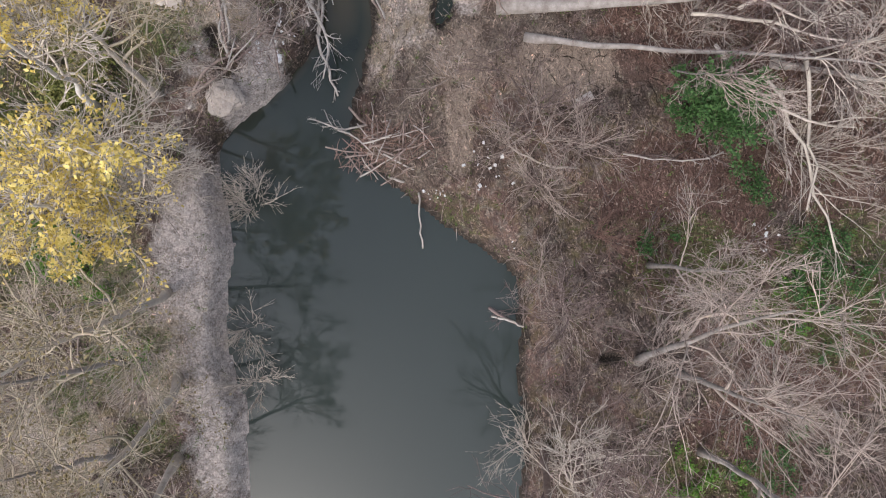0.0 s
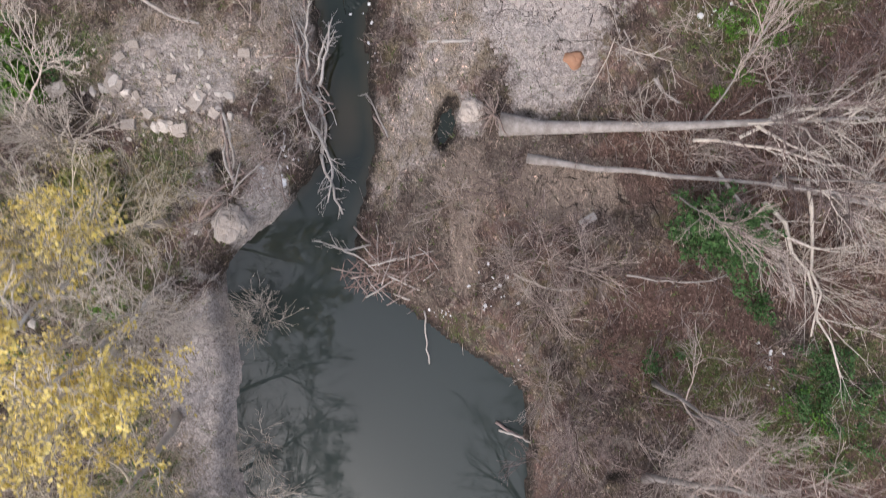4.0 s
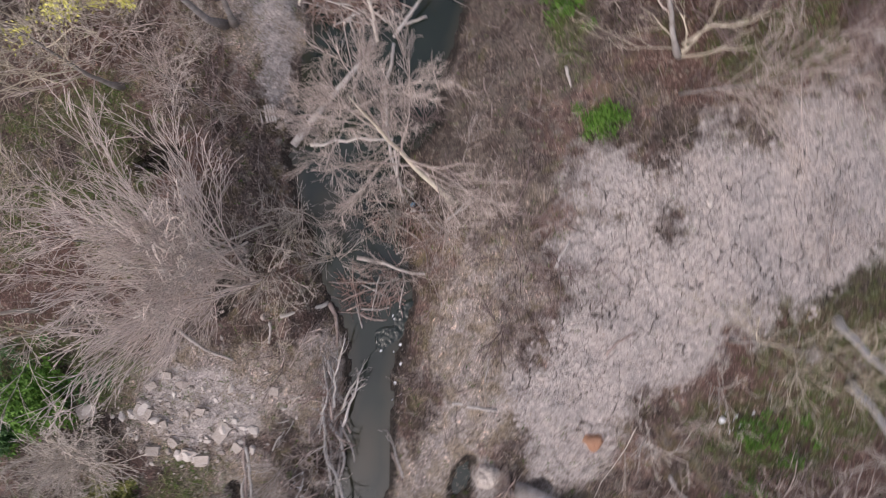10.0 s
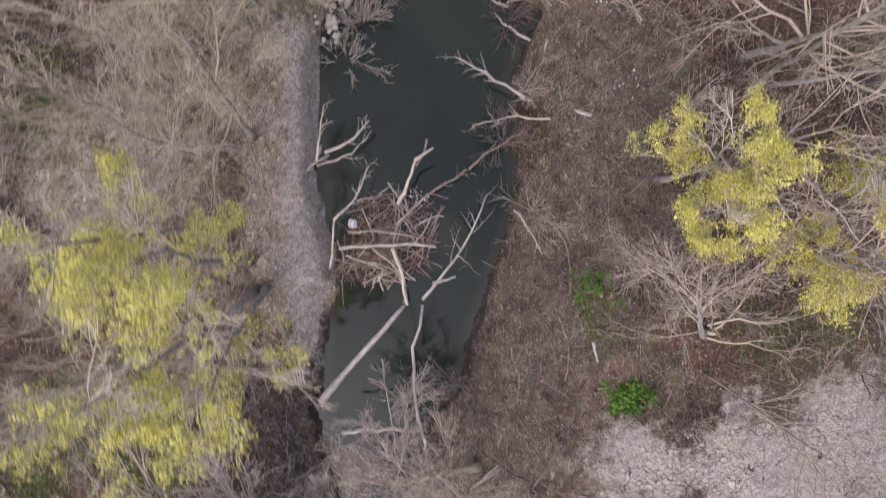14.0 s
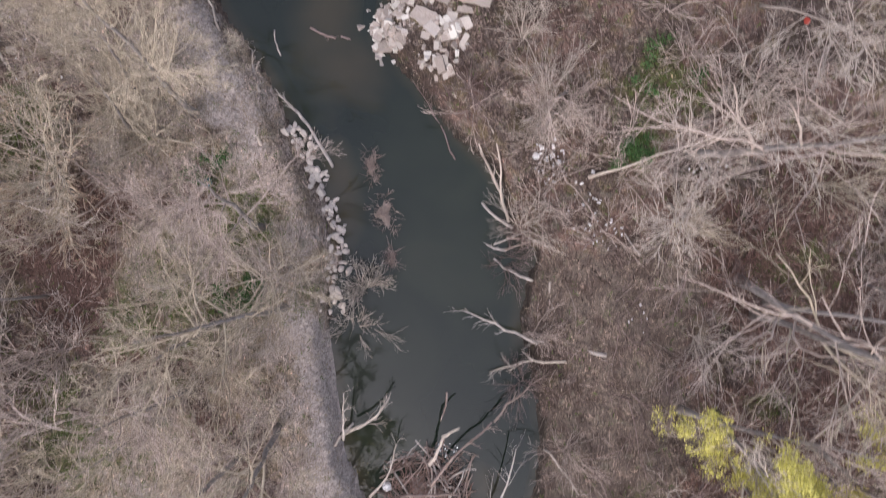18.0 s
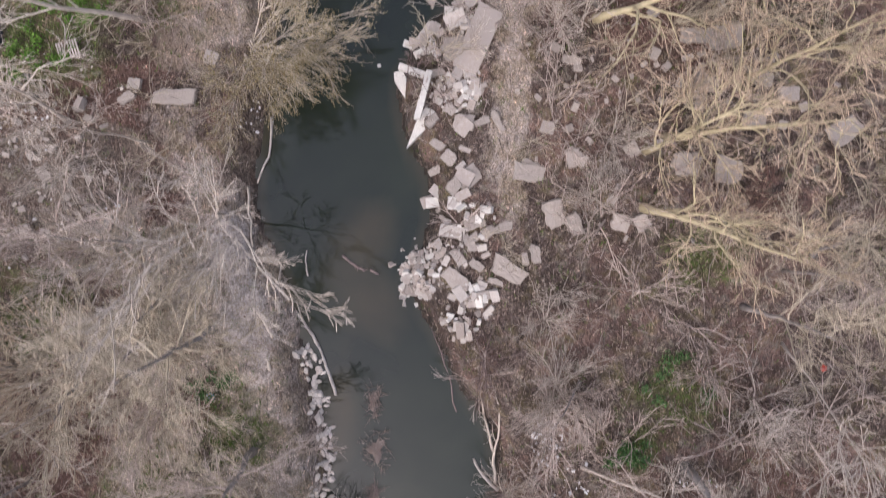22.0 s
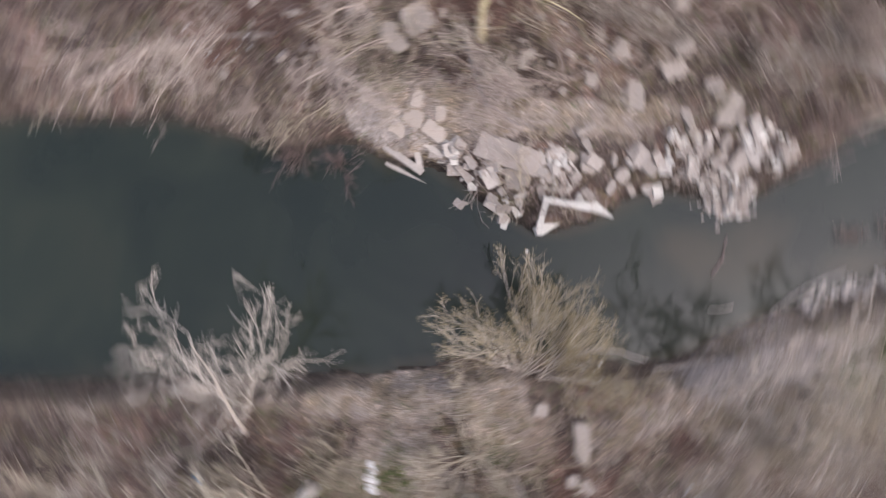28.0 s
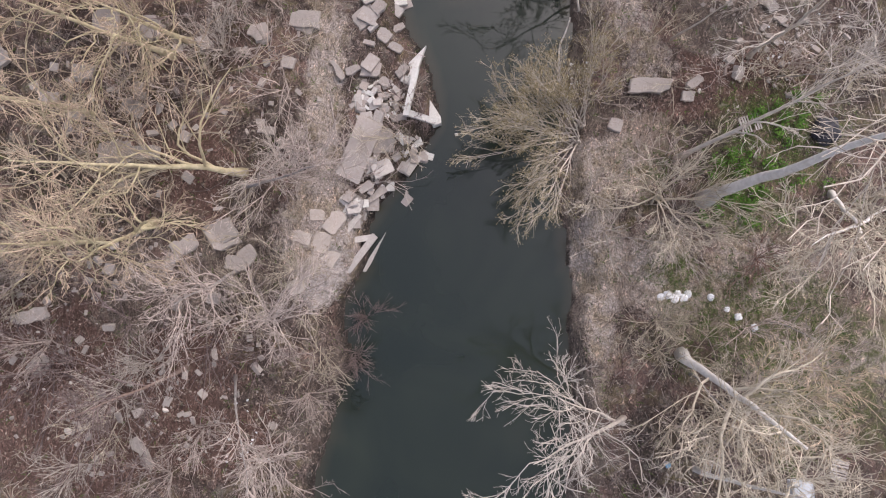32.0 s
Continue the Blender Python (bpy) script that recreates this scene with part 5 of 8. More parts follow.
def pallet(x, y, turn):
    root = new("pallet")
    root.matrix_basis = pose(x, y, zg(x, y) + 0.02, 3, -2, turn)
    deck, bearer = box_mesh("board", 0.09, 1.0, 0.02, BLEACHED), box_mesh("bearer", 1.2, 0.05, 0.1, DRIFT)
    for k in range(8):
        if k != 3:
            part("deck_board", deck, root, "", pose(-0.55 + k * 0.157, 0, 0.135))
    for v in (-0.47, 0, 0.47):
        part("bearer", bearer, root, "", pose(0, v, 0.072))
    for k in (-0.5, 0, 0.5):
        part("bottom_board", deck, root, "", pose(k, 0, 0.01))
    tagged(root, "weathered wooden pallet lying on the ground", "pallet")


def stump(x, y, r):
    rng = np.random.default_rng(3)
    root = new("stump")
    root.location = (x, y, zg(x, y) - 0.05)
    ang = np.linspace(0, 2 * np.pi, 18, endpoint=False)
    rings = [(1.25, 0), (1.0, 0.15), (0.92, 0.3), (0.55, 0.36), (0.0, 0.33)]
    wob = 1 + 0.18 * np.sin(3 * ang) + rng.normal(0, 0.06, 18)
    v = [(r * f * wob[k] * math.cos(ang[k]), r * f * wob[k] * math.sin(ang[k]), h + rng.normal(0, 0.015)) for f, h in rings for k in range(18)]
    i, k = np.arange(4)[:, None] * 18, np.arange(18)[None]
    part("rotten_wood", raw_mesh("rotten_wood", np.array(v), np.stack([(i + k).ravel(), (i + (k + 1) % 18).ravel(), (i + 18 + (k + 1) % 18).ravel(), (i + 18 + k).ravel()], -1), RUST), root)
    tagged(root, "crumbling orange-brown tree stump on grey clay", "stump")


def root_plate(x, y, r, seed):
    """The torn-up roots of the big fallen tree, standing on edge."""
    rng = np.random.default_rng(seed)
    root = new("root_plate")
    root.location = (x, y, zg(x, y))
    for k in range(26):
        a = rng.uniform(0, 2 * np.pi)
        way = (rng.normal(-0.35, 0.3), math.cos(a), math.sin(a) * 0.8 + 0.2)
        q = line(rng, (0.6, 0, 0.6), way, r * rng.uniform(0.6, 1.25), 5, 0.18)
        q[:, 2] = np.maximum(q[:, 2], 0.02)
        t = Tubes()
        t.add(q, np.linspace(0.085, 0.015, 6) * rng.uniform(0.5, 1.2), 5)
        for q2, r2 in sprout(rng, q, np.linspace(0.05, 0.012, 6), 3, 0.3, (25, 60), 0.4, 0.2, 0, 3, 3):
            t.add(q2, r2, 3)
        part("root", t.mesh("root", DRIFT), root)
    tagged(root, "torn-up root plate of the big fallen tree", "roots")


def pail(x, y):
    root = new("pail")
    root.location = (x, y, zg(x, y))
    t = Tubes()
    pts = np.array([(0, 0, 0.0), (0, 0, 0.3), (0, 0, 0.36)])
    t.add(pts, np.array([0.14, 0.16, 0.165]), 14)
    t.caps(pts, 14)
    part("body", t.mesh("body", PLASTIC_WHITE), root)
    t = Tubes()
    pts = np.array([(0, 0, 0.345), (0, 0, 0.385)])
    t.add(pts, np.array([0.18, 0.17]), 14)
    t.caps(pts, 14)
    part("lid", t.mesh("lid", PLASTIC_BLUE), root, "pale blue lid")
    tagged(root, "white plastic pail with a blue lid", "pail")


def steel_box(x, y, a, b):
    root = new("steel_cabinet")
    root.matrix_basis = pose(x, y, zg(x, y) + 0.02, 0, 0, 5)
    part("body", box_mesh("body", a, b, 0.7, STEEL, 0.02), root, "", pose(0, 0, 0.35))
    part("lid", box_mesh("lid", a * 1.04, b * 1.04, 0.04, STEEL, 0.012), root, "", pose(0, 0, 0.722))
    tagged(root, "grey painted metal cabinet lying in the undergrowth", "cabinet")


def clay_plates(x, y, a, b):
    """Curled plates and clods of the dry clay."""
    rng = np.random.default_rng(5)
    n = 70000
    px, py = rng.uniform(x - a, x + a, n), rng.uniform(y - b, y + b, n)
    keep = (rng.random(n) < (cover("cracks", px, py) * cover("pale", px, py)) ** 1.5 * smooth(-0.4, 0.3, value_noise(px, py, 2.2, 44))) & (outside(px, py)[0] > 1.5)
    px, py = px[keep], py[keep]
    pz, n = ground(px, py), len(px)
    size = np.clip(rng.lognormal(-2.85, 0.5, n), 0.035, 0.2)
    ang = rng.random((n, 1)) * 2 * np.pi + np.arange(5)[None] * 2 * np.pi / 5 + rng.normal(0, 0.2, (n, 5))
    rad = size[:, None] * rng.uniform(0.6, 1.2, (n, 5))
    tilt = rng.normal(0, 0.2, (n, 2))
    dx, dy = rad * np.cos(ang), rad * np.sin(ang)
    top = np.stack([px[:, None] + dx, py[:, None] + dy, pz[:, None] + 0.4 * size[:, None] + tilt[:, :1] * dx + tilt[:, 1:] * dy], -1)
    low = np.stack([px[:, None] + dx * 1.15, py[:, None] + dy * 1.15, np.repeat(pz[:, None] - 0.06, 5, 1)], -1)
    vs = np.concatenate([top, low], 1).reshape(-1, 3)
    o, k = np.arange(n)[:, None] * 10, np.arange(5)[None]
    side = np.stack([(o + k), (o + 5 + k), (o + 5 + (k + 1) % 5), (o + (k + 1) % 5)], -1).reshape(-1, 4)
    me = raw_mesh("clay_clods", vs, [side, (o + k)], CLAY_PLATE, True)
    tagged(new("clay_clods", me), "loose curled plates of dry grey clay", "clay", kind="stuff")


# ---- undergrowth that nobody could count ----
def spread(rng, n, x0=-31, x1=31, y0=-17, y1=112):
    return rng.uniform(x0, x1, n), rng.uniform(y0, y1, n)


def land_weight(x, y):
    """How thick the undergrowth stands: none in the water or on bare clay and mud."""
    d, side = outside(x, y)
    w = smooth(0.2, 2.0, d) * (1 - 0.93 * cover("cracks", x, y)) * (1 - 0.85 * cover("pale", x, y)) * (1 - 0.75 * cover("straw", x, y)) * (1 - 0.6 * cover("mud", x, y)) * (1 - 0.6 * cover("tan", x, y)) * (1 - 0.93 * cover("bare", x, y))
    for row in PITS:
        w = w * smooth(0.6, 1.6, -inside(x, y, *row[:5]))
    return w * (1 - 0.6 * cover("green", x, y)) * (0.12 + 0.88 * smooth(-0.2, 0.4, value_noise(x, y, 4.5, 31)))


def build_thickets():
    rng = np.random.default_rng(77)
    kinds = [bush_arrays(500 + k, 1.0, 5 + k % 2, (10, 62) if k % 2 else (20, 80), 4, 3, 0.0155) for k in range(10)]
    x, y = spread(rng, 6000)
    dense = 0.62 + 0.75 * smooth(-9, -12, x) * smooth(44, 50, y) * smooth(80, 74, y)
    keep = rng.random(len(x)) < land_weight(x, y) * dense
    x, y = x[keep], y[keep]
    z = ground(x, y)
    tone = value_noise(x, y, 7, 12) + 0.5 * rng.normal(0, 0.6, len(x)) - 0.9 * (x > 3) * smooth(60, 48, y) - 0.6 * (x > 2) * smooth(86, 92, y)
    warm = smooth(66, 80, y) * (x > -4) + 0.5 * smooth(44, 56, y) * (x < -4) + 0.3 * (x > 10)
    which = np.where(tone + 0.8 * warm > 0.65, 1, np.where(tone < -0.62, 2, np.where(rng.random(len(x)) < np.where(x < -5, np.where((y > 45) & (y < 78), 0.4, 0.4), 0.2), 3, 0)))
    names = [("pinkish", TWIG_PINK), ("tan", TWIG_TAN), ("dark", TWIG_DARK), ("pale grey", BARK_PALE)]
    for w, (word, mat) in enumerate(names):
        vs, qs, n = [], [], 0
        for k in np.nonzero(which == w)[0]:
            v, f = kinds[int(rng.integers(0, len(kinds)))]
            s, a = float(np.clip(rng.lognormal(0.5, 0.35), 0.8, 3.0)), rng.uniform(0, 2 * np.pi)
            sx, h = s * rng.uniform(0.9, 1.3), s * rng.uniform(0.7, 1.1)
            ca, sa = math.cos(a) * sx, math.sin(a) * sx
            lx, ly = rng.normal(0, 0.3, 2)
            vs.append(np.stack([v[:, 0] * ca - v[:, 1] * sa + x[k] + lx * v[:, 2], v[:, 0] * sa + v[:, 1] * ca + y[k] + ly * v[:, 2], np.maximum(v[:, 2] * h, -0.05) + z[k]], -1))
            qs.append(f[0] + n)
            n += len(v)
        tagged(new("thicket", raw_mesh("thicket", np.concatenate(vs), np.concatenate(qs), mat)), "bare %s brush covering the forest floor" % word, "brush", kind="stuff")
    return len(x)


def build_litter():
    rng = np.random.default_rng(78)
    x, y = spread(rng, 85000)
    d, _ = outside(x, y)
    keep = (d > 0.25) & (rng.random(len(x)) < (1 - 0.9 * cover("cracks", x, y)) * (1 - 0.75 * cover("pale", x, y)) * (1 - 0.5 * cover("mud", x, y)))
    x, y = x[keep], y[keep]
    c = np.stack([x, y, ground(x, y) + rng.uniform(0.02, 0.06, len(x))], -1)
    v, f = leaf_quads(rng, c, 0.075, 0.25)
    tagged(new("leaf_litter", raw_mesh("leaf_litter", v, f, LEAF_DRY, True)), "dry brown leaves strewn over the forest floor", "leaves", kind="stuff")
    t = Tubes()
    x, y = spread(rng, 9000)
    d, _ = outside(x, y)
    keep = (d > 0.1) & (rng.random(len(x)) < 1 - 0.85 * cover("cracks", x, y) - 0.5 * cover("pale", x, y))
    x, y = x[keep], y[keep]
    z = ground(x, y)
    for k in range(len(x)):
        a, ln = rng.uniform(0, 2 * np.pi), float(np.clip(rng.lognormal(-0.25, 0.6), 0.25, 3.2))
        way = np.array((math.cos(a), math.sin(a), rng.normal(0, 0.06)))
        r = rng.uniform(0.008, 0.024)
        mid = np.array((x[k], y[k], z[k] + 0.06))
        bow = np.array((-way[1], way[0], 0.3)) * rng.normal(0, 0.08) * ln
        t.add([mid - way * ln / 2, mid + bow, mid + way * ln / 2], [r, r, r * 0.5], 3)
    tagged(new("fallen_twigs", t.mesh("fallen_twigs", TWIG_PALE)), "fallen twigs scattered on the ground", "twigs", kind="stuff")


def blades(rng, x, y, z, tall, wide, per):
    """Tufts of bent blades."""
    n = len(x)
    bx, by = np.repeat(x, per) + rng.normal(0, 0.09, n * per), np.repeat(y, per) + rng.normal(0, 0.09, n * per)
    bz = np.repeat(z, per)
    a, h = rng.random(n * per) * 2 * np.pi, tall * rng.uniform(0.5, 1.3, n * per)
    ox, oy = np.cos(a), np.sin(a)
    lean = rng.uniform(0.4, 1.3, n * per) * h
    base1 = np.stack([bx - oy * wide, by + ox * wide, bz], -1)
    base2 = np.stack([bx + oy * wide, by - ox * wide, bz], -1)
    tip = np.stack([bx + ox * lean, by + oy * lean, bz + h * 0.75], -1)
    return np.stack([base1, base2, tip], 1).reshape(-1, 3), np.arange(3 * n * per).reshape(-1, 3)


def build_grass():
    rng = np.random.default_rng(79)
    for kind, mat, word, n, per in (("green", GRASS_GREEN, "fresh green grass and weeds", 42000, 4), ("straw", GRASS_DRY, "dry straw-coloured grass", 26000, 4)):
        x, y = spread(rng, n * 3)
        d, _ = outside(x, y)
        w = cover(kind, x, y) ** 1.5 * (1 - cover("cracks", x, y)) * (0.35 + 0.65 * smooth(-0.4, 0.5, value_noise(x, y, 1.1, 55))) + (0.05 if kind == "green" else 0.06)
        keep = (d > 0.3) & (rng.random(len(x)) < w * 0.9 * (1 - 0.95 * cover("cracks", x, y)))
        x, y = x[keep][:n], y[keep][:n]
        v, f = blades(rng, x, y, ground(x, y), 0.26, 0.014 if kind == "pale" else 0.022, per)
        tagged(new("grass", raw_mesh("grass", v, f, mat, True)), word + " on the bank", "grass", kind="stuff")


def riffle(x0, y0, x1, y1, wide, seed):
    """Broken, rippling water running down a step of the bed."""
    ln = math.hypot(x1 - x0, y1 - y0)
    u, v = np.meshgrid(np.linspace(0, 1, int(ln / 0.05)), np.linspace(-1, 1, int(wide / 0.05)))
    ux, uy = (x1 - x0) / ln, (y1 - y0) / ln
    bow = 0.25 * wide * np.sin(u * 5 + seed)
    half = wide * (0.35 + 0.15 * np.sin(u * 9 + 2 * seed))
    gx, gy = x0 + u * (x1 - x0) - uy * (v * half + bow), y0 + u * (y1 - y0) + ux * (v * half + bow)
    fade = smooth(1.0, 0.6, np.abs(v)) * smooth(0, 0.1, u) * smooth(1, 0.6, u)
    gz = WATER - 0.02 + fade * (0.06 + 0.075 * value_noise(gx, gy, 0.42, seed, 3) + 0.03 * value_noise(gx, gy, 0.11, seed + 4, 2))
    h, w = gx.shape
    i = (np.arange(h - 1)[:, None] * w + np.arange(w - 1)[None]).ravel()
    me = raw_mesh("riffle", np.stack([gx.ravel(), gy.ravel(), gz.ravel()], -1), np.stack([i, i + 1, i + w + 1, i + w], -1), bpy.data.materials["creek_water"])
    tagged(new("riffle_water", me), "rippling water running down between driftwood", "water", kind="structure")


def small_stones(x, y, a, b, n, seed, size=0.18):
    """Loose stones strewn over a slope."""
    rng = np.random.default_rng(seed)
    px, py = scatter(rng, x, y, a, b, n, 1.2)
    for k in range(n):
        rock(float(px[k]), float(py[k]), float(np.clip(size * rng.lognormal(0, 0.45), 0.08, 0.8)), seed * 100 + k, STONE_PALE if k % 2 else STONE)


# ---- the place ----
build_ground()
build_water()

# trees of the first reach
tree("gold", -16.078, 5.353, -10.907, 3.984, 16, 0.22, 101, dense=1.2, low=0.5, reach=0.25, lush=0.45)
tree("gold", -18.215, 2.728, -12.1, 1.665, 16, 0.18, 102, low=0.5, reach=0.22, lush=0.45)
tree("chalk", -15.737, 5.635, -11.791, 4.263, 13, 0.18, 103, low=0.4, reach=0.36)
tree("pale", -14.575, 4.582, -12.854, 5.058, 9, 0.12, 104, dense=1.4)
tree("gold", -18.229, 9.33, -9.388, 5.4, 19, 0.18, 105, low=0.55, reach=0.2, lush=0.45)
tree("tan", -18.131, -4.817, -16.58, -3.718, 12, 0.18, 106)
tree("tan", -19.065, -9.752, -16.894, -7.09, 12, 0.18, 107)
tree("bare", -18.28, -1.35, -17.631, -1.582, 8, 0.14, 108)
tree("bare", 10.293, -7.463, 11.577, -3.64, 13, 0.2, 109)
tree("bare", 12.396, -8.283, 12.96, -7.733, 11, 0.18, 110)
tree("pale", 5.968, -13.619, 4.848, -10.498, 9, 0.15, 111)
tree("bare", 11.41, -2.259, 11.746, -2.285, 9, 0.14, 112)
tree("bare", 13.22, -12.726, 13.347, -11.846, 12, 0.18, 113)
tree("pale", -21.835, 15.836, -15.926, 16.956, 7, 0.1, 114)

tree("olive", -15.4, -1.2, -11.6, -2.6, 18.5, 0.2, 521, "tall budding tree leaning over the pool", dense=1.3, low=0.45, reach=0.26, lush=3.0)
tree("olive", -15.2, -6.0, -11.4, -7.4, 18.5, 0.2, 522, "tall budding tree leaning over the pool", dense=1.3, low=0.45, reach=0.26, lush=3.0)
tree("olive", -15.6, -10.5, -11.8, -11.8, 18.0, 0.2, 523, "tall budding tree leaning over the pool", dense=1.3, low=0.45, reach=0.26, lush=3.0)
tree("olive", -14.8, 9.6, -10.6, 8.2, 17, 0.2, 524, "tall budding tree leaning over the pool", dense=1.2, low=0.45, reach=0.26, lush=2.0)
tree("dark", 5.0, -12.3, 2.6, -11.0, 17, 0.24, 525, low=0.3, reach=0.4)

# fallen and leaning trees
tree("fallen", 4.5, 13.05, 21.46, 10.453, 5.5, 0.42, 115, sag=0.3, low=0.7, label='big fallen grey tree with its root plate torn up')
tree("fallen", 5.792, 10.938, 22.453, 6.492, 5, 0.2, 116, sag=0.6, low=0.78, reach=0.3, label='thinner fallen grey tree lying beside the big one')
tree("fallen", 18.636, 8.042, 25.776, 4.881, 4, 0.22, 117, low=0.5, label='fallen pale tree with bleached limbs')
tree("white", 21.864, 23.117, 16.862, 20.525, 17, 0.2, 118, low=0.93)
tree("white", 22.588, 19.665, 16.876, 17.673, 17, 0.2, 119, low=0.93)
tree("lean", 0.8, 29.6, -3.4, 32.6, 10.5, 0.19, 123, dense=2.0, low=0.42, reach=0.44, label='leaning bare tree with a peeling pale trunk over the pool')
tree("pink", 13.287, 37.681, 9.3, 41.55, 9, 0.16, 124)
tree("tan", -17.804, 35.827, -16.977, 36.367, 10, 0.16, 125)

fan_tree(-10.4, 25.0, 160, 58, (38, 80), 9.6, 15, TWIG_BLUSH, TWIG_BLUSH, 120, "bare tree of many slender pinkish-grey stems spreading beside the channel", 9, 6, thick=0.016)
fan_tree(-10.9, 26.6, 190, 60, (40, 75), 7.5, 9, TWIG_BLUSH, TWIG_BLUSH, 121, "bare tree of many slender pinkish-grey stems spreading beside the channel", 9, 6, thick=0.016)

# trees of the middle reach
tree("bud", -12.662, 41.068, -9.362, 42.905, 18, 0.2, 126, reach=0.23, low=0.5, lush=0.5)
tree("bud", -12.201, 39.508, -10.926, 38.26, 18, 0.2, 127, reach=0.23, low=0.5, lush=0.45)
tree("bud", -11.722, 39.553, -8.65, 38.017, 17, 0.18, 128, reach=0.22, low=0.5, lush=0.45)
tree("bud", -14.454, 43.141, -12.175, 42.346, 18, 0.2, 129, reach=0.23, low=0.55, lush=0.5)
tree("bud", 12.236, 45.759, 9.347, 46.788, 12, 0.16, 130, reach=0.27, low=0.45, lush=0.8)
tree("bud", 12.628, 43.857, 9.317, 43.948, 11, 0.14, 131, reach=0.27, low=0.45, lush=0.7)
tree("bud", 17.437, 43.367, 13.953, 44.875, 12, 0.16, 132, reach=0.27, low=0.45, lush=0.8)
tree("bud", 18.153, 41.47, 15.005, 41.966, 11, 0.14, 133, reach=0.27, low=0.45, lush=0.7)
tree("bare", 14.492, 53.291, 12.699, 50.709, 16, 0.22, 134)
tree("tan", -11.236, 54.944, -13.989, 55.251, 11, 0.16, 137)
tree("tan", -17.877, 67.929, -14.819, 67.94, 9, 0.14, 138)
tree("tan", -21.954, 62.882, -18.008, 63.674, 9, 0.12, 139)
tree("bare", 12.724, 60.652, 13.198, 58.701, 16, 0.22, 140)
tree("tan", 15.167, 51.148, 12.672, 51.013, 16, 0.2, 141)
tree("bare", 10.255, 46.375, 13.112, 47.373, 12, 0.18, 142)
tree("pale", 11.207, 57.944, 8.769, 57.498, 8, 0.1, 143)
tree("bare", 6.348, 65.09, 3.937, 63.549, 5, 0.08, 144)
tree("tan", -15.166, 54.457, -13.578, 54.125, 11, 0.15, 145)
tree("tan", -18.45, 65.823, -15.148, 66.266, 9, 0.12, 146)
tree("bare", -17.266, 50.961, -16.365, 51.646, 10, 0.15, 147)
tree("bare", -14.975, 46.755, -15.359, 47.63, 10, 0.15, 148)

tree("tan", -12.6, 48.2, -10.6, 48.8, 14, 0.18, 540, dense=2.0, low=0.35, reach=0.36)
tree("bare", -12.0, 59.6, -10.2, 60.4, 13, 0.17, 541, dense=2.0, low=0.35, reach=0.36)
tree("tan", -14.8, 66.4, -12.6, 67.2, 14, 0.18, 542, dense=2.0, low=0.35, reach=0.36)
fan_tree(13.43, 37.88, 95, 130, (22, 55), 5.6, 6, TWIG_CREAM, TWIG_CREAM, 135, "bare tree with crooked cream-coloured limbs above the clay", 4, 3, thick=0.014, wander=0.22)
fan_tree(-11.93, 56.78, 0, 180, (22, 62), 5.0, 15, TWIG_CREAM, TWIG_TAN, 136, "low buff tree with stems spreading all round on the grassy bank", 6, 4, thick=0.013, wander=0.1)
fan_tree(-22.24, 63.91, 20, 180, (25, 65), 5.2, 13, TWIG_CREAM, TWIG_ORANGE, 546, "low tree with orange-buff stems spreading over dry grass", 6, 4, thick=0.013, wander=0.12)
fan_tree(-17.11, 65.39, 60, 180, (22, 60), 4.2, 11, TWIG_CREAM, TWIG_TAN, 547, "low buff tree with stems spreading all round on the grassy bank", 5, 4, thick=0.013, wander=0.12)
tree("tan", 15.87, 51.81, 20.98, 49.86, 13, 0.15, 548, "tall bare tree with a yellowish trunk in the brush", low=0.75)

# trees of the last reach
tree("moss", 8.824, 78.466, 10.036, 79.245, 9, 0.16, 149)
tree("moss", 13.335, 90.164, 14.05, 90.5, 9, 0.16, 150)
tree("moss", 14.1, 83.029, 15.794, 83.882, 9, 0.15, 151)
tree("moss", 5.52, 85.817, 12.973, 86.893, 9, 0.2, 152)
tree("moss", 8.912, 75.28, 13.291, 72.815, 9, 0.2, 153)
tree("moss", 9.825, 79.334, 14.836, 79.136, 9, 0.18, 154)
tree("moss", 10.485, 88.906, 9.81, 91.033, 9, 0.18, 155)
tree("tan", 18.611, 73.343, 15.17, 74.434, 10, 0.14, 156)
tree("tan", 14.942, 70.175, 14.121, 70.012, 10, 0.14, 157)
tree("white", -21.6, 86.0, -20.868, 85.205, 18, 0.36, 658, dense=0.6, low=0.9)
fan_tree(-14.0, 82.9, 6, 60, (20, 54), 6.3, 15, BARK_PALE, TWIG_TAN, 160, "budding many-stemmed tree leaning out over the water", 8, 6, 0.0, LEAF_OLIVE, 0.05)
fan_tree(-14.2, 82.0, -50, 58, (28, 60), 5.8, 11, BARK_PALE, TWIG_TAN, 161, "budding many-stemmed tree leaning out over the water", 8, 5, 0.0, LEAF_OLIVE, 0.05)
fan_tree(-18.9, 86.0, 40, 170, (22, 62), 5.0, 11, TWIG_CREAM, TWIG_CREAM, 162, "low bare tree with many cream-coloured spreading stems", 6, 5, thick=0.018, wander=0.1)
tree("chalk", -19.76, 83.67, -23.86, 80.66, 11, 0.15, 159, "bare tree with a pale trunk and white crooked branches", low=0.3, reach=0.34)
tree("chalk", -23.67, 77.48, -21.87, 78.13, 12, 0.13, 601, "bare tree with a pale trunk and white crooked branches", low=0.3, reach=0.36)
fan_tree(-31.44, 88.98, 20, 120, (25, 52), 6.5, 7, TWIG_CREAM, TWIG_CREAM, 602, "bare tree with crooked cream-coloured limbs over dry grass", 4, 3, girth=0.1, thick=0.013, wander=0.2)
tree("chalk", -17.6, 99.2, -11.2, 99.3, 8, 0.12, 163)
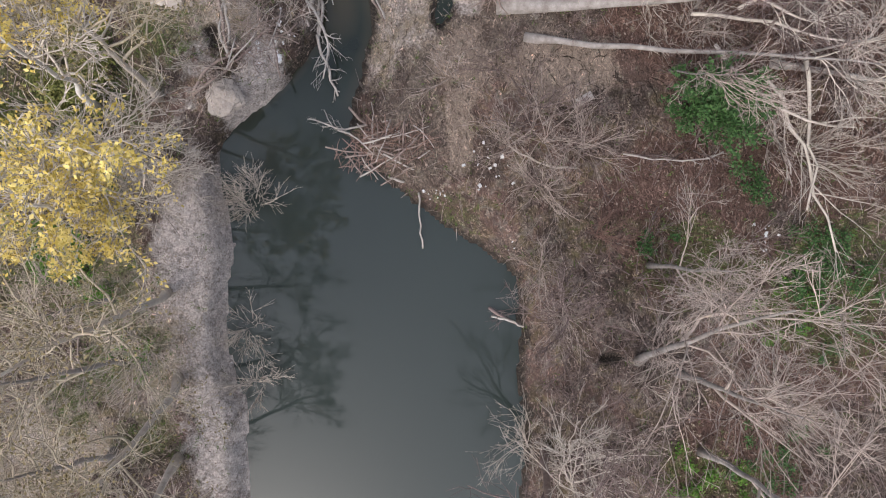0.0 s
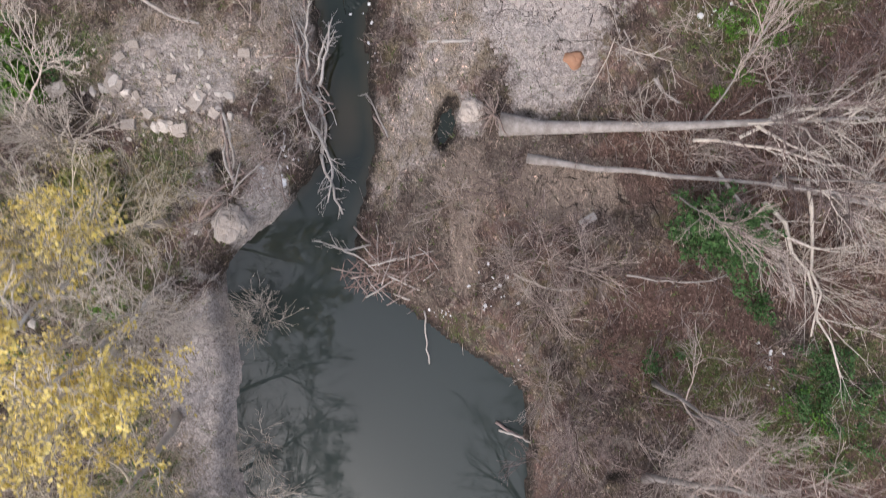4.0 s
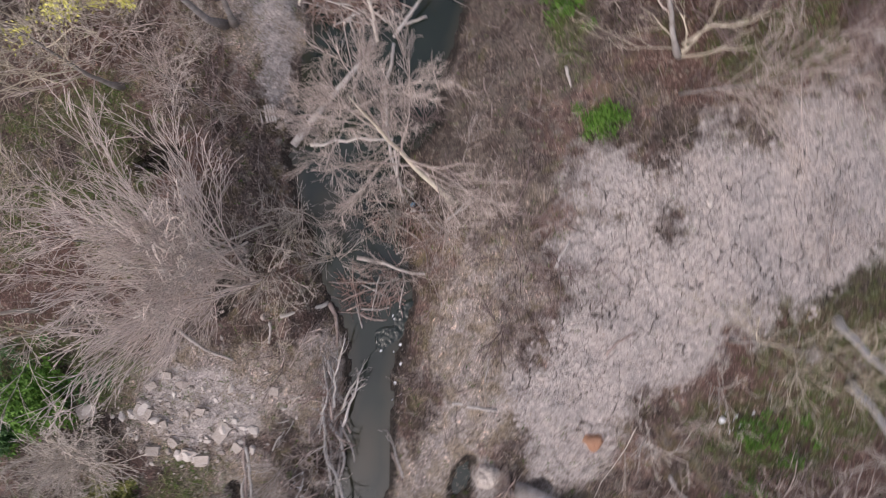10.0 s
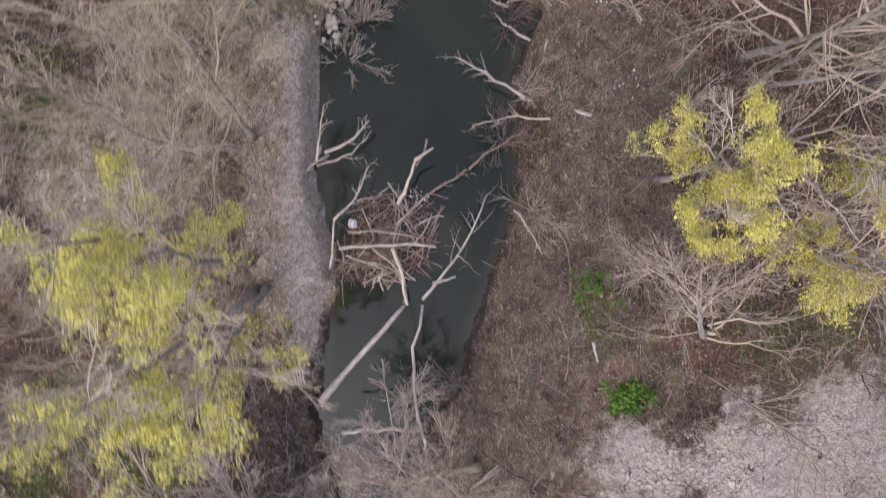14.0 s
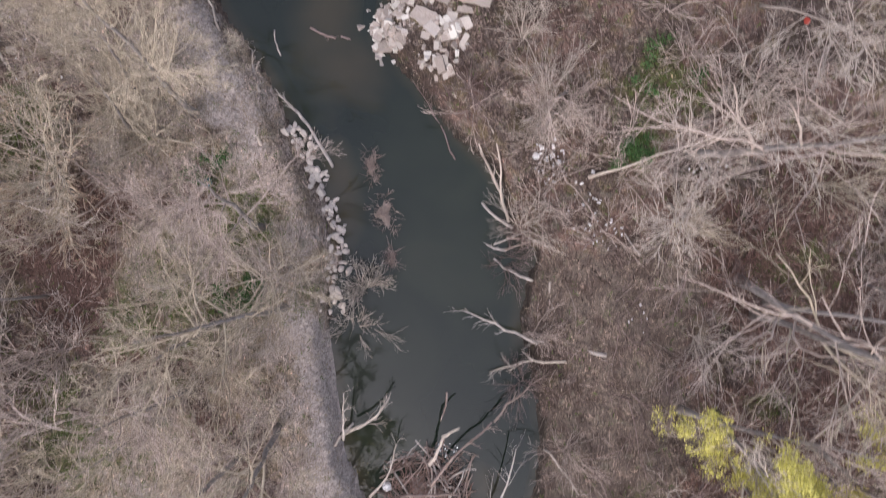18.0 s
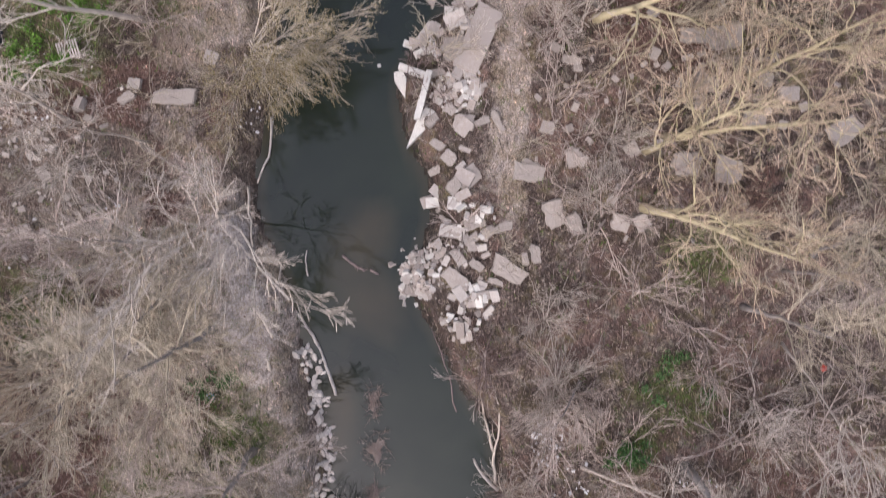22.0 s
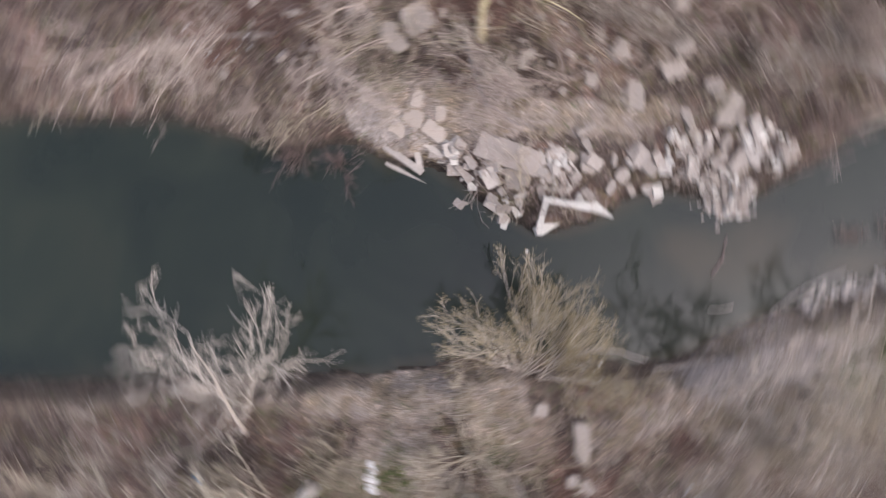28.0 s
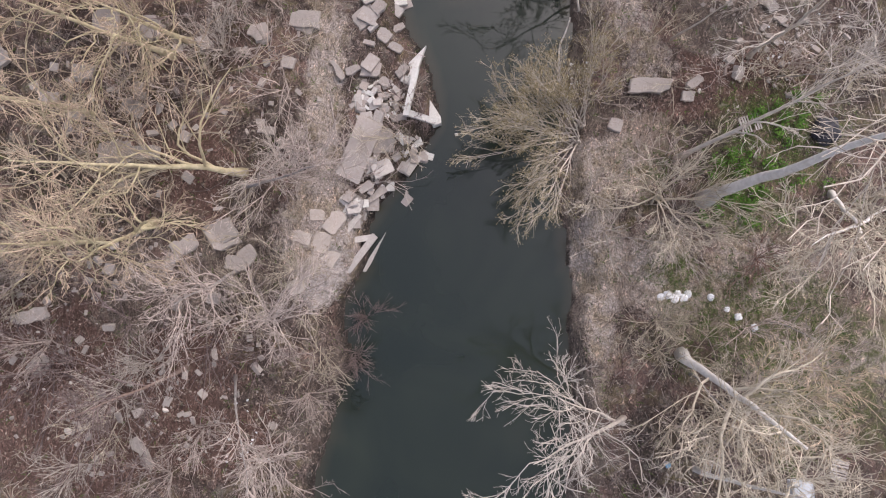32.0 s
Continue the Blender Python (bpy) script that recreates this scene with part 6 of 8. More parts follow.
tree("chalk", -17.568, 99.568, -11.722, 96.129, 7, 0.1, 164)
tree("cream", -20.658, 95.157, -20.324, 96.317, 13, 0.28, 165)
tree("cream", -28.818, 85.286, -24.991, 88.468, 9, 0.15, 166)
tree("moss", -24.523, 97.522, -24.157, 95.518, 8, 0.14, 167)
tree("cream", -33.54, 85.274, -22.485, 88.791, 9, 0.16, 168)
tree("cream", -21.869, 102.003, -23.891, 99.36, 10, 0.14, 170)
tree("pink", 5.606, 86.618, -0.214, 86.322, 8, 0.12, 171)
tree("dark", 8.391, 97.344, 10.152, 98.076, 8, 0.12, 172)
tree("pink", 5.701, 91.584, 6.093, 92.775, 8, 0.12, 173)

# evergreens and green undergrowth
evergreen(14.8, 5.5, 2.5, 4.4, LEAF_GREEN, 174, "dark evergreen bush standing beside the fallen trees")
evergreen(-19.199, 0.621, 1.87, 1.2, LEAF_FRESH, 175, "low fresh green bush under the golden tree")
evergreen(20.225, -3.267, 1.566, 0.9, LEAF_GREEN, 176, "low dark green bramble on the forest floor")
evergreen(12.942, -1.226, 1.41, 0.7, LEAF_GREEN, 177, "low dark green bramble on the forest floor")
evergreen(13.411, -13.991, 1.87, 0.9, LEAF_FRESH, 178, "low green bush on the wooded bank")
evergreen(-21.887, 18.521, 2.212, 1.4, LEAF_FRESH, 179, "spreading green bush above the stones")
evergreen(-19.924, 18.769, 1.422, 1.0, LEAF_GREEN, 180, "spreading green bush above the stones")
evergreen(-23.637, 17.447, 1.896, 1.0, LEAF_FRESH, 181, "spreading green bush above the stones")
evergreen(-22.675, 19.894, 1.896, 1.0, LEAF_GREEN, 182, "spreading green bush above the stones")
evergreen(18.637, 16.573, 1.422, 0.6, LEAF_FRESH, 183, "fresh green undergrowth beside the dry clay")
evergreen(16.461, 13.982, 0.948, 0.5, LEAF_FRESH, 184, "fresh green undergrowth beside the dry clay")
evergreen(9.073, 34.265, 1.018, 0.5, LEAF_FRESH, 185, "small bright green plant at the edge of the clay")
evergreen(7.239, 40.37, 1.272, 0.8, LEAF_FRESH, 186, "green vine on the muddy slope")
evergreen(9.665, 60.913, 0.961, 0.6, LEAF_GREEN, 187, "green vine trailing between bare brush")
evergreen(-14.25, 63.096, 1.025, 0.7, LEAF_GREEN, 188, "dark green plant among dry grass")
evergreen(12.036, 65.438, 1.771, 0.7, LEAF_GREEN, 189, "dark green bramble patch")
evergreen(-13.683, 56.092, 0.902, 0.5, LEAF_GREEN, 190, "low green plant on the grassy bank")
evergreen(-23.878, 85.862, 1.951, 0.5, LEAF_FRESH, 191, "patch of fresh green leaves under the pale tree")
evergreen(8.988, 34.112, 0.896, 0.5, LEAF_FRESH, 192, "small bright green plant beside the mud")
evergreen(-18.968, 11.119, 1.896, 0.8, LEAF_OLIVE, 193, "olive-green budding bush on the wooded bank")
evergreen(-18.74, 5.286, 1.422, 0.8, LEAF_FRESH, 194, "low green bush on the wooded bank")
evergreen(-19.312, 9.857, 2.193, 1.0, LEAF_OLIVE, 195, "olive-green budding bush on the wooded bank")
evergreen(-21.341, 3.023, 1.558, 1.0, LEAF_FRESH, 196, "low fresh green bush under the golden tree")
evergreen(21.248, -3.497, 1.87, 0.7, LEAF_GREEN, 197, "dark green undergrowth among bare brush")

evergreen(21.2, -6.3, 2.4, 0.9, LEAF_GREEN, 526, "dark green undergrowth among bare brush")
evergreen(18.2, -5.2, 1.8, 0.7, LEAF_FRESH, 527, "low green bramble on the forest floor")
evergreen(17.0, -13.2, 2.0, 0.8, LEAF_GREEN, 528, "low green bush on the wooded bank")
evergreen(-18.4, -4.2, 1.6, 0.9, LEAF_FRESH, 529, "low fresh green bush on the wooded bank")
evergreen(-22.25, 18.4, 2.4, 1.5, LEAF_FRESH, 560, "spreading green bush above the stones")
evergreen(-24.58, 16.74, 1.8, 1.4, LEAF_GREEN, 561, "spreading green bush above the stones")
evergreen(-19.12, 9.93, 2.4, 1.6, LEAF_MOSS, 563, "yellowish green bush coming into leaf on the bank")
evergreen(-22.79, 8.07, 2.2, 1.4, LEAF_MOSS, 564, "yellowish green bush coming into leaf on the bank")
evergreen(-20.47, 1.31, 1.7, 1.4, LEAF_FRESH, 566, "fresh green bush under the golden tree")
evergreen(-18.12, 12.3, 2, 1.4, LEAF_MOSS, 568, "yellowish green bush coming into leaf on the bank")
evergreen(20.98, -2.57, 1.7, 1, LEAF_GREEN, 569, "dark green undergrowth among bare brush")
evergreen(17.36, 1.85, 1.2, 0.9, LEAF_GREEN, 571, "dark green undergrowth among bare brush")
evergreen(-25.19, 84.14, 2.2, 0.6, LEAF_FRESH, 572, "patch of fresh green leaves under the pale tree")
evergreen(-26.05, 80.65, 1.6, 0.6, LEAF_FRESH, 574, "patch of fresh green leaves under the pale tree")

# driftwood and logs of the first reach
log(2.474, -3.929, 4.141, -5.034, 0.097, 0.097, TWIG_DARK, 198, "broken timber sticking out of the water", z0=-1.75, z1=-1.3)
log(2.584, -4.422, 4.27, -5.118, 0.073, 0.073, BLEACHED, 199, "pale broken timber sticking out of the water", z0=-1.7, z1=-1.1)
log(-1.015, -0.147, -0.882, 3.066, 0.049, 0.073, BLEACHED, 200, "thin pale pole standing in the water", z0=-1.75, z1=-1)
log(-10.629, 11.429, -10.65, 14.573, 0.097, 0.073, BLEACHED, 201, "bleached fallen stem beside the creek", branches=2)
log(-12.861, 9.444, -10.785, 11.444, 0.097, 0.097, DRIFT, 202, "grey-brown driftwood stem on the bank")
log(-10.785, 11.444, -7.435, 13.633, 0.097, 0.049, DRIFT, 203, "grey-brown driftwood stem on the bank", branches=4)
log(-10.919, 15.411, -10.722, 11.441, 0.098, 0.073, BLEACHED, 204, "bleached fallen stem beside the creek")
log(-12.825, 9.619, -9.592, 11.632, 0.098, 0.073, DRIFT, 205, "grey-brown driftwood stem on the bank", branches=2)
log(-9.592, 11.632, -6.157, 14.092, 0.073, 0.049, DRIFT, 206, "grey-brown driftwood stem on the bank", branches=3)
log(-5.674, 16.233, -5.94, 12.728, 0.122, 0.098, BLEACHED, 207, "bleached sapling lying along the channel", branches=3)
log(-5.94, 12.728, -5.087, 9.066, 0.098, 0.073, BLEACHED, 208, "bleached sapling lying along the channel", branches=4)
log(-5.441, 16.469, -4.355, 19.732, 0.098, 0.049, BLEACHED, 209, "bleached fallen stem beside the creek", z0=-0.9, z1=-0.2, branches=6)
log(-6.046, 16.86, -6.883, 20.017, 0.098, 0.049, DRIFT, 210, "grey-brown driftwood stem on the bank", z0=-0.8, z1=-0.1, branches=6)
log(-6.225, 18.172, -7.901, 19.493, 0.073, 0.049, DRIFT, 211, "grey-brown driftwood stem on the bank", branches=5)
log(-1.938, 13.219, -2.964, 15.991, 0.073, 0.049, BLEACHED, 212, "bleached fallen stem beside the creek", branches=3)
log(-4.459, 8.316, -1.04, 3.694, 0.073, 0.049, DRIFT, 213, "bare sapling lying over the pool", z0=-1.3, z1=-0.9, branches=5)
log(-3.272, 7.205, -6.608, 7.724, 0.073, 0.037, BLEACHED, 214, "bare sapling leaning out over the pool", z0=-1.2, z1=-0.6, branches=6)
log(-1.701, 3.756, -2.64, 4.187, 0.073, 0.073, BLEACHED, 215, "bleached fallen stem beside the creek")
log(18.022, 6.698, 18.446, 1.946, 0.073, 0.049, BLEACHED, 216, "slender pale dead stem leaning in the brush", z0=0.3, z1=2, branches=2)
log(10.367, 3.926, 15.474, 3.368, 0.049, 0.049, BLEACHED, 217, "slender pale dead stem lying in the brush", z0=0.5, z1=1.2, branches=3)
log(7.801, 3.419, 4.176, 4.759, 0.073, 0.049, BARK_PALE, 218, "leaning dead sapling in the brush", z0=0.4, z1=1.6, branches=6)
log(13.032, 14.387, 14.195, 12.916, 0.123, 0.074, BLEACHED, 219, "short bleached log beside the clay")
slab(8.664, 7.158, 0.948, 0.442, 24, seed=220, mat=CONCRETE_PALE, label='pale broken concrete piece on bare soil')
log(16.149, 11.161, 19.142, 12.554, 0.074, 0.049, BARK_PALE, 221, "dead branch lying in the brush", z0=0.2, z1=1.2, branches=3)
log(19.142, 12.554, 22.907, 12.427, 0.062, 0.037, BARK_PALE, 222, "dead branch lying in the brush", z0=1.2, z1=1.6, branches=3)
log(-6.4, 19.6, -6, 13.4, 0.1, 0.05, BLEACHED, 580, "bleached branching sapling lying along the channel", z0=-0.7, z1=-0.2, branches=6, reach=0.36)
log(-5.9, 17.6, -5.2, 21.6, 0.1, 0.05, BLEACHED, 581, "bleached branching sapling lying along the channel", z0=-0.7, z1=-0.2, branches=6, reach=0.36)
log(-6.8, 16.2, -6.4, 20.4, 0.1, 0.05, BLEACHED, 582, "bleached branching sapling lying along the channel", z0=-0.7, z1=-0.2, branches=6, reach=0.36)
log(-6.2, 14.4, -5.5, 9.8, 0.1, 0.05, BLEACHED, 583, "bleached branching sapling lying along the channel", z0=-0.7, z1=-0.2, branches=6, reach=0.36)
log(-7.2, 18.2, -9.4, 15.2, 0.1, 0.05, BLEACHED, 584, "bleached branching sapling lying along the channel", z0=-0.7, z1=-0.2, branches=6, reach=0.36)
log(14.19, 10.67, 22.92, 7.43, 0.11, 0.06, TWIG_CHALK, 591, "crooked white limb of the fallen trees", z0=1.8, z1=2.4, branches=4, bend=0.12, reach=0.42)
log(15.17, 8.92, 21.71, 3.85, 0.11, 0.06, TWIG_CHALK, 592, "crooked white limb of the fallen trees", z0=2, z1=2.4, branches=4, bend=0.12, reach=0.42)
log(17.33, 7.04, 19.87, -2.2, 0.11, 0.06, TWIG_CHALK, 593, "crooked white limb of the fallen trees", z0=2.2, z1=2.4, branches=4, bend=0.12, reach=0.42)
log(19.5, 7.98, 18.95, -0.31, 0.11, 0.06, TWIG_CHALK, 594, "crooked white limb of the fallen trees", z0=2.4, z1=2.4, branches=4, bend=0.12, reach=0.42)
log(16.23, 10.43, 23.31, 11.09, 0.11, 0.06, TWIG_CHALK, 595, "crooked white limb of the fallen trees", z0=2.6, z1=2.4, branches=4, bend=0.12, reach=0.42)

# logs round the riffle
log(-4.758, 26.26, 0.947, 24.995, 0.123, 0.099, BLEACHED, 223, "bleached log lying across the riffle", z0=-1.45, z1=-1.2)
log(-8.896, 22.933, -6.424, 23.551, 0.123, 0.173, BLEACHED, 224, "bleached log with a root stub on the bank", branches=1)
log(-6.424, 23.551, -5.929, 20.877, 0.148, 0.074, DRIFT, 225, "uprooted grey stump leaning to the channel", branches=4)
log(-6.331, 20.271, -6.277, 16.658, 0.099, 0.099, BLEACHED, 226, "bleached sapling lying along the channel", branches=4)
log(-6.277, 16.658, -5.938, 12.672, 0.123, 0.099, BLEACHED, 227, "bleached sapling lying along the channel", branches=3)
log(-5.55, 17.229, -4.161, 19.968, 0.099, 0.049, BLEACHED, 228, "bleached sapling lying along the channel", z0=-1.1, z1=-0.3, branches=5)
log(0.932, 18.046, 3.372, 17.724, 0.099, 0.123, BLEACHED, 229, "bleached fallen stem beside the creek", branches=1)
log(2.986, 20.655, 2.769, 19.35, 0.049, 0.049, BLEACHED, 230, "bleached fallen stem beside the creek")
log(1.163, 18.653, 2.49, 19.13, 0.062, 0.049, DRIFT, 231, "grey-brown driftwood stem on the bank")
log(6.952, 22.078, 8.445, 22.688, 0.086, 0.074, BLEACHED, 232, "short log lying on cracked clay")
log(9.513, 20.981, 11.074, 22.214, 0.086, 0.074, DRIFT, 233, "short log lying on cracked clay")
log(6.68, 25.737, 7.407, 27.38, 0.123, 0.099, BLEACHED, 234, "short bleached log on the clay")
log(5.228, 27.644, 7.79, 27.962, 0.074, 0.074, DRIFT, 235, "grey-brown driftwood stem on the bank")
log(-17.622, 22.961, -14.524, 22.113, 0.074, 0.099, BLEACHED, 236, "long bleached branch on the bank", branches=2)
log(-14.524, 22.113, -11.535, 20.42, 0.099, 0.099, BLEACHED, 237, "long bleached branch on the bank", branches=2)
log(-9.477, 22.591, -9.561, 21.393, 0.086, 0.086, CONCRETE_PALE, 238, "short white post lying on the bank")
log(-10.969, 15.951, -10.78, 11.768, 0.099, 0.099, DRIFT, 239, "grey-brown driftwood stem on the bank")
log(-2.656, 14.651, -1.908, 12.903, 0.074, 0.049, DRIFT, 240, "grey-brown driftwood stem on the bank", branches=3)
log(-4.614, 22.929, -2.995, 22.57, 0.074, 0.049, DRIFT, 241, "grey-brown driftwood stem on the bank")
log(-3.821, 23.992, -2.616, 25.17, 0.099, 0.074, DRIFT, 242, "grey-brown driftwood stem on the bank", branches=1)
log(-1.438, 29.932, -2.337, 30.697, 0.099, 0.074, BLEACHED, 243, "bleached fallen stem beside the creek", branches=3)
log(0.558, 28.565, 2.155, 29.667, 0.074, 0.049, BLEACHED, 244, "bleached fallen stem beside the creek")
log(-6.634, 32.282, -2.125, 32.541, 0.099, 0.099, BLEACHED, 245, "pale pole lying across the pool", z0=2.4, z1=2.6)
log(-2.231, 32.072, -2.002, 29.331, 0.074, 0.074, BLEACHED, 246, "pale pole lying across the pool", z0=2.2, z1=-1.5)
log(0.394, 28.337, 2.012, 29.819, 0.074, 0.074, BLEACHED, 247, "bleached fallen stem beside the creek")

# log jam
log(-8.534, 32.814, -3.727, 38.73, 0.225, 0.175, BLEACHED, 248, "straight bleached log lying across the water", z0=-1.35, z1=-1.2, bend=0.005)
log(-2.666, 38.764, -1.997, 29.933, 0.1, 0.1, BLEACHED, 249, "thin bleached trunk lying along the water", z0=-1.2, z1=-1, branches=3)
log(-2.676, 39.096, 0.76, 45.246, 0.1, 0.05, BLEACHED, 250, "bleached branching top of a drowned tree", z0=-1.2, z1=-0.1, branches=6)
log(-2.146, 40.02, -0.788, 40.465, 0.1, 0.1, CONCRETE_PALE, 251, "short white log in the water", z0=-1.65, z1=-1.6)
log(-4.254, 44.672, -3.236, 46.907, 0.125, 0.1, BARK_PALE, 252, "curved broken stem standing out of the jam", z0=-1, z1=1.4)
log(-3.236, 46.907, -2.274, 47.495, 0.1, 0.075, BARK_PALE, 253, "curved broken stem standing out of the jam", z0=1.35, z1=2)
log(-4.379, 43.352, -0.213, 46.744, 0.1, 0.075, DRIFT, 254, "long bare sapling caught in the jam", z0=-1, z1=-0.7, branches=3)
log(-0.213, 46.744, 3.272, 49.16, 0.075, 0.037, DRIFT, 255, "long bare sapling caught in the jam", z0=-0.7, z1=-0.6, branches=6)
log(-7.136, 42.935, -2.705, 42.679, 0.1, 0.075, DRIFT, 256, "driftwood pole in the jam", z0=-0.9, z1=-0.9)
log(-7.599, 41.937, -2.036, 42.241, 0.1, 0.1, BLEACHED, 257, "driftwood pole in the jam", z0=-0.75, z1=-0.75)
log(-4.488, 42.034, -3.583, 38.757, 0.125, 0.125, BARK_PALE, 258, "curved driftwood stem in the jam", z0=-0.7, z1=-1, branches=2)
log(-5.634, 41.998, -3.597, 39.252, 0.1, 0.075, DRIFT, 259, "curved driftwood stem in the jam", z0=-0.6, z1=-1)
log(-8.097, 40.764, -7.87, 43.561, 0.075, 0.075, BARK_PALE, 260, "bare sapling leaning from the bank", z0=-0.8, z1=-0.2)
log(-7.852, 43.558, -5.833, 46.638, 0.075, 0.037, BARK_PALE, 261, "bare sapling leaning from the bank", z0=-0.2, z1=0.6, branches=6)
log(-9.642, 46.431, -8.491, 47.411, 0.1, 0.1, BARK_PALE, 262, "bare sapling leaning from the bank", branches=2)
log(-8.491, 47.411, -5.906, 49.182, 0.1, 0.05, BARK_PALE, 263, "bare sapling leaning from the bank", z0=-0.4, z1=0.3, branches=5)
log(-8.962, 46.913, -8.397, 49.813, 0.075, 0.037, BARK_PALE, 264, "bare sapling leaning from the bank", z0=-0.4, z1=0.8, branches=3)
log(7.116, 37.114, 7.413, 35.996, 0.1, 0.075, BLEACHED, 265, "short white log on the slope")
log(5.145, 38.498, 5.593, 34.811, 0.05, 0.05, DRIFT, 266, "grey-brown driftwood stem on the bank", branches=3)
log(1.922, 39.04, 2.668, 35.847, 0.1, 0.075, DRIFT, 267, "fallen root on the muddy slope", branches=4)
log(4.809, 43.615, 5.741, 39.801, 0.05, 0.05, DRIFT, 268, "grey-brown driftwood stem on the bank", branches=3)
log(2.542, 44.503, 4.065, 41.992, 0.075, 0.05, BARK_PALE, 269, "bare sapling lying on the muddy bank", branches=5)

# driftwood of the middle reach
log(6.569, 49.895, 2.758, 51.021, 0.125, 0.1, BLEACHED, 270, "bleached fallen tree reaching over the water", branches=2)
log(2.849, 50.942, -1.258, 53.316, 0.1, 0.05, BLEACHED, 271, "bleached fallen tree reaching over the water", z0=-0.6, z1=-1.3, branches=7)
log(4.335, 49.74, 0.036, 49.462, 0.075, 0.05, BARK_PALE, 272, "bare sapling lying over the water edge", branches=7)
log(2.401, 57.818, 0.76, 59.592, 0.1, 0.1, BLEACHED, 273, "bleached pole at the water edge")
log(2.191, 58.163, 1.17, 62.298, 0.1, 0.075, BARK_PALE, 274, "bare sapling leaning from the bank", branches=4)
log(1.17, 62.298, -0.168, 65.804, 0.075, 0.037, BARK_PALE, 275, "bare sapling leaning from the bank", branches=5)
log(1.926, 59.365, 1.818, 63.603, 0.075, 0.05, BARK_PALE, 276, "bare sapling leaning from the bank", branches=4)
log(-0.482, 62.294, -2.335, 67.095, 0.05, 0.025, TWIG_DARK, 277, "thin bare branch dipping into the water", branches=4)
log(3.183, 54.523, 1.082, 56.102, 0.1, 0.075, BLEACHED, 278, "bleached pole at the water edge")
log(4.069, 54.399, 3.338, 51.564, 0.075, 0.05, BARK_PALE, 279, "bare branch at the water edge", branches=3)
log(1.9, 56.552, 0.705, 57.033, 0.1, 0.075, BLEACHED, 280, "bleached pole at the water edge", branches=1)
log(9.211, 55.303, 8.589, 56.687, 0.075, 0.05, BLEACHED, 281, "pale stick among scattered litter")
log(-11.426, 64.272, -11.362, 67.505, 0.1, 0.1, BARK_PALE, 282, "fallen sapling at the foot of the bank", branches=2)
log(-11.362, 67.505, -11.64, 70.187, 0.1, 0.05, BARK_PALE, 283, "fallen sapling at the foot of the bank", branches=6)
log(-7.779, 62.751, -9.055, 65.613, 0.1, 0.1, BLEACHED, 284, "bleached fallen stem over the water edge")
log(-9.055, 65.613, -10.39, 67.372, 0.1, 0.075, BLEACHED, 285, "bleached fallen stem over the water edge", branches=5)
log(-10.013, 69.73, -10.198, 71.272, 0.05, 0.05, BLEACHED, 286, "thin stick in the water")
log(-9.237, 46.787, -5.99, 48.943, 0.075, 0.037, BARK_PALE, 287, "bare sapling leaning from the bank", branches=5)
log(-2.748, 48.573, -3.317, 46.932, 0.075, 0.05, DRIFT, 288, "dark stick rising out of the water")
log(-12.917, 79.002, -13.477, 75.004, 0.075, 0.075, BLEACHED, 289, "long pale pole leaning along the bank")
log(-13.89, 74.77, -13.163, 71.205, 0.075, 0.075, BARK_PALE, 290, "thin stem lying along the bank")
log(-8.048, 71.141, -6.641, 70.326, 0.075, 0.075, TWIG_DARK, 291, "dark snag in the water", branches=5)
log(-6.31, 70.417, -5.787, 70.183, 0.075, 0.05, TWIG_DARK, 292, "dark snag in the water", branches=3)
log(-25.156, 62.423, -22.723, 63.394, 0.075, 0.075, BLEACHED, 293, "pale log lying in dry brush")
log(-28.131, 70.911, -26.559, 71.181, 0.101, 0.101, BLEACHED, 294, "pale log lying in dry brush")
log(-22.354, 78.628, -22.747, 75.519, 0.101, 0.076, DRIFT, 295, "fallen log in the leaf litter")

# concrete of the last reach
slab(-1.074, 84.105, 3.7, 1.45, 71, seed=296, thick=0.3, mat=CONCRETE_GREY, label='large flat concrete slab lying at the water edge')
slab(-2.241, 83.581, 1.626, 1.366, 15, seed=297)
slab(1.759, 71.05, 2.341, 1.106, -27, seed=298, thick=0.3)
slab(-1.218, 70.304, 1.756, 1.106, -37, seed=299, thick=0.28)
slab(-0.963, 76.226, 1.626, 1.106, 43, seed=300)
slab(-2.143, 77.298, 0.91, 0.845, -35, seed=301)
slab(-2.878, 77.97, 0.91, 0.52, -30, seed=302)
slab(-0.45, 73.669, 1.366, 0.78, 23, seed=303)
slab(1.092, 73.468, 1.691, 0.553, 17, seed=304)
slab(-0.494, 72.716, 0.975, 0.553, 40, seed=305)
slab(0.434, 73.274, 0.91, 0.585, 45, seed=306)
slab(-1.547, 73.131, 0.845, 0.65, -25, seed=307)
slab(-1.202, 71.636, 1.106, 0.65, -47, seed=308)
slab(-0.084, 71.259, 0.975, 0.52, -35, seed=309)
slab(-2.215, 73.782, 0.65, 0.26, -35, seed=310)
slab(2.606, 71.836, 0.715, 0.39, -74, seed=311)
slab(3.186, 72.16, 1.171, 0.553, -79, seed=312)
slab(-3.339, 79.304, 0.975, 0.488, 45, seed=313)
slab(-1.499, 79.375, 1.171, 0.91, -5, seed=314)
slab(-0.465, 79.471, 0.975, 0.488, 30, seed=315)
slab(0.4, 79.585, 1.301, 0.39, -54, seed=316)
slab(-2.334, 80.035, 0.715, 0.585, -25, seed=317)
slab(-0.837, 81.248, 1.236, 0.325, 40, seed=318)
slab(-3.265, 82.09, 0.975, 0.39, 15, seed=319)
slab(-0.382, 72.251, 0.78, 0.39, 5, seed=320)
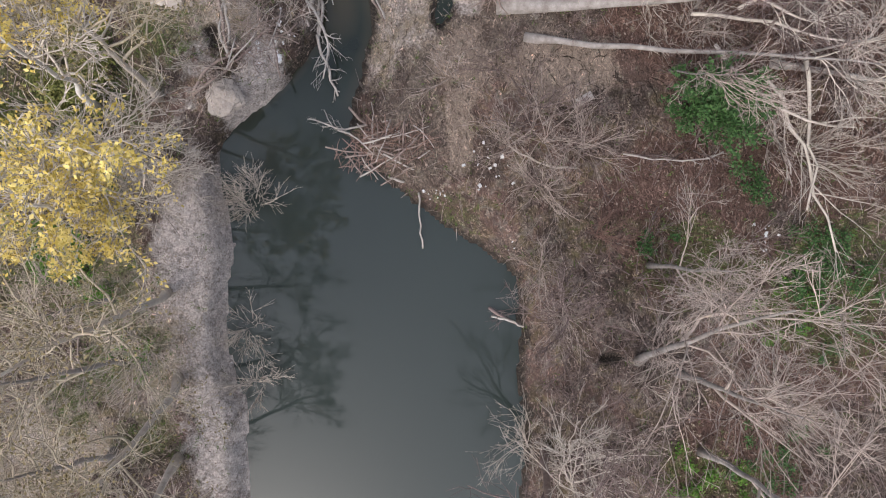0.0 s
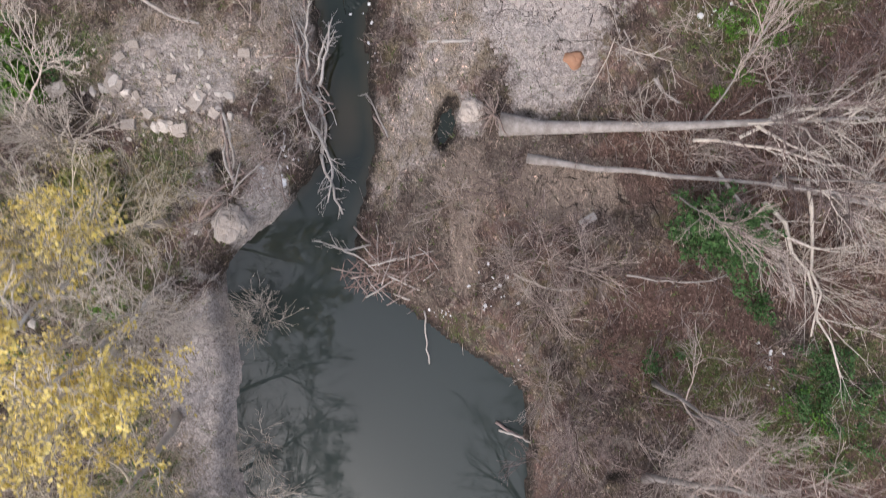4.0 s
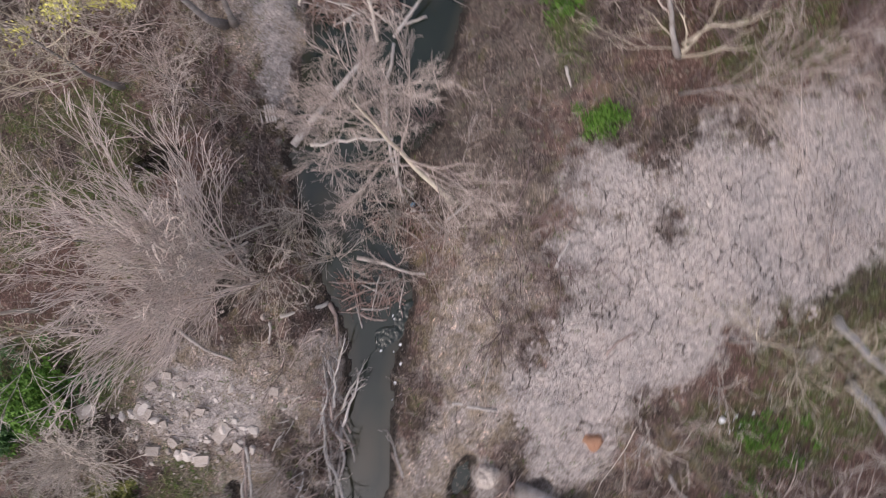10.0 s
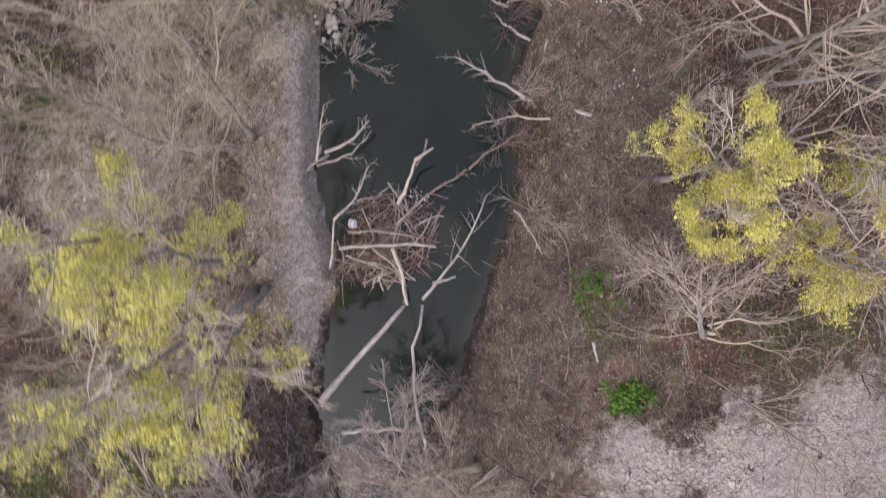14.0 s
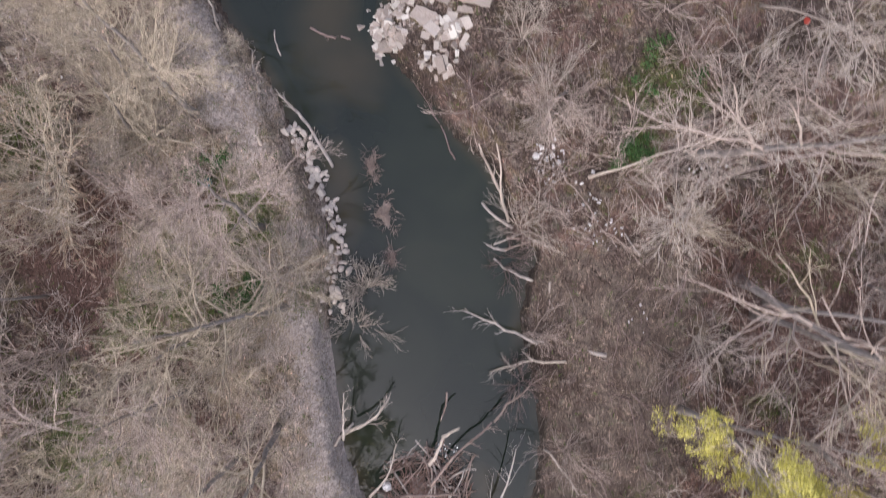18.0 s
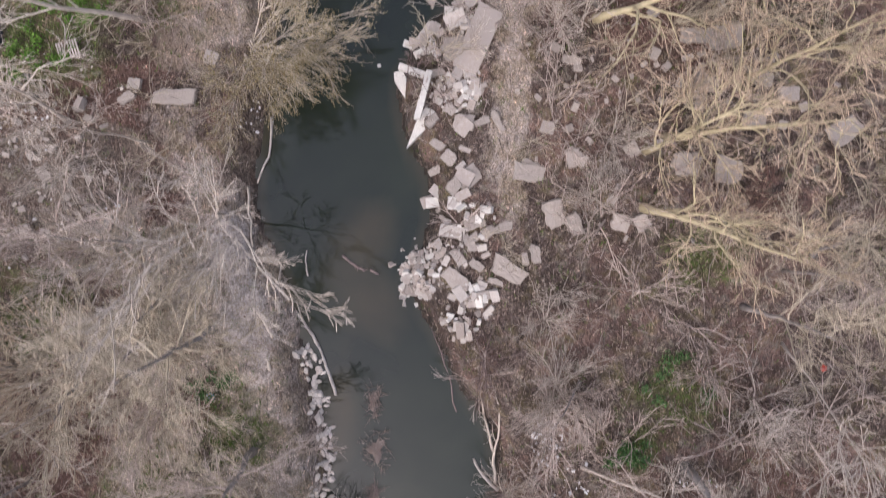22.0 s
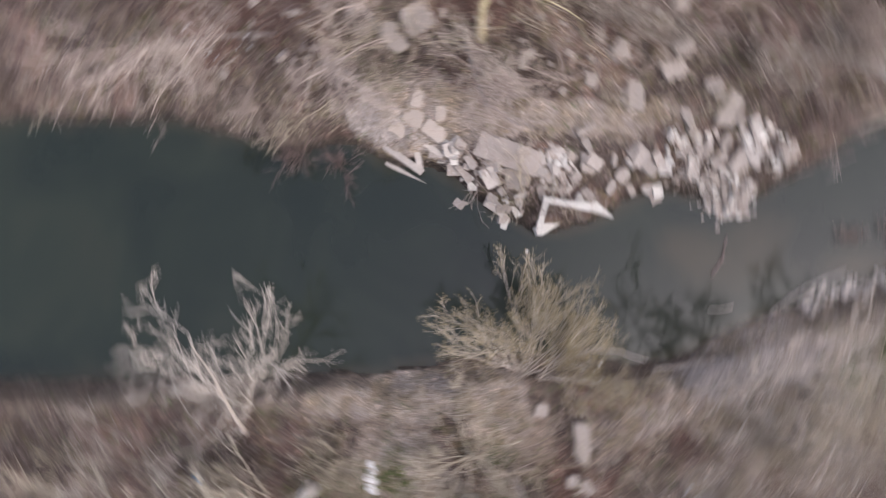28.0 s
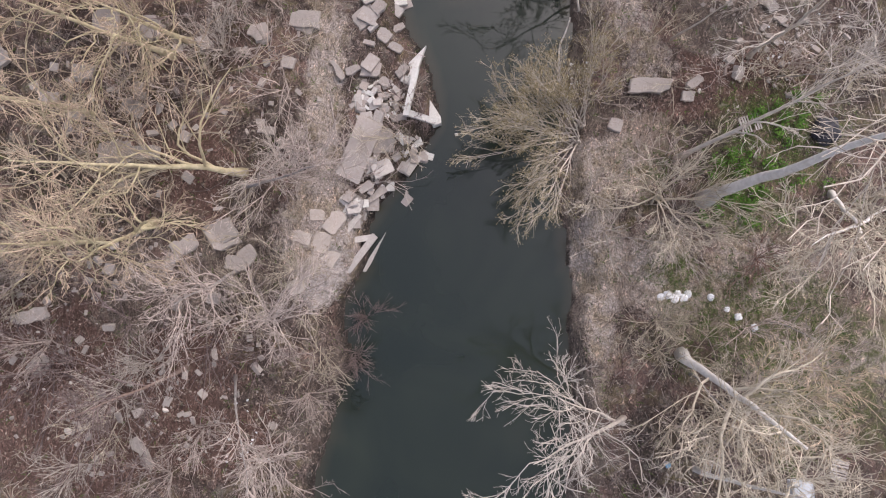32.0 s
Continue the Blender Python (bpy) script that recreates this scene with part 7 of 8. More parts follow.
slab(0.615, 69.618, 1.301, 0.52, 15, seed=321)
slab(1.048, 70.405, 0.975, 0.325, -15, seed=322)
slab(-0.387, 69.463, 0.78, 0.325, 35, seed=323)
slab(4.03, 74.558, 1.691, 1.106, -72, seed=324, lift=0.12, label='tilted concrete slab half hidden in brush', tip=6.0)
slab(5.225, 74.014, 1.431, 0.91, -64, seed=325, lift=0.12, label='tilted concrete slab half hidden in brush', tip=6.0)
slab(7.807, 74.309, 1.171, 0.975, -15, seed=326, lift=0.12, label='tilted concrete slab half hidden in brush', tip=6.0)
slab(8.936, 74.475, 0.975, 0.845, -54, seed=327, lift=0.12, label='tilted concrete slab half hidden in brush', tip=6.0)
slab(2.418, 76.748, 1.886, 1.04, -5, seed=328, lift=0.12, label='tilted concrete slab half hidden in brush', tip=6.0)
slab(4.851, 77.748, 1.106, 0.78, -74, seed=329, lift=0.12, label='tilted concrete slab half hidden in brush', tip=6.0)
slab(11.108, 77.865, 1.561, 1.301, 5, seed=330, lift=0.12, label='tilted concrete slab half hidden in brush', tip=6.0)
slab(13.523, 77.694, 1.756, 1.561, -5, seed=331, lift=0.12, label='tilted concrete slab half hidden in brush', tip=6.0)
slab(13.046, 85.236, 1.626, 1.106, -79, seed=332, lift=0.12, label='tilted concrete slab half hidden in brush', tip=6.0)
slab(11.105, 85.051, 1.821, 0.78, 1, seed=333, lift=0.12, label='tilted concrete slab half hidden in brush', tip=6.0)
slab(14.923, 83.023, 1.301, 0.78, -14, seed=334, lift=0.12, label='tilted concrete slab half hidden in brush', tip=6.0)
slab(6.661, 89.364, 2.081, 1.366, 27, seed=335, lift=0.12, label='tilted concrete slab half hidden in brush', tip=6.0)
slab(8.615, 90.195, 1.626, 0.975, 35, seed=336, lift=0.12, label='tilted concrete slab half hidden in brush', tip=6.0)
slab(19.658, 80.442, 1.951, 1.301, 35, seed=337, lift=0.12, label='tilted concrete slab half hidden in brush', tip=6.0)
slab(14.688, 80.633, 1.301, 0.845, -5, seed=338, lift=0.12, label='tilted concrete slab half hidden in brush', tip=6.0)
slab(11.867, 82.477, 1.431, 0.91, -24, seed=339, lift=0.12, label='tilted concrete slab half hidden in brush', tip=6.0)
slab(16.485, 82.262, 1.171, 0.78, 5, seed=340, lift=0.12, label='tilted concrete slab half hidden in brush', tip=6.0)
slab(5.764, 91.186, 1.301, 0.845, -14, seed=341, lift=0.12, label='tilted concrete slab half hidden in brush', tip=6.0)
slab(0.209, 88.431, 1.496, 0.975, 55, seed=342, thick=0.16, mat=CLAY_STONE, tip=5.0, name='flat_stone', label='flat pale stone set in the sloping bank')
slab(0.912, 89.639, 1.301, 1.106, 75, seed=343, thick=0.16, mat=CLAY_STONE, tip=5.0, name='flat_stone', label='flat pale stone set in the sloping bank')
slab(1.584, 91.168, 1.431, 0.91, 45, seed=344, thick=0.16, mat=CLAY_STONE, tip=5.0, name='flat_stone', label='flat pale stone set in the sloping bank')
slab(0.33, 90.556, 1.106, 0.78, 65, seed=345, thick=0.16, mat=CLAY_STONE, tip=5.0, name='flat_stone', label='flat pale stone set in the sloping bank')
slab(2.084, 89.429, 1.171, 0.78, -14, seed=346, thick=0.16, mat=CLAY_STONE, tip=5.0, name='flat_stone', label='flat pale stone set in the sloping bank')
slab(1.233, 88.043, 0.975, 0.715, 6, seed=347, thick=0.16, mat=CLAY_STONE, tip=5.0, name='flat_stone', label='flat pale stone set in the sloping bank')
slab(2.286, 92.373, 1.106, 0.845, 35, seed=348, thick=0.16, mat=CLAY_STONE, tip=5.0, name='flat_stone', label='flat pale stone set in the sloping bank')
slab(-1.35, 90.2, 2.7, 0.4, 55, seed=349, thick=0.32, mat=CONCRETE_PALE, lift=0.2, name='concrete_beam', label='weathered concrete beam leaning at the water', tip=7.0)
wedge(-2.1, 90.1, 2.9, 0.3, 64, 0.18, CONCRETE_PALE, 'thin splintered concrete piece standing out of the water', 0.1, 6.0)
slab(-1.25, 89.35, 1.7, 0.36, 12, seed=351, thick=0.3, mat=CONCRETE_PALE, lift=0.2, name='concrete_beam', label='short concrete beam resting on rubble', tip=-5.0)
slab(-0.75, 88.5, 1.5, 0.34, 55, seed=352, thick=0.3, mat=CONCRETE_PALE, name='concrete_beam', label='short concrete beam resting on rubble')
slab(-4.527, 81.986, 1.821, 0.358, -15, seed=353, thick=0.35, mat=CONCRETE_WHITE, lift=0.35, name='concrete_beam', label='concrete beam of a broken frame in the water')
slab(-3.928, 80.626, 2.731, 0.358, 80, seed=354, thick=0.35, mat=CONCRETE_WHITE, lift=0.35, name='concrete_beam', label='concrete beam of a broken frame in the water')
wedge(-5.258, 81.453, 1.691, 0.78, 110, 0.4, CONCRETE_WHITE, "stained white concrete block in the water", 0.15)
wedge(-4.029, 78.818, 2.731, 0.91, 63, 0.3, CONCRETE_WHITE, "pointed white concrete wedge in the water", 0.15)
slab(-5.092, 84.027, 0.65, 0.39, -14, seed=355, mat=CONCRETE_WHITE, name='concrete_piece', label='white broken concrete piece in shallow water')
slab(-4.317, 83.387, 0.78, 0.455, 30, seed=356, mat=CONCRETE_WHITE, name='concrete_piece', label='white broken concrete piece in shallow water')
slab(-2.722, 74.742, 1.171, 0.585, 10, seed=357, mat=CONCRETE_WHITE, name='concrete_piece', label='white broken concrete piece in shallow water')
slab(-1.653, 74.701, 0.78, 0.715, 0, seed=358, mat=CONCRETE_WHITE, name='concrete_piece', label='white broken concrete piece in shallow water')
slab(-1.339, 87.239, 0.715, 0.455, 6, seed=359, mat=CONCRETE_WHITE, name='concrete_piece', label='white broken concrete piece in shallow water')
slab(-1.033, 87.608, 0.455, 0.325, -24, seed=360, mat=CONCRETE_WHITE, name='concrete_piece', label='white broken concrete piece in shallow water')
slab(-2.764, 86.083, 0.715, 0.52, 6, seed=361, mat=CONCRETE_WHITE, name='concrete_piece', label='white broken concrete piece in shallow water')
slab(-6.764, 82.611, 0.195, 0.163, 5, seed=362, mat=CONCRETE_WHITE, name='concrete_piece', label='white broken concrete piece in shallow water')
slab(-18.099, 79.408, 2.666, 0.91, 2, seed=363, thick=0.25, label='flat concrete slab lying in leaf litter')
slab(-20.605, 79.109, 1.106, 0.52, 35, seed=364, thick=0.2)
slab(-20.293, 79.936, 0.78, 0.65, -5, seed=365, thick=0.2)
slab(6.567, 89.648, 1.728, 1.529, -147, seed=366, thick=0.25, label='square concrete slab tilted in the brush', tip=5.0)
slab(12.409, 85.113, 1.396, 1.197, -172, seed=367, thick=0.25, label='square concrete slab tilted in the brush', tip=4.0)
slab(2.378, 77.05, 1.13, 0.931, 163, seed=368)
slab(5.052, 77.858, 1.462, 0.798, 148, seed=369)
slab(11.161, 78.056, 1.662, 1.13, 173, seed=370)
slab(9.468, 91.248, 1.13, 0.665, -117, seed=371)
slab(10.621, 102.392, 1.994, 0.598, 122, seed=372, label='broken concrete slab in leaf litter')
slab(5.409, 90.894, 1.662, 0.997, -137, seed=373)
slab(16.998, 94.653, 2.327, 0.798, -157, seed=374, label='broken concrete slab in leaf litter')
slab(16.555, 97.516, 1.329, 0.997, -127, seed=375)
slab(-16.123, 81.809, 0.864, 0.798, 163, seed=376, label='flat concrete piece on the bank')
slab(4.281, 83.295, 1.13, 0.532, 173, seed=377)

tumbled_slabs(69.5, 88.5, 64, 530)

# stones of the first reach
rock(-15.411, 25.239, 1.075, 378, STONE_PALE)
rock(-19.589, 17.61, 0.948, 379, STONE_PALE)
rock(-16.457, 17.719, 1.011, 380, STONE_PALE)
rock(-17.047, 17.373, 0.822, 381, STONE_PALE)
rock(-12.138, 16.345, 0.885, 382, STONE_PALE)
rock(-16.116, 18.892, 0.506, 383, STONE)
rock(-15.061, 19.629, 0.379, 384, STONE)
rock(-14.129, 15.045, 0.948, 385, STONE_PALE)
rock(-13.674, 14.831, 0.695, 386, STONE_PALE)
rock(-14.319, 19.923, 0.316, 387, STONE)
rock(-12.179, 21.674, 0.379, 388, STONE)
rock(-11.473, 23.496, 0.316, 389, STONE)
rock(-9.855, 22.89, 0.442, 390, STONE)
rock(-9.714, 19.63, 0.379, 391, STONE_PALE)
rock(-16.993, 20.337, 0.316, 392, STONE)
rock(-14.623, 14.943, 0.822, 393, STONE_PALE)
rock(-15.097, 17.558, 0.379, 394, STONE)
rock(-13.806, 18.905, 0.379, 395, STONE)
rock(-17.708, 17.227, 0.632, 396, STONE_PALE)
rock(-15.67, 18.105, 0.442, 397, STONE_PALE)
rock(-8.786, 18.086, 0.284, 398, STONE)
rock(-9.087, 18.759, 0.506, 399, STONE)
rock(-15.038, 16.752, 0.442, 400, STONE)
rock(-13.023, 17.472, 0.379, 401, STONE)
rock(-16.898, 16.011, 0.379, 402, STONE_PALE)
rock(-15.869, 15.25, 0.442, 403, STONE)
rock(-13.182, 18.768, 0.442, 404, STONE_PALE)
rock(-10.876, 19.291, 0.348, 405, STONE)
rock(-15.669, 20.658, 0.284, 406, STONE)
rock(-13.081, 15.721, 0.506, 407, STONE_PALE)
rock(-17.845, 18.682, 0.379, 408, STONE)
rock(-13.694, 17.232, 0.316, 409, STONE)
lump(-11.084, 9.18, 1.96, 1.1, CLAY_STONE, 3, 'large pale lump of the undercut bank')
lump(2.95, 13.9, 1.3, 0.8, CLAY_STONE, 5, 'pale clay clinging to the torn-up root plate')
small_stones(-14.643, 17.344, 4.11, 3.48, 45, 5)
slab(-12.213, 16.258, 1.201, 0.822, 53, seed=410, thick=0.22, mat=CLAY_STONE, name='stone_block', label='pale angular stone block lying on the bank', tip=5.0, lift=0.05)
slab(-16.485, 17.498, 1.075, 0.695, -27, seed=411, thick=0.22, mat=CLAY_STONE, name='stone_block', label='pale angular stone block lying on the bank', tip=5.0, lift=0.05)
slab(-19.597, 17.546, 1.075, 0.822, 23, seed=412, thick=0.22, mat=CLAY_STONE, name='stone_block', label='pale angular stone block lying on the bank', tip=5.0, lift=0.05)
slab(-15.324, 25.165, 1.138, 0.569, -32, seed=413, thick=0.22, mat=CLAY_STONE, name='stone_block', label='pale angular stone block lying on the bank', tip=5.0, lift=0.05)
slab(-14.041, 14.97, 0.948, 0.632, -17, seed=414, thick=0.22, mat=CLAY_STONE, name='stone_block', label='pale angular stone block lying on the bank', tip=5.0, lift=0.05)
slab(-13.306, 14.692, 0.822, 0.569, 3, seed=415, thick=0.22, mat=CLAY_STONE, name='stone_block', label='pale angular stone block lying on the bank', tip=5.0, lift=0.05)
slab(-15.164, 19.577, 0.569, 0.442, -7, seed=416, thick=0.22, mat=CLAY_STONE, name='stone_block', label='pale angular stone block lying on the bank', tip=5.0, lift=0.05)
slab(-14.904, 15.776, 0.632, 0.442, -47, seed=417, thick=0.22, mat=CLAY_STONE, name='stone_block', label='pale angular stone block lying on the bank', tip=5.0, lift=0.05)
slab(-16.045, 18.948, 0.632, 0.442, 33, seed=418, thick=0.22, mat=CLAY_STONE, name='stone_block', label='pale angular stone block lying on the bank', tip=5.0, lift=0.05)
slab(-13.339, 17.509, 0.569, 0.442, -7, seed=419, thick=0.22, mat=CLAY_STONE, name='stone_block', label='pale angular stone block lying on the bank', tip=5.0, lift=0.05)
slab(-11.363, 15.359, 0.632, 0.506, -37, seed=420, thick=0.22, mat=CLAY_STONE, name='stone_block', label='pale angular stone block lying on the bank', tip=5.0, lift=0.05)
slab(-15.354, 16.789, 0.506, 0.379, -67, seed=421, thick=0.22, mat=CLAY_STONE, name='stone_block', label='pale angular stone block lying on the bank', tip=5.0, lift=0.05)
slab(-9.358, 18.632, 0.695, 0.506, -7, seed=422, thick=0.22, mat=CLAY_STONE, name='stone_block', label='pale angular stone block lying on the bank', tip=5.0, lift=0.05)
slab(-16.028, 15.268, 0.822, 0.569, -7, seed=423, thick=0.22, mat=CLAY_STONE, name='stone_block', label='pale angular stone block lying on the bank', tip=5.0, lift=0.05)
small_stones(-9.397, 18.318, 1.9, 1.9, 20, 6)
small_stones(-26.233, 75.402, 3.58, 6.5, 30, 7)
small_stones(12.311, 99.053, 6.65, 5.32, 25, 8)
small_stones(16.756, 95.955, 1.99, 1.99, 15, 9)
small_stones(-21.14, 79.042, 4.83, 1.93, 15, 10)
rock(14.92, 29.524, 0.508, 424, STONE_PALE)
rock(6.424, 6.061, 0.405, 425, STONE_PALE)
rock(-13.132, 8.905, 0.374, 426, STONE_PALE)
rock(-22.617, 4.826, 0.695, 427, STONE_PALE)

small_stones(-13.5, 16.4, 4.4, 3.0, 30, 12)
small_stones(-13.6, 16.6, 3.8, 2.6, 60, 13, 0.36)

# scattered litter, stone heaps and driftwood piles
driftwood_pile(-4.707, 42.684, 2.72, 2.82, 520, 71)
gravel_bar(-4.739, 42.516, 1.98, 2.24, 8)
gravel_bar(-6.38, 41.291, 1.44, 1.34, 9)
driftwood_pile(-6.32, 41.141, 1.76, 1.44, 120, 72)
driftwood_pile(-2.5, 5.7, 2.7, 1.5, 260, 73)
driftwood_pile(-4.0, 24.4, 1.9, 1.6, 150, 74)
driftwood_pile(-6.277, 16.658, 0.95, 3.48, 110, 75)
driftwood_pile(-1.5, 28.2, 2.2, 1.5, 140, 76)
driftwood_pile(3.343, 57.351, 1.28, 0.8, 60, 77)
driftwood_pile(-8.766, 12.047, 1.58, 1.58, 70, 78)
driftwood_pile(-6.676, 16.545, 1.25, 3.13, 60, 79)
riffle(-0.716, 25.679, -2.191, 21.187, 1.33, 1)
riffle(-2.033, 22.504, -3.672, 20.026, 1.58, 2)
gravel_bar(-5.098, 59.586, 0.83, 1.35, 5)
gravel_bar(-5.529, 62.525, 0.38, 1.09, 6)
gravel_bar(-4.951, 57.023, 0.26, 0.64, 7)
rubble_heap(-3.458, 70.485, 1.24, 1.63, 230, 81)
rubble_heap(-1.989, 81.214, 1.37, 1.17, 90, 82)
rubble_heap(-0.59, 68.114, 1.24, 1.17, 45, 83)
rubble_heap(-0.398, 69.669, 1.3, 0.65, 40, 84)
rubble_heap(-3.711, 83.436, 0.98, 0.65, 14, 85)
rubble_heap(-2.053, 85.614, 0.65, 0.98, 24, 86)
rubble_heap(-0.902, 87.542, 0.59, 0.72, 18, 87)
rubble_heap(-0.736, 73.216, 1.63, 1.95, 40, 88)
riprap(-10.285, 65.582, -9.189, 64.305, 22, 91)
riprap(-9.189, 64.305, -8.774, 62.135, 26, 92)
riprap(-8.707, 62.14, -7.944, 59.821, 26, 93)
riprap(-8.011, 59.817, -7.965, 57.616, 24, 94)
riprap(-8.065, 57.609, -8.748, 55.698, 20, 95)
riprap(-8.681, 55.702, -8.826, 53.825, 16, 96)
scraps(4.839, 61.257, 1.03, 1.35, 44, 1)
scraps(6.736, 58.566, 1.6, 2.24, 34, 2)
scraps(13.747, 59.797, 1.28, 0.32, 10, 3)
scraps(7.951, 56.777, 1.28, 0.96, 16, 4)
scraps(-13.722, 78.949, 0.98, 1.14, 22, 5)
scraps(-7.545, 12.541, 0.63, 1.57, 14, 6)
scraps(-0.18, 2.613, 0.94, 0.63, 10, 7)
scraps(2.796, 3.65, 1.57, 0.94, 10, 8)
scraps(4.04, -0.464, 0.31, 0.47, 3, 9)
scraps(-3.267, 45.017, 0.8, 0.64, 18, 10)
scraps(4.724, 101.985, 1.99, 1.66, 16, 11)
scraps(-24.52, 77.856, 1.29, 0.97, 10, 12)
scraps(16.595, 17.403, 1.58, 0.79, 16, 13)
scraps(17.633, -1.656, 0.94, 1.57, 16, 14)
scraps(8.724, 51.799, 1.28, 0.96, 6, 15)
scraps(-20.386, 73.056, 1.3, 0.49, 6, 16)
scraps(5.156, 99.71, 0.66, 1.33, 5, 17)
scraps(3.272, 4.14, 1.87, 1.87, 8, 18)
scraps(-7.883, 11.582, 1.9, 1.58, 10, 19)
scraps(-6.28, 41.65, 1.28, 0.96, 6, 20)
scraps(-2.495, 20.794, 0.95, 3.79, 10, 21)
scraps(-22.793, 70.41, 3.86, 3.86, 14, 22)
scraps(-26.233, 75.402, 2.6, 3.9, 16, 23)
bag(-19.259, 91.895, 0.4, 1378)
bag(-19.647, 91.745, 0.47, 1390)
bag(-20.087, 91.953, 0.5, 1403)
bag(-20.302, 91.648, 0.37, 1410)
bag(-20.711, 91.89, 0.43, 1422)
bag(-20.962, 91.648, 0.4, 1430)
bag(-22.224, 91.751, 0.37, 1468)
bag(-23.187, 92.427, 0.3, 1496)
bag(-23.838, 92.824, 0.4, 1515)
bag(-24.797, 93.403, 0.4, 1543)
bag(4.058, 61.711, 0.35, 1)
bag(4.98, 61.616, 0.29, 2)
bag(5.271, 61.157, 0.29, 3)
bag(15.861, 17.509, 0.3, 4)
bag(-6.986, 43.431, 0.51, 5)
bag(-7.923, 11.256, 0.28, 6)
bag(-7.94, 11.024, 0.25, 7)
bag(19.695, 67.09, 0.34, 8, mat=PLASTIC_RED)
bag(-14.692, 62.531, 0.45, 9, mat=PLASTIC_BLUE)
bag(-28.208, 81.737, 1.46, 11, mat=PLASTIC_BLACK)
bag(-1.453, 29.369, 0.28, 12, mat=PLASTIC_BLUE)
pallet(-9.942, 34.445, 12)
pallet(-23.883, 81.443, 20)
pallet(-22.826, 101.726, -15)
pallet(-30.135, 101.508, 80)
stump(8.916, 16.071, 0.44)
root_plate(3.554, 13.484, 1.41, 51)
pail(-20.133, 101.757)
steel_box(-27.762, 102.636, 1.13, 0.93)
clay_plates(18, 27, 14, 19)
shrub(-10.521, 4.197, 2.6, BARK_PALE, 428, "bare shrub with pale grey stems", (0, 0))
shrub(-11.435, -3.873, 2.4, BARK_PALE, 429, "bare shrub with pale grey stems", (0, 0))
shrub(-11.259, -7.024, 2.2, BARK_PALE, 430, "bare shrub with pale grey stems", (0, 0))
shrub(-14.605, 4.271, 2.8, BARK_PALE, 431, "bare shrub with pale grey stems", (0, 0))
shrub(-16.668, -4.326, 3.2, BARK_PALE, 432, "bare shrub with pale grey stems", (0, 0))
shrub(6.178, 5.115, 3.5, TWIG_PINK, 433, "dense bare shrub with pinkish twigs", (0, 0))
shrub(8.316, 4.598, 3.0, TWIG_PINK, 434, "dense bare shrub with pinkish twigs", (0, 0))
shrub(3.948, -11.872, 3, BARK_PALE, 435, "bare shrub with pale grey stems", (0, 0))
shrub(5.504, -2.016, 2.6, TWIG_PINK, 436, "dense bare shrub with pinkish twigs", (0, 0))
shrub(6.508, -4.611, 2.4, TWIG_PINK, 437, "dense bare shrub with pinkish twigs", (0, 0))
shrub(19.66, 3.068, 3, BARK_PALE, 438, "bare shrub with pale grey stems", (0, 0))
shrub(-10.832, 3.238, 2.5, BARK_PALE, 439, "bare shrub with pale grey stems", (0, 0))
shrub(-20.348, 15.456, 3.2, TWIG_CHALK, 440, "dead white shrub above the stones", (0, 0))
shrub(-19.318, 14.694, 2.5, TWIG_CHALK, 441, "dead white shrub above the stones", (0, 0))
shrub(-19.912, 15.085, 2.8, TWIG_CHALK, 442, "dead white shrub above the stones", (0, 0))
shrub(-4.733, 28.283, 2.6, TWIG_PINK, 443, "dense bare shrub with pinkish twigs", (0, 0))
shrub(-2.233, 29.173, 2.6, BARK_PALE, 444, "bare shrub with pale grey stems", (0, 0))
shrub(-6.157, 26.197, 2.6, BARK_PALE, 445, "bare shrub with pale grey stems", (0, 0))
shrub(-2.542, 25.573, 2.6, TWIG_PINK, 446, "dense bare shrub with pinkish twigs", (0, 0))
shrub(0.445, 28.135, 2.4, TWIG_PINK, 447, "dense bare shrub with pinkish twigs", (0, 0))
shrub(-9.627, 25.209, 2.6, BARK_PALE, 448, "bare shrub with pale grey stems", (0, 0))
shrub(-4.271, 30.272, 1.8, BARK_PALE, 449, "bare shrub with pale grey stems", (0, 0))
shrub(-3.349, 33.076, 2.2, BARK_PALE, 450, "bare shrub with pale grey stems", (0, 0))
shrub(-0.809, 34.125, 2.2, TWIG_DARK, 451, "small dark bare shrub at the water", (0, 0))
shrub(2.788, 51.511, 2.2, TWIG_PINK, 452, "dense bare shrub with pinkish twigs", (0, 0))
shrub(3.66, 44.538, 2.5, TWIG_PINK, 453, "dense bare shrub with pinkish twigs", (0, 0))
shrub(-6.951, 55.631, 2.6, BARK_PALE, 454, "bare shrub with pale grey stems", (0, 0))
shrub(-7.626, 53.141, 2.4, BARK_PALE, 455, "bare shrub with pale grey stems", (0, 0))
shrub(5.03, 64.947, 3, BARK_PALE, 456, "bare shrub with pale grey stems", (0, 0))
shrub(6.215, 64.139, 2.5, TWIG_PINK, 457, "dense bare shrub with pinkish twigs", (0, 0))
shrub(11.527, 57.899, 3, BARK_PALE, 458, "bare shrub with pale grey stems", (0, 0))
shrub(-18.347, 67.993, 3, TWIG_TAN, 459, "bare shrub with tan arching stems", (0, 0))
shrub(1.834, 56.013, 2, TWIG_DARK, 460, "small dark bare shrub at the water", (0, 0))
shrub(2.849, 57.677, 2.6, BARK_PALE, 461, "bare shrub with pale grey stems", (0, 0))
shrub(0.652, 65.957, 2.2, TWIG_DARK, 462, "small dark bare shrub at the water", (0, 0))
shrub(4.036, 68.452, 2.8, BARK_PALE, 463, "bare shrub with pale grey stems", (0, 0))
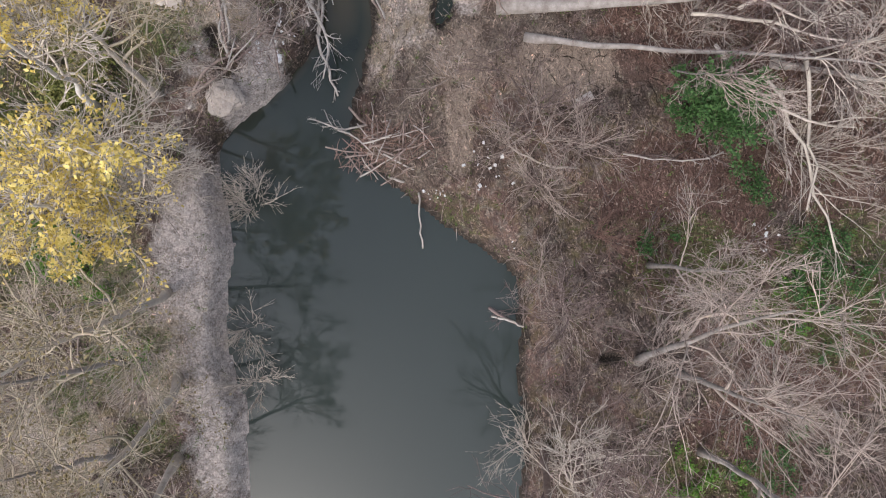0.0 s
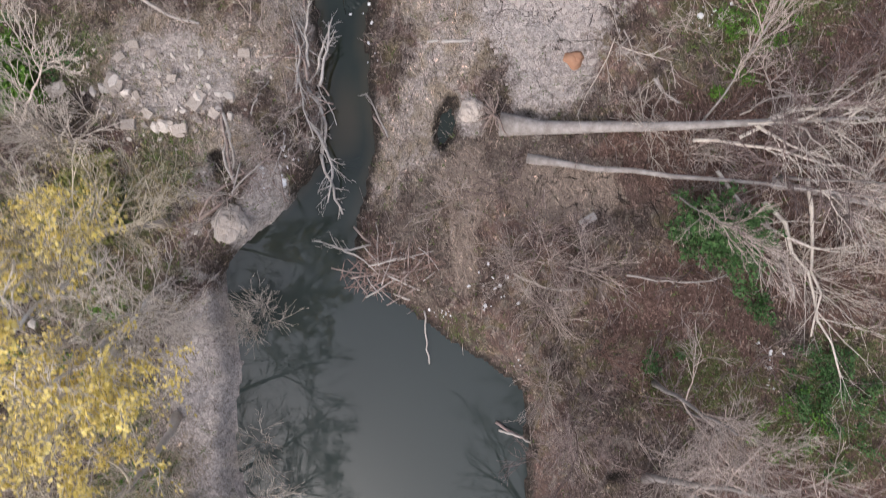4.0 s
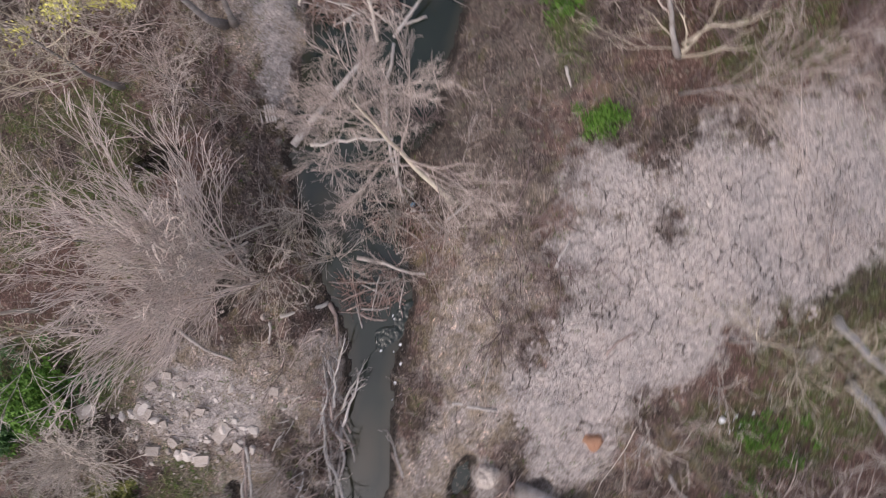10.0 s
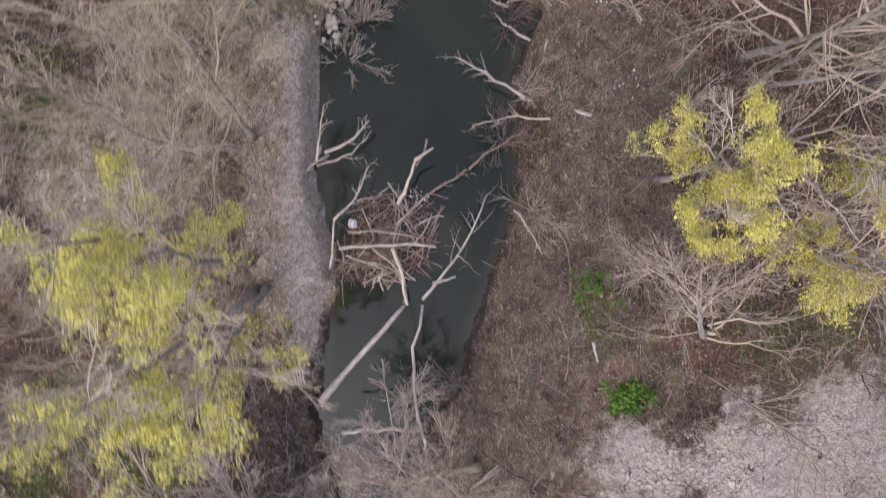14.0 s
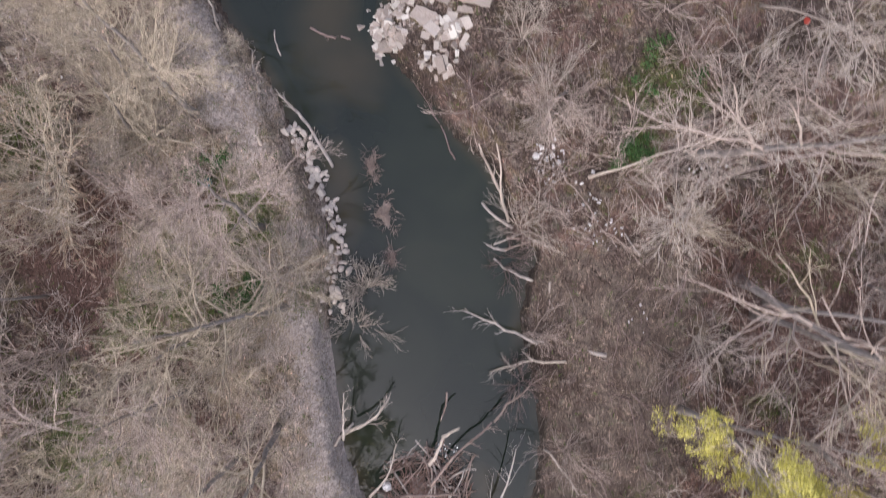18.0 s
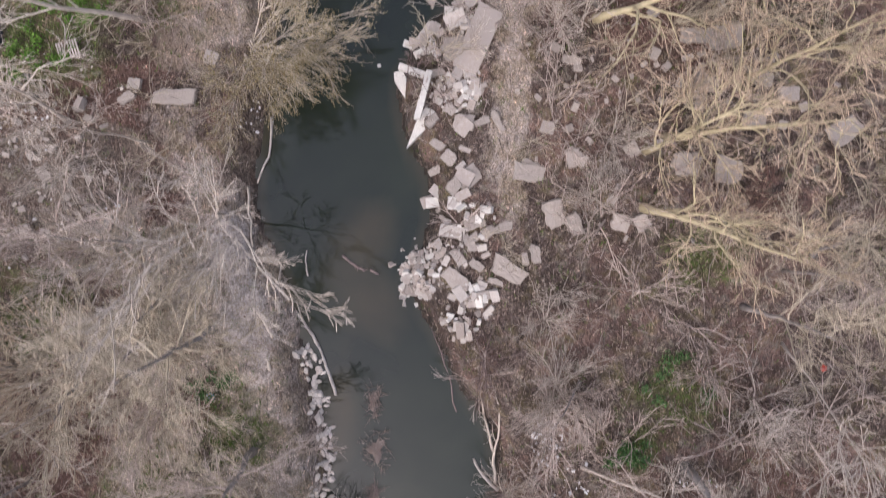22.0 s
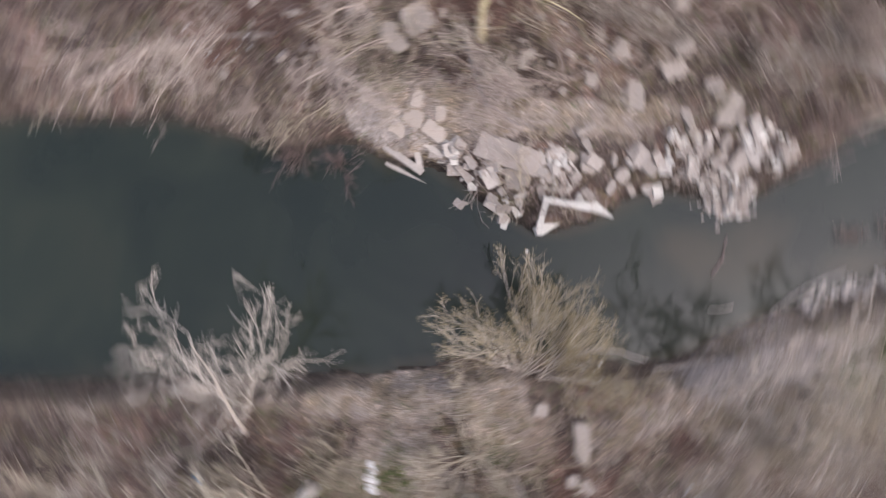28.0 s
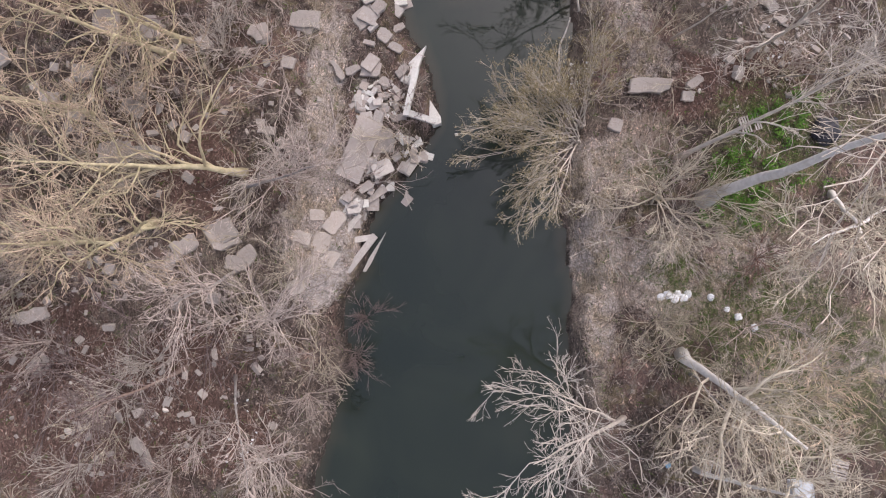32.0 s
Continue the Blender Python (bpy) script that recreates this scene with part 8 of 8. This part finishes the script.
shrub(5.881, 75.669, 2.6, BARK_PALE, 464, "bare shrub with pale grey stems", (0, 0))
shrub(6.865, 79.06, 2.8, BARK_PALE, 465, "bare shrub with pale grey stems", (0, 0))
shrub(-1.693, 94.213, 2, TWIG_DARK, 466, "small dark bare shrub at the water", (0, 0))
shrub(-1.144, 96.569, 2, TWIG_DARK, 467, "small dark bare shrub at the water", (0, 0))
shrub(4.951, 93.535, 3, TWIG_TAN, 468, "bare shrub with tan arching stems", (0, 0))
shrub(2.413, 91.422, 2.6, TWIG_TAN, 469, "bare shrub with tan arching stems", (0, 0))
shrub(3.355, 85.51, 3, BARK_PALE, 470, "bare shrub with pale grey stems", (0, 0))
shrub(-19.044, 93.386, 2.5, TWIG_TAN, 471, "bare shrub with tan arching stems", (0, 0))
shrub(-19.753, 87.653, 3, BARK_PALE, 472, "bare shrub with pale grey stems", (0, 0))
shrub(-14.951, 85.892, 2.6, BARK_PALE, 473, "bare shrub with pale grey stems", (0, 0))
shrub(-20.393, 99.71, 2.6, TWIG_TAN, 474, "bare shrub with tan arching stems", (0, 0))
shrub(10.371, 97.104, 3, BARK_PALE, 475, "bare shrub with pale grey stems", (0, 0))
shrub(9.906, 85.85, 3, TWIG_TAN, 476, "bare shrub with tan arching stems", (0, 0))
shrub(16.89, 90.158, 3, TWIG_TAN, 477, "bare shrub with tan arching stems", (0, 0))
shrub(1.404, 98.683, 2.4, TWIG_PINK, 478, "dense bare shrub with pinkish twigs", (0, 0))
shrub(-18.07, 67.547, 3.2, TWIG_TAN, 479, "bare shrub with tan arching stems", (0, 0))
shrub(-24.349, 63.519, 3.2, TWIG_TAN, 480, "bare shrub with tan arching stems", (0, 0))
shrub(-12.083, 54.227, 3.2, BARK_PALE, 481, "bare shrub with pale grey stems", (0, 0))
shrub(-14.984, 51.694, 3.2, TWIG_TAN, 482, "bare shrub with tan arching stems", (0, 0))
shrub(-15.828, 57.611, 2.8, BARK_PALE, 483, "bare shrub with pale grey stems", (0, 0))
shrub(-23.657, 54.103, 3, TWIG_PINK, 484, "dense bare shrub with pinkish twigs", (0, 0))
shrub(-19.819, 49.09, 3, BARK_PALE, 485, "bare shrub with pale grey stems", (0, 0))
shrub(-25.343, 48.519, 3, TWIG_TAN, 486, "bare shrub with tan arching stems", (0, 0))
shrub(-6.804, 55.167, 2.2, BARK_PALE, 487, "bare shrub with pale grey stems", (0, 0))
shrub(-16.208, 69.563, 2.6, BARK_PALE, 488, "bare shrub with pale grey stems", (0, 0))
shrub(-21.163, 70.82, 3, TWIG_PINK, 489, "dense bare shrub with pinkish twigs", (0, 0))
shrub(-10.367, 57.56, 2.6, BARK_PALE, 490, "bare shrub with pale grey stems", (0, 0))
shrub(4.618, 63.583, 2.6, BARK_PALE, 491, "bare shrub with pale grey stems", (0, 0))
shrub(11.233, 56.756, 3, TWIG_TAN, 492, "bare shrub with tan arching stems", (0, 0))
shrub(16.162, 64.893, 3, BARK_PALE, 493, "bare shrub with pale grey stems", (0, 0))
shrub(19.545, 57.978, 3.2, TWIG_TAN, 494, "bare shrub with tan arching stems", (0, 0))
shrub(11.714, 50.196, 2.8, BARK_PALE, 495, "bare shrub with pale grey stems", (0, 0))
shrub(1.744, 48.558, 2.4, TWIG_DARK, 496, "small dark bare shrub at the water", (0, 0))
shrub(-22.15, 70.503, 3, TWIG_TAN, 497, "bare shrub with tan arching stems", (0, 0))
shrub(-17.41, 61.499, 3, TWIG_PINK, 498, "dense bare shrub with pinkish twigs", (0, 0))
shrub(-23.732, 74.545, 3, BARK_PALE, 499, "bare shrub with pale grey stems", (0, 0))
shrub(-19.571, 70.387, 2.8, TWIG_TAN, 500, "bare shrub with tan arching stems", (0, 0))
shrub(-18.151, 66.29, 3, TWIG_TAN, 501, "bare shrub with tan arching stems", (0, 0))
shrub(11.279, -6.931, 2.8, TWIG_PINK, 502, "dense bare shrub with pinkish twigs", (0, 0))
shrub(16.905, -9.949, 3, BARK_PALE, 503, "bare shrub with pale grey stems", (0, 0))
shrub(5.944, 2.634, 2.6, TWIG_PINK, 504, "dense bare shrub with pinkish twigs", (0, 0))
shrub(-23.151, -6.235, 3, BARK_PALE, 505, "bare shrub with pale grey stems", (0, 0))
shrub(-23.528, -10.282, 3, TWIG_TAN, 506, "bare shrub with tan arching stems", (0, 0))
shrub(4.209, 5.07, 2.6, TWIG_PINK, 507, "dense bare shrub with pinkish twigs", (0, 0))
shrub(-8.088, 28.944, 2.8, BARK_PALE, 508, "bare shrub with pale grey stems", (0, 0))
shrub(-11.536, 26.833, 2.6, BARK_PALE, 510, "bare shrub with pale grey stems", (0, 0))
shrub(15.977, 96.045, 3, TWIG_PINK, 511, "dense bare shrub with pinkish twigs", (0, 0))
shrub(12.257, 98.847, 3, BARK_PALE, 512, "bare shrub with pale grey stems", (0, 0))
shrub(7.237, 100.941, 2.8, TWIG_PINK, 513, "dense bare shrub with pinkish twigs", (0, 0))
shrub(14.022, 103.23, 3, BARK_PALE, 514, "bare shrub with pale grey stems", (0, 0))
shrub(17.452, 92.161, 3, TWIG_PINK, 515, "dense bare shrub with pinkish twigs", (0, 0))
shrub(3.555, 102.108, 2.6, TWIG_PINK, 516, "dense bare shrub with pinkish twigs", (0, 0))
shrub(9.084, 103.679, 2.6, TWIG_PINK, 517, "dense bare shrub with pinkish twigs", (0, 0))
shrub(15.47, 55.69, 3, TWIG_RUST, 550, "dense bare shrub with dark reddish twigs", (0, 0))
shrub(14.65, 54.16, 2.8, TWIG_RUST, 551, "dense bare shrub with dark reddish twigs", (0, 0))
shrub(13.95, 75.56, 2.6, TWIG_RUST, 552, "dense bare shrub with dark reddish twigs", (0, 0))
shrub(15.59, 76.32, 2.4, TWIG_RUST, 553, "dense bare shrub with dark reddish twigs", (0, 0))
shrub(20.33, 48.96, 2.6, TWIG_RUST, 554, "dense bare shrub with dark reddish twigs", (0, 0))
shrub(8.77, -0.29, 2.2, TWIG_RUST, 555, "dense bare shrub with dark reddish twigs", (0, 0))
shrub(-24.78, 89.29, 2.2, TWIG_RUST, 556, "dense bare shrub with dark reddish twigs", (0, 0))
small_stones(14.107, 96.562, 5.31, 4.32, 24, 11)
rubble_heap(11.433, 97.055, 7.64, 6.31, 200, 97, 0.12, 'broken concrete strewn among leaves and brush')
rubble_heap(9.162, 80.603, 7.15, 7.15, 110, 98, 0.12, 'broken concrete strewn among leaves and brush')
rubble_heap(-24.628, 74.911, 3.58, 4.88, 70, 99, 0.12, 'broken concrete strewn among leaves and brush')

# ---- undergrowth ----
saplings(72)
build_thickets()
build_litter()
build_grass()
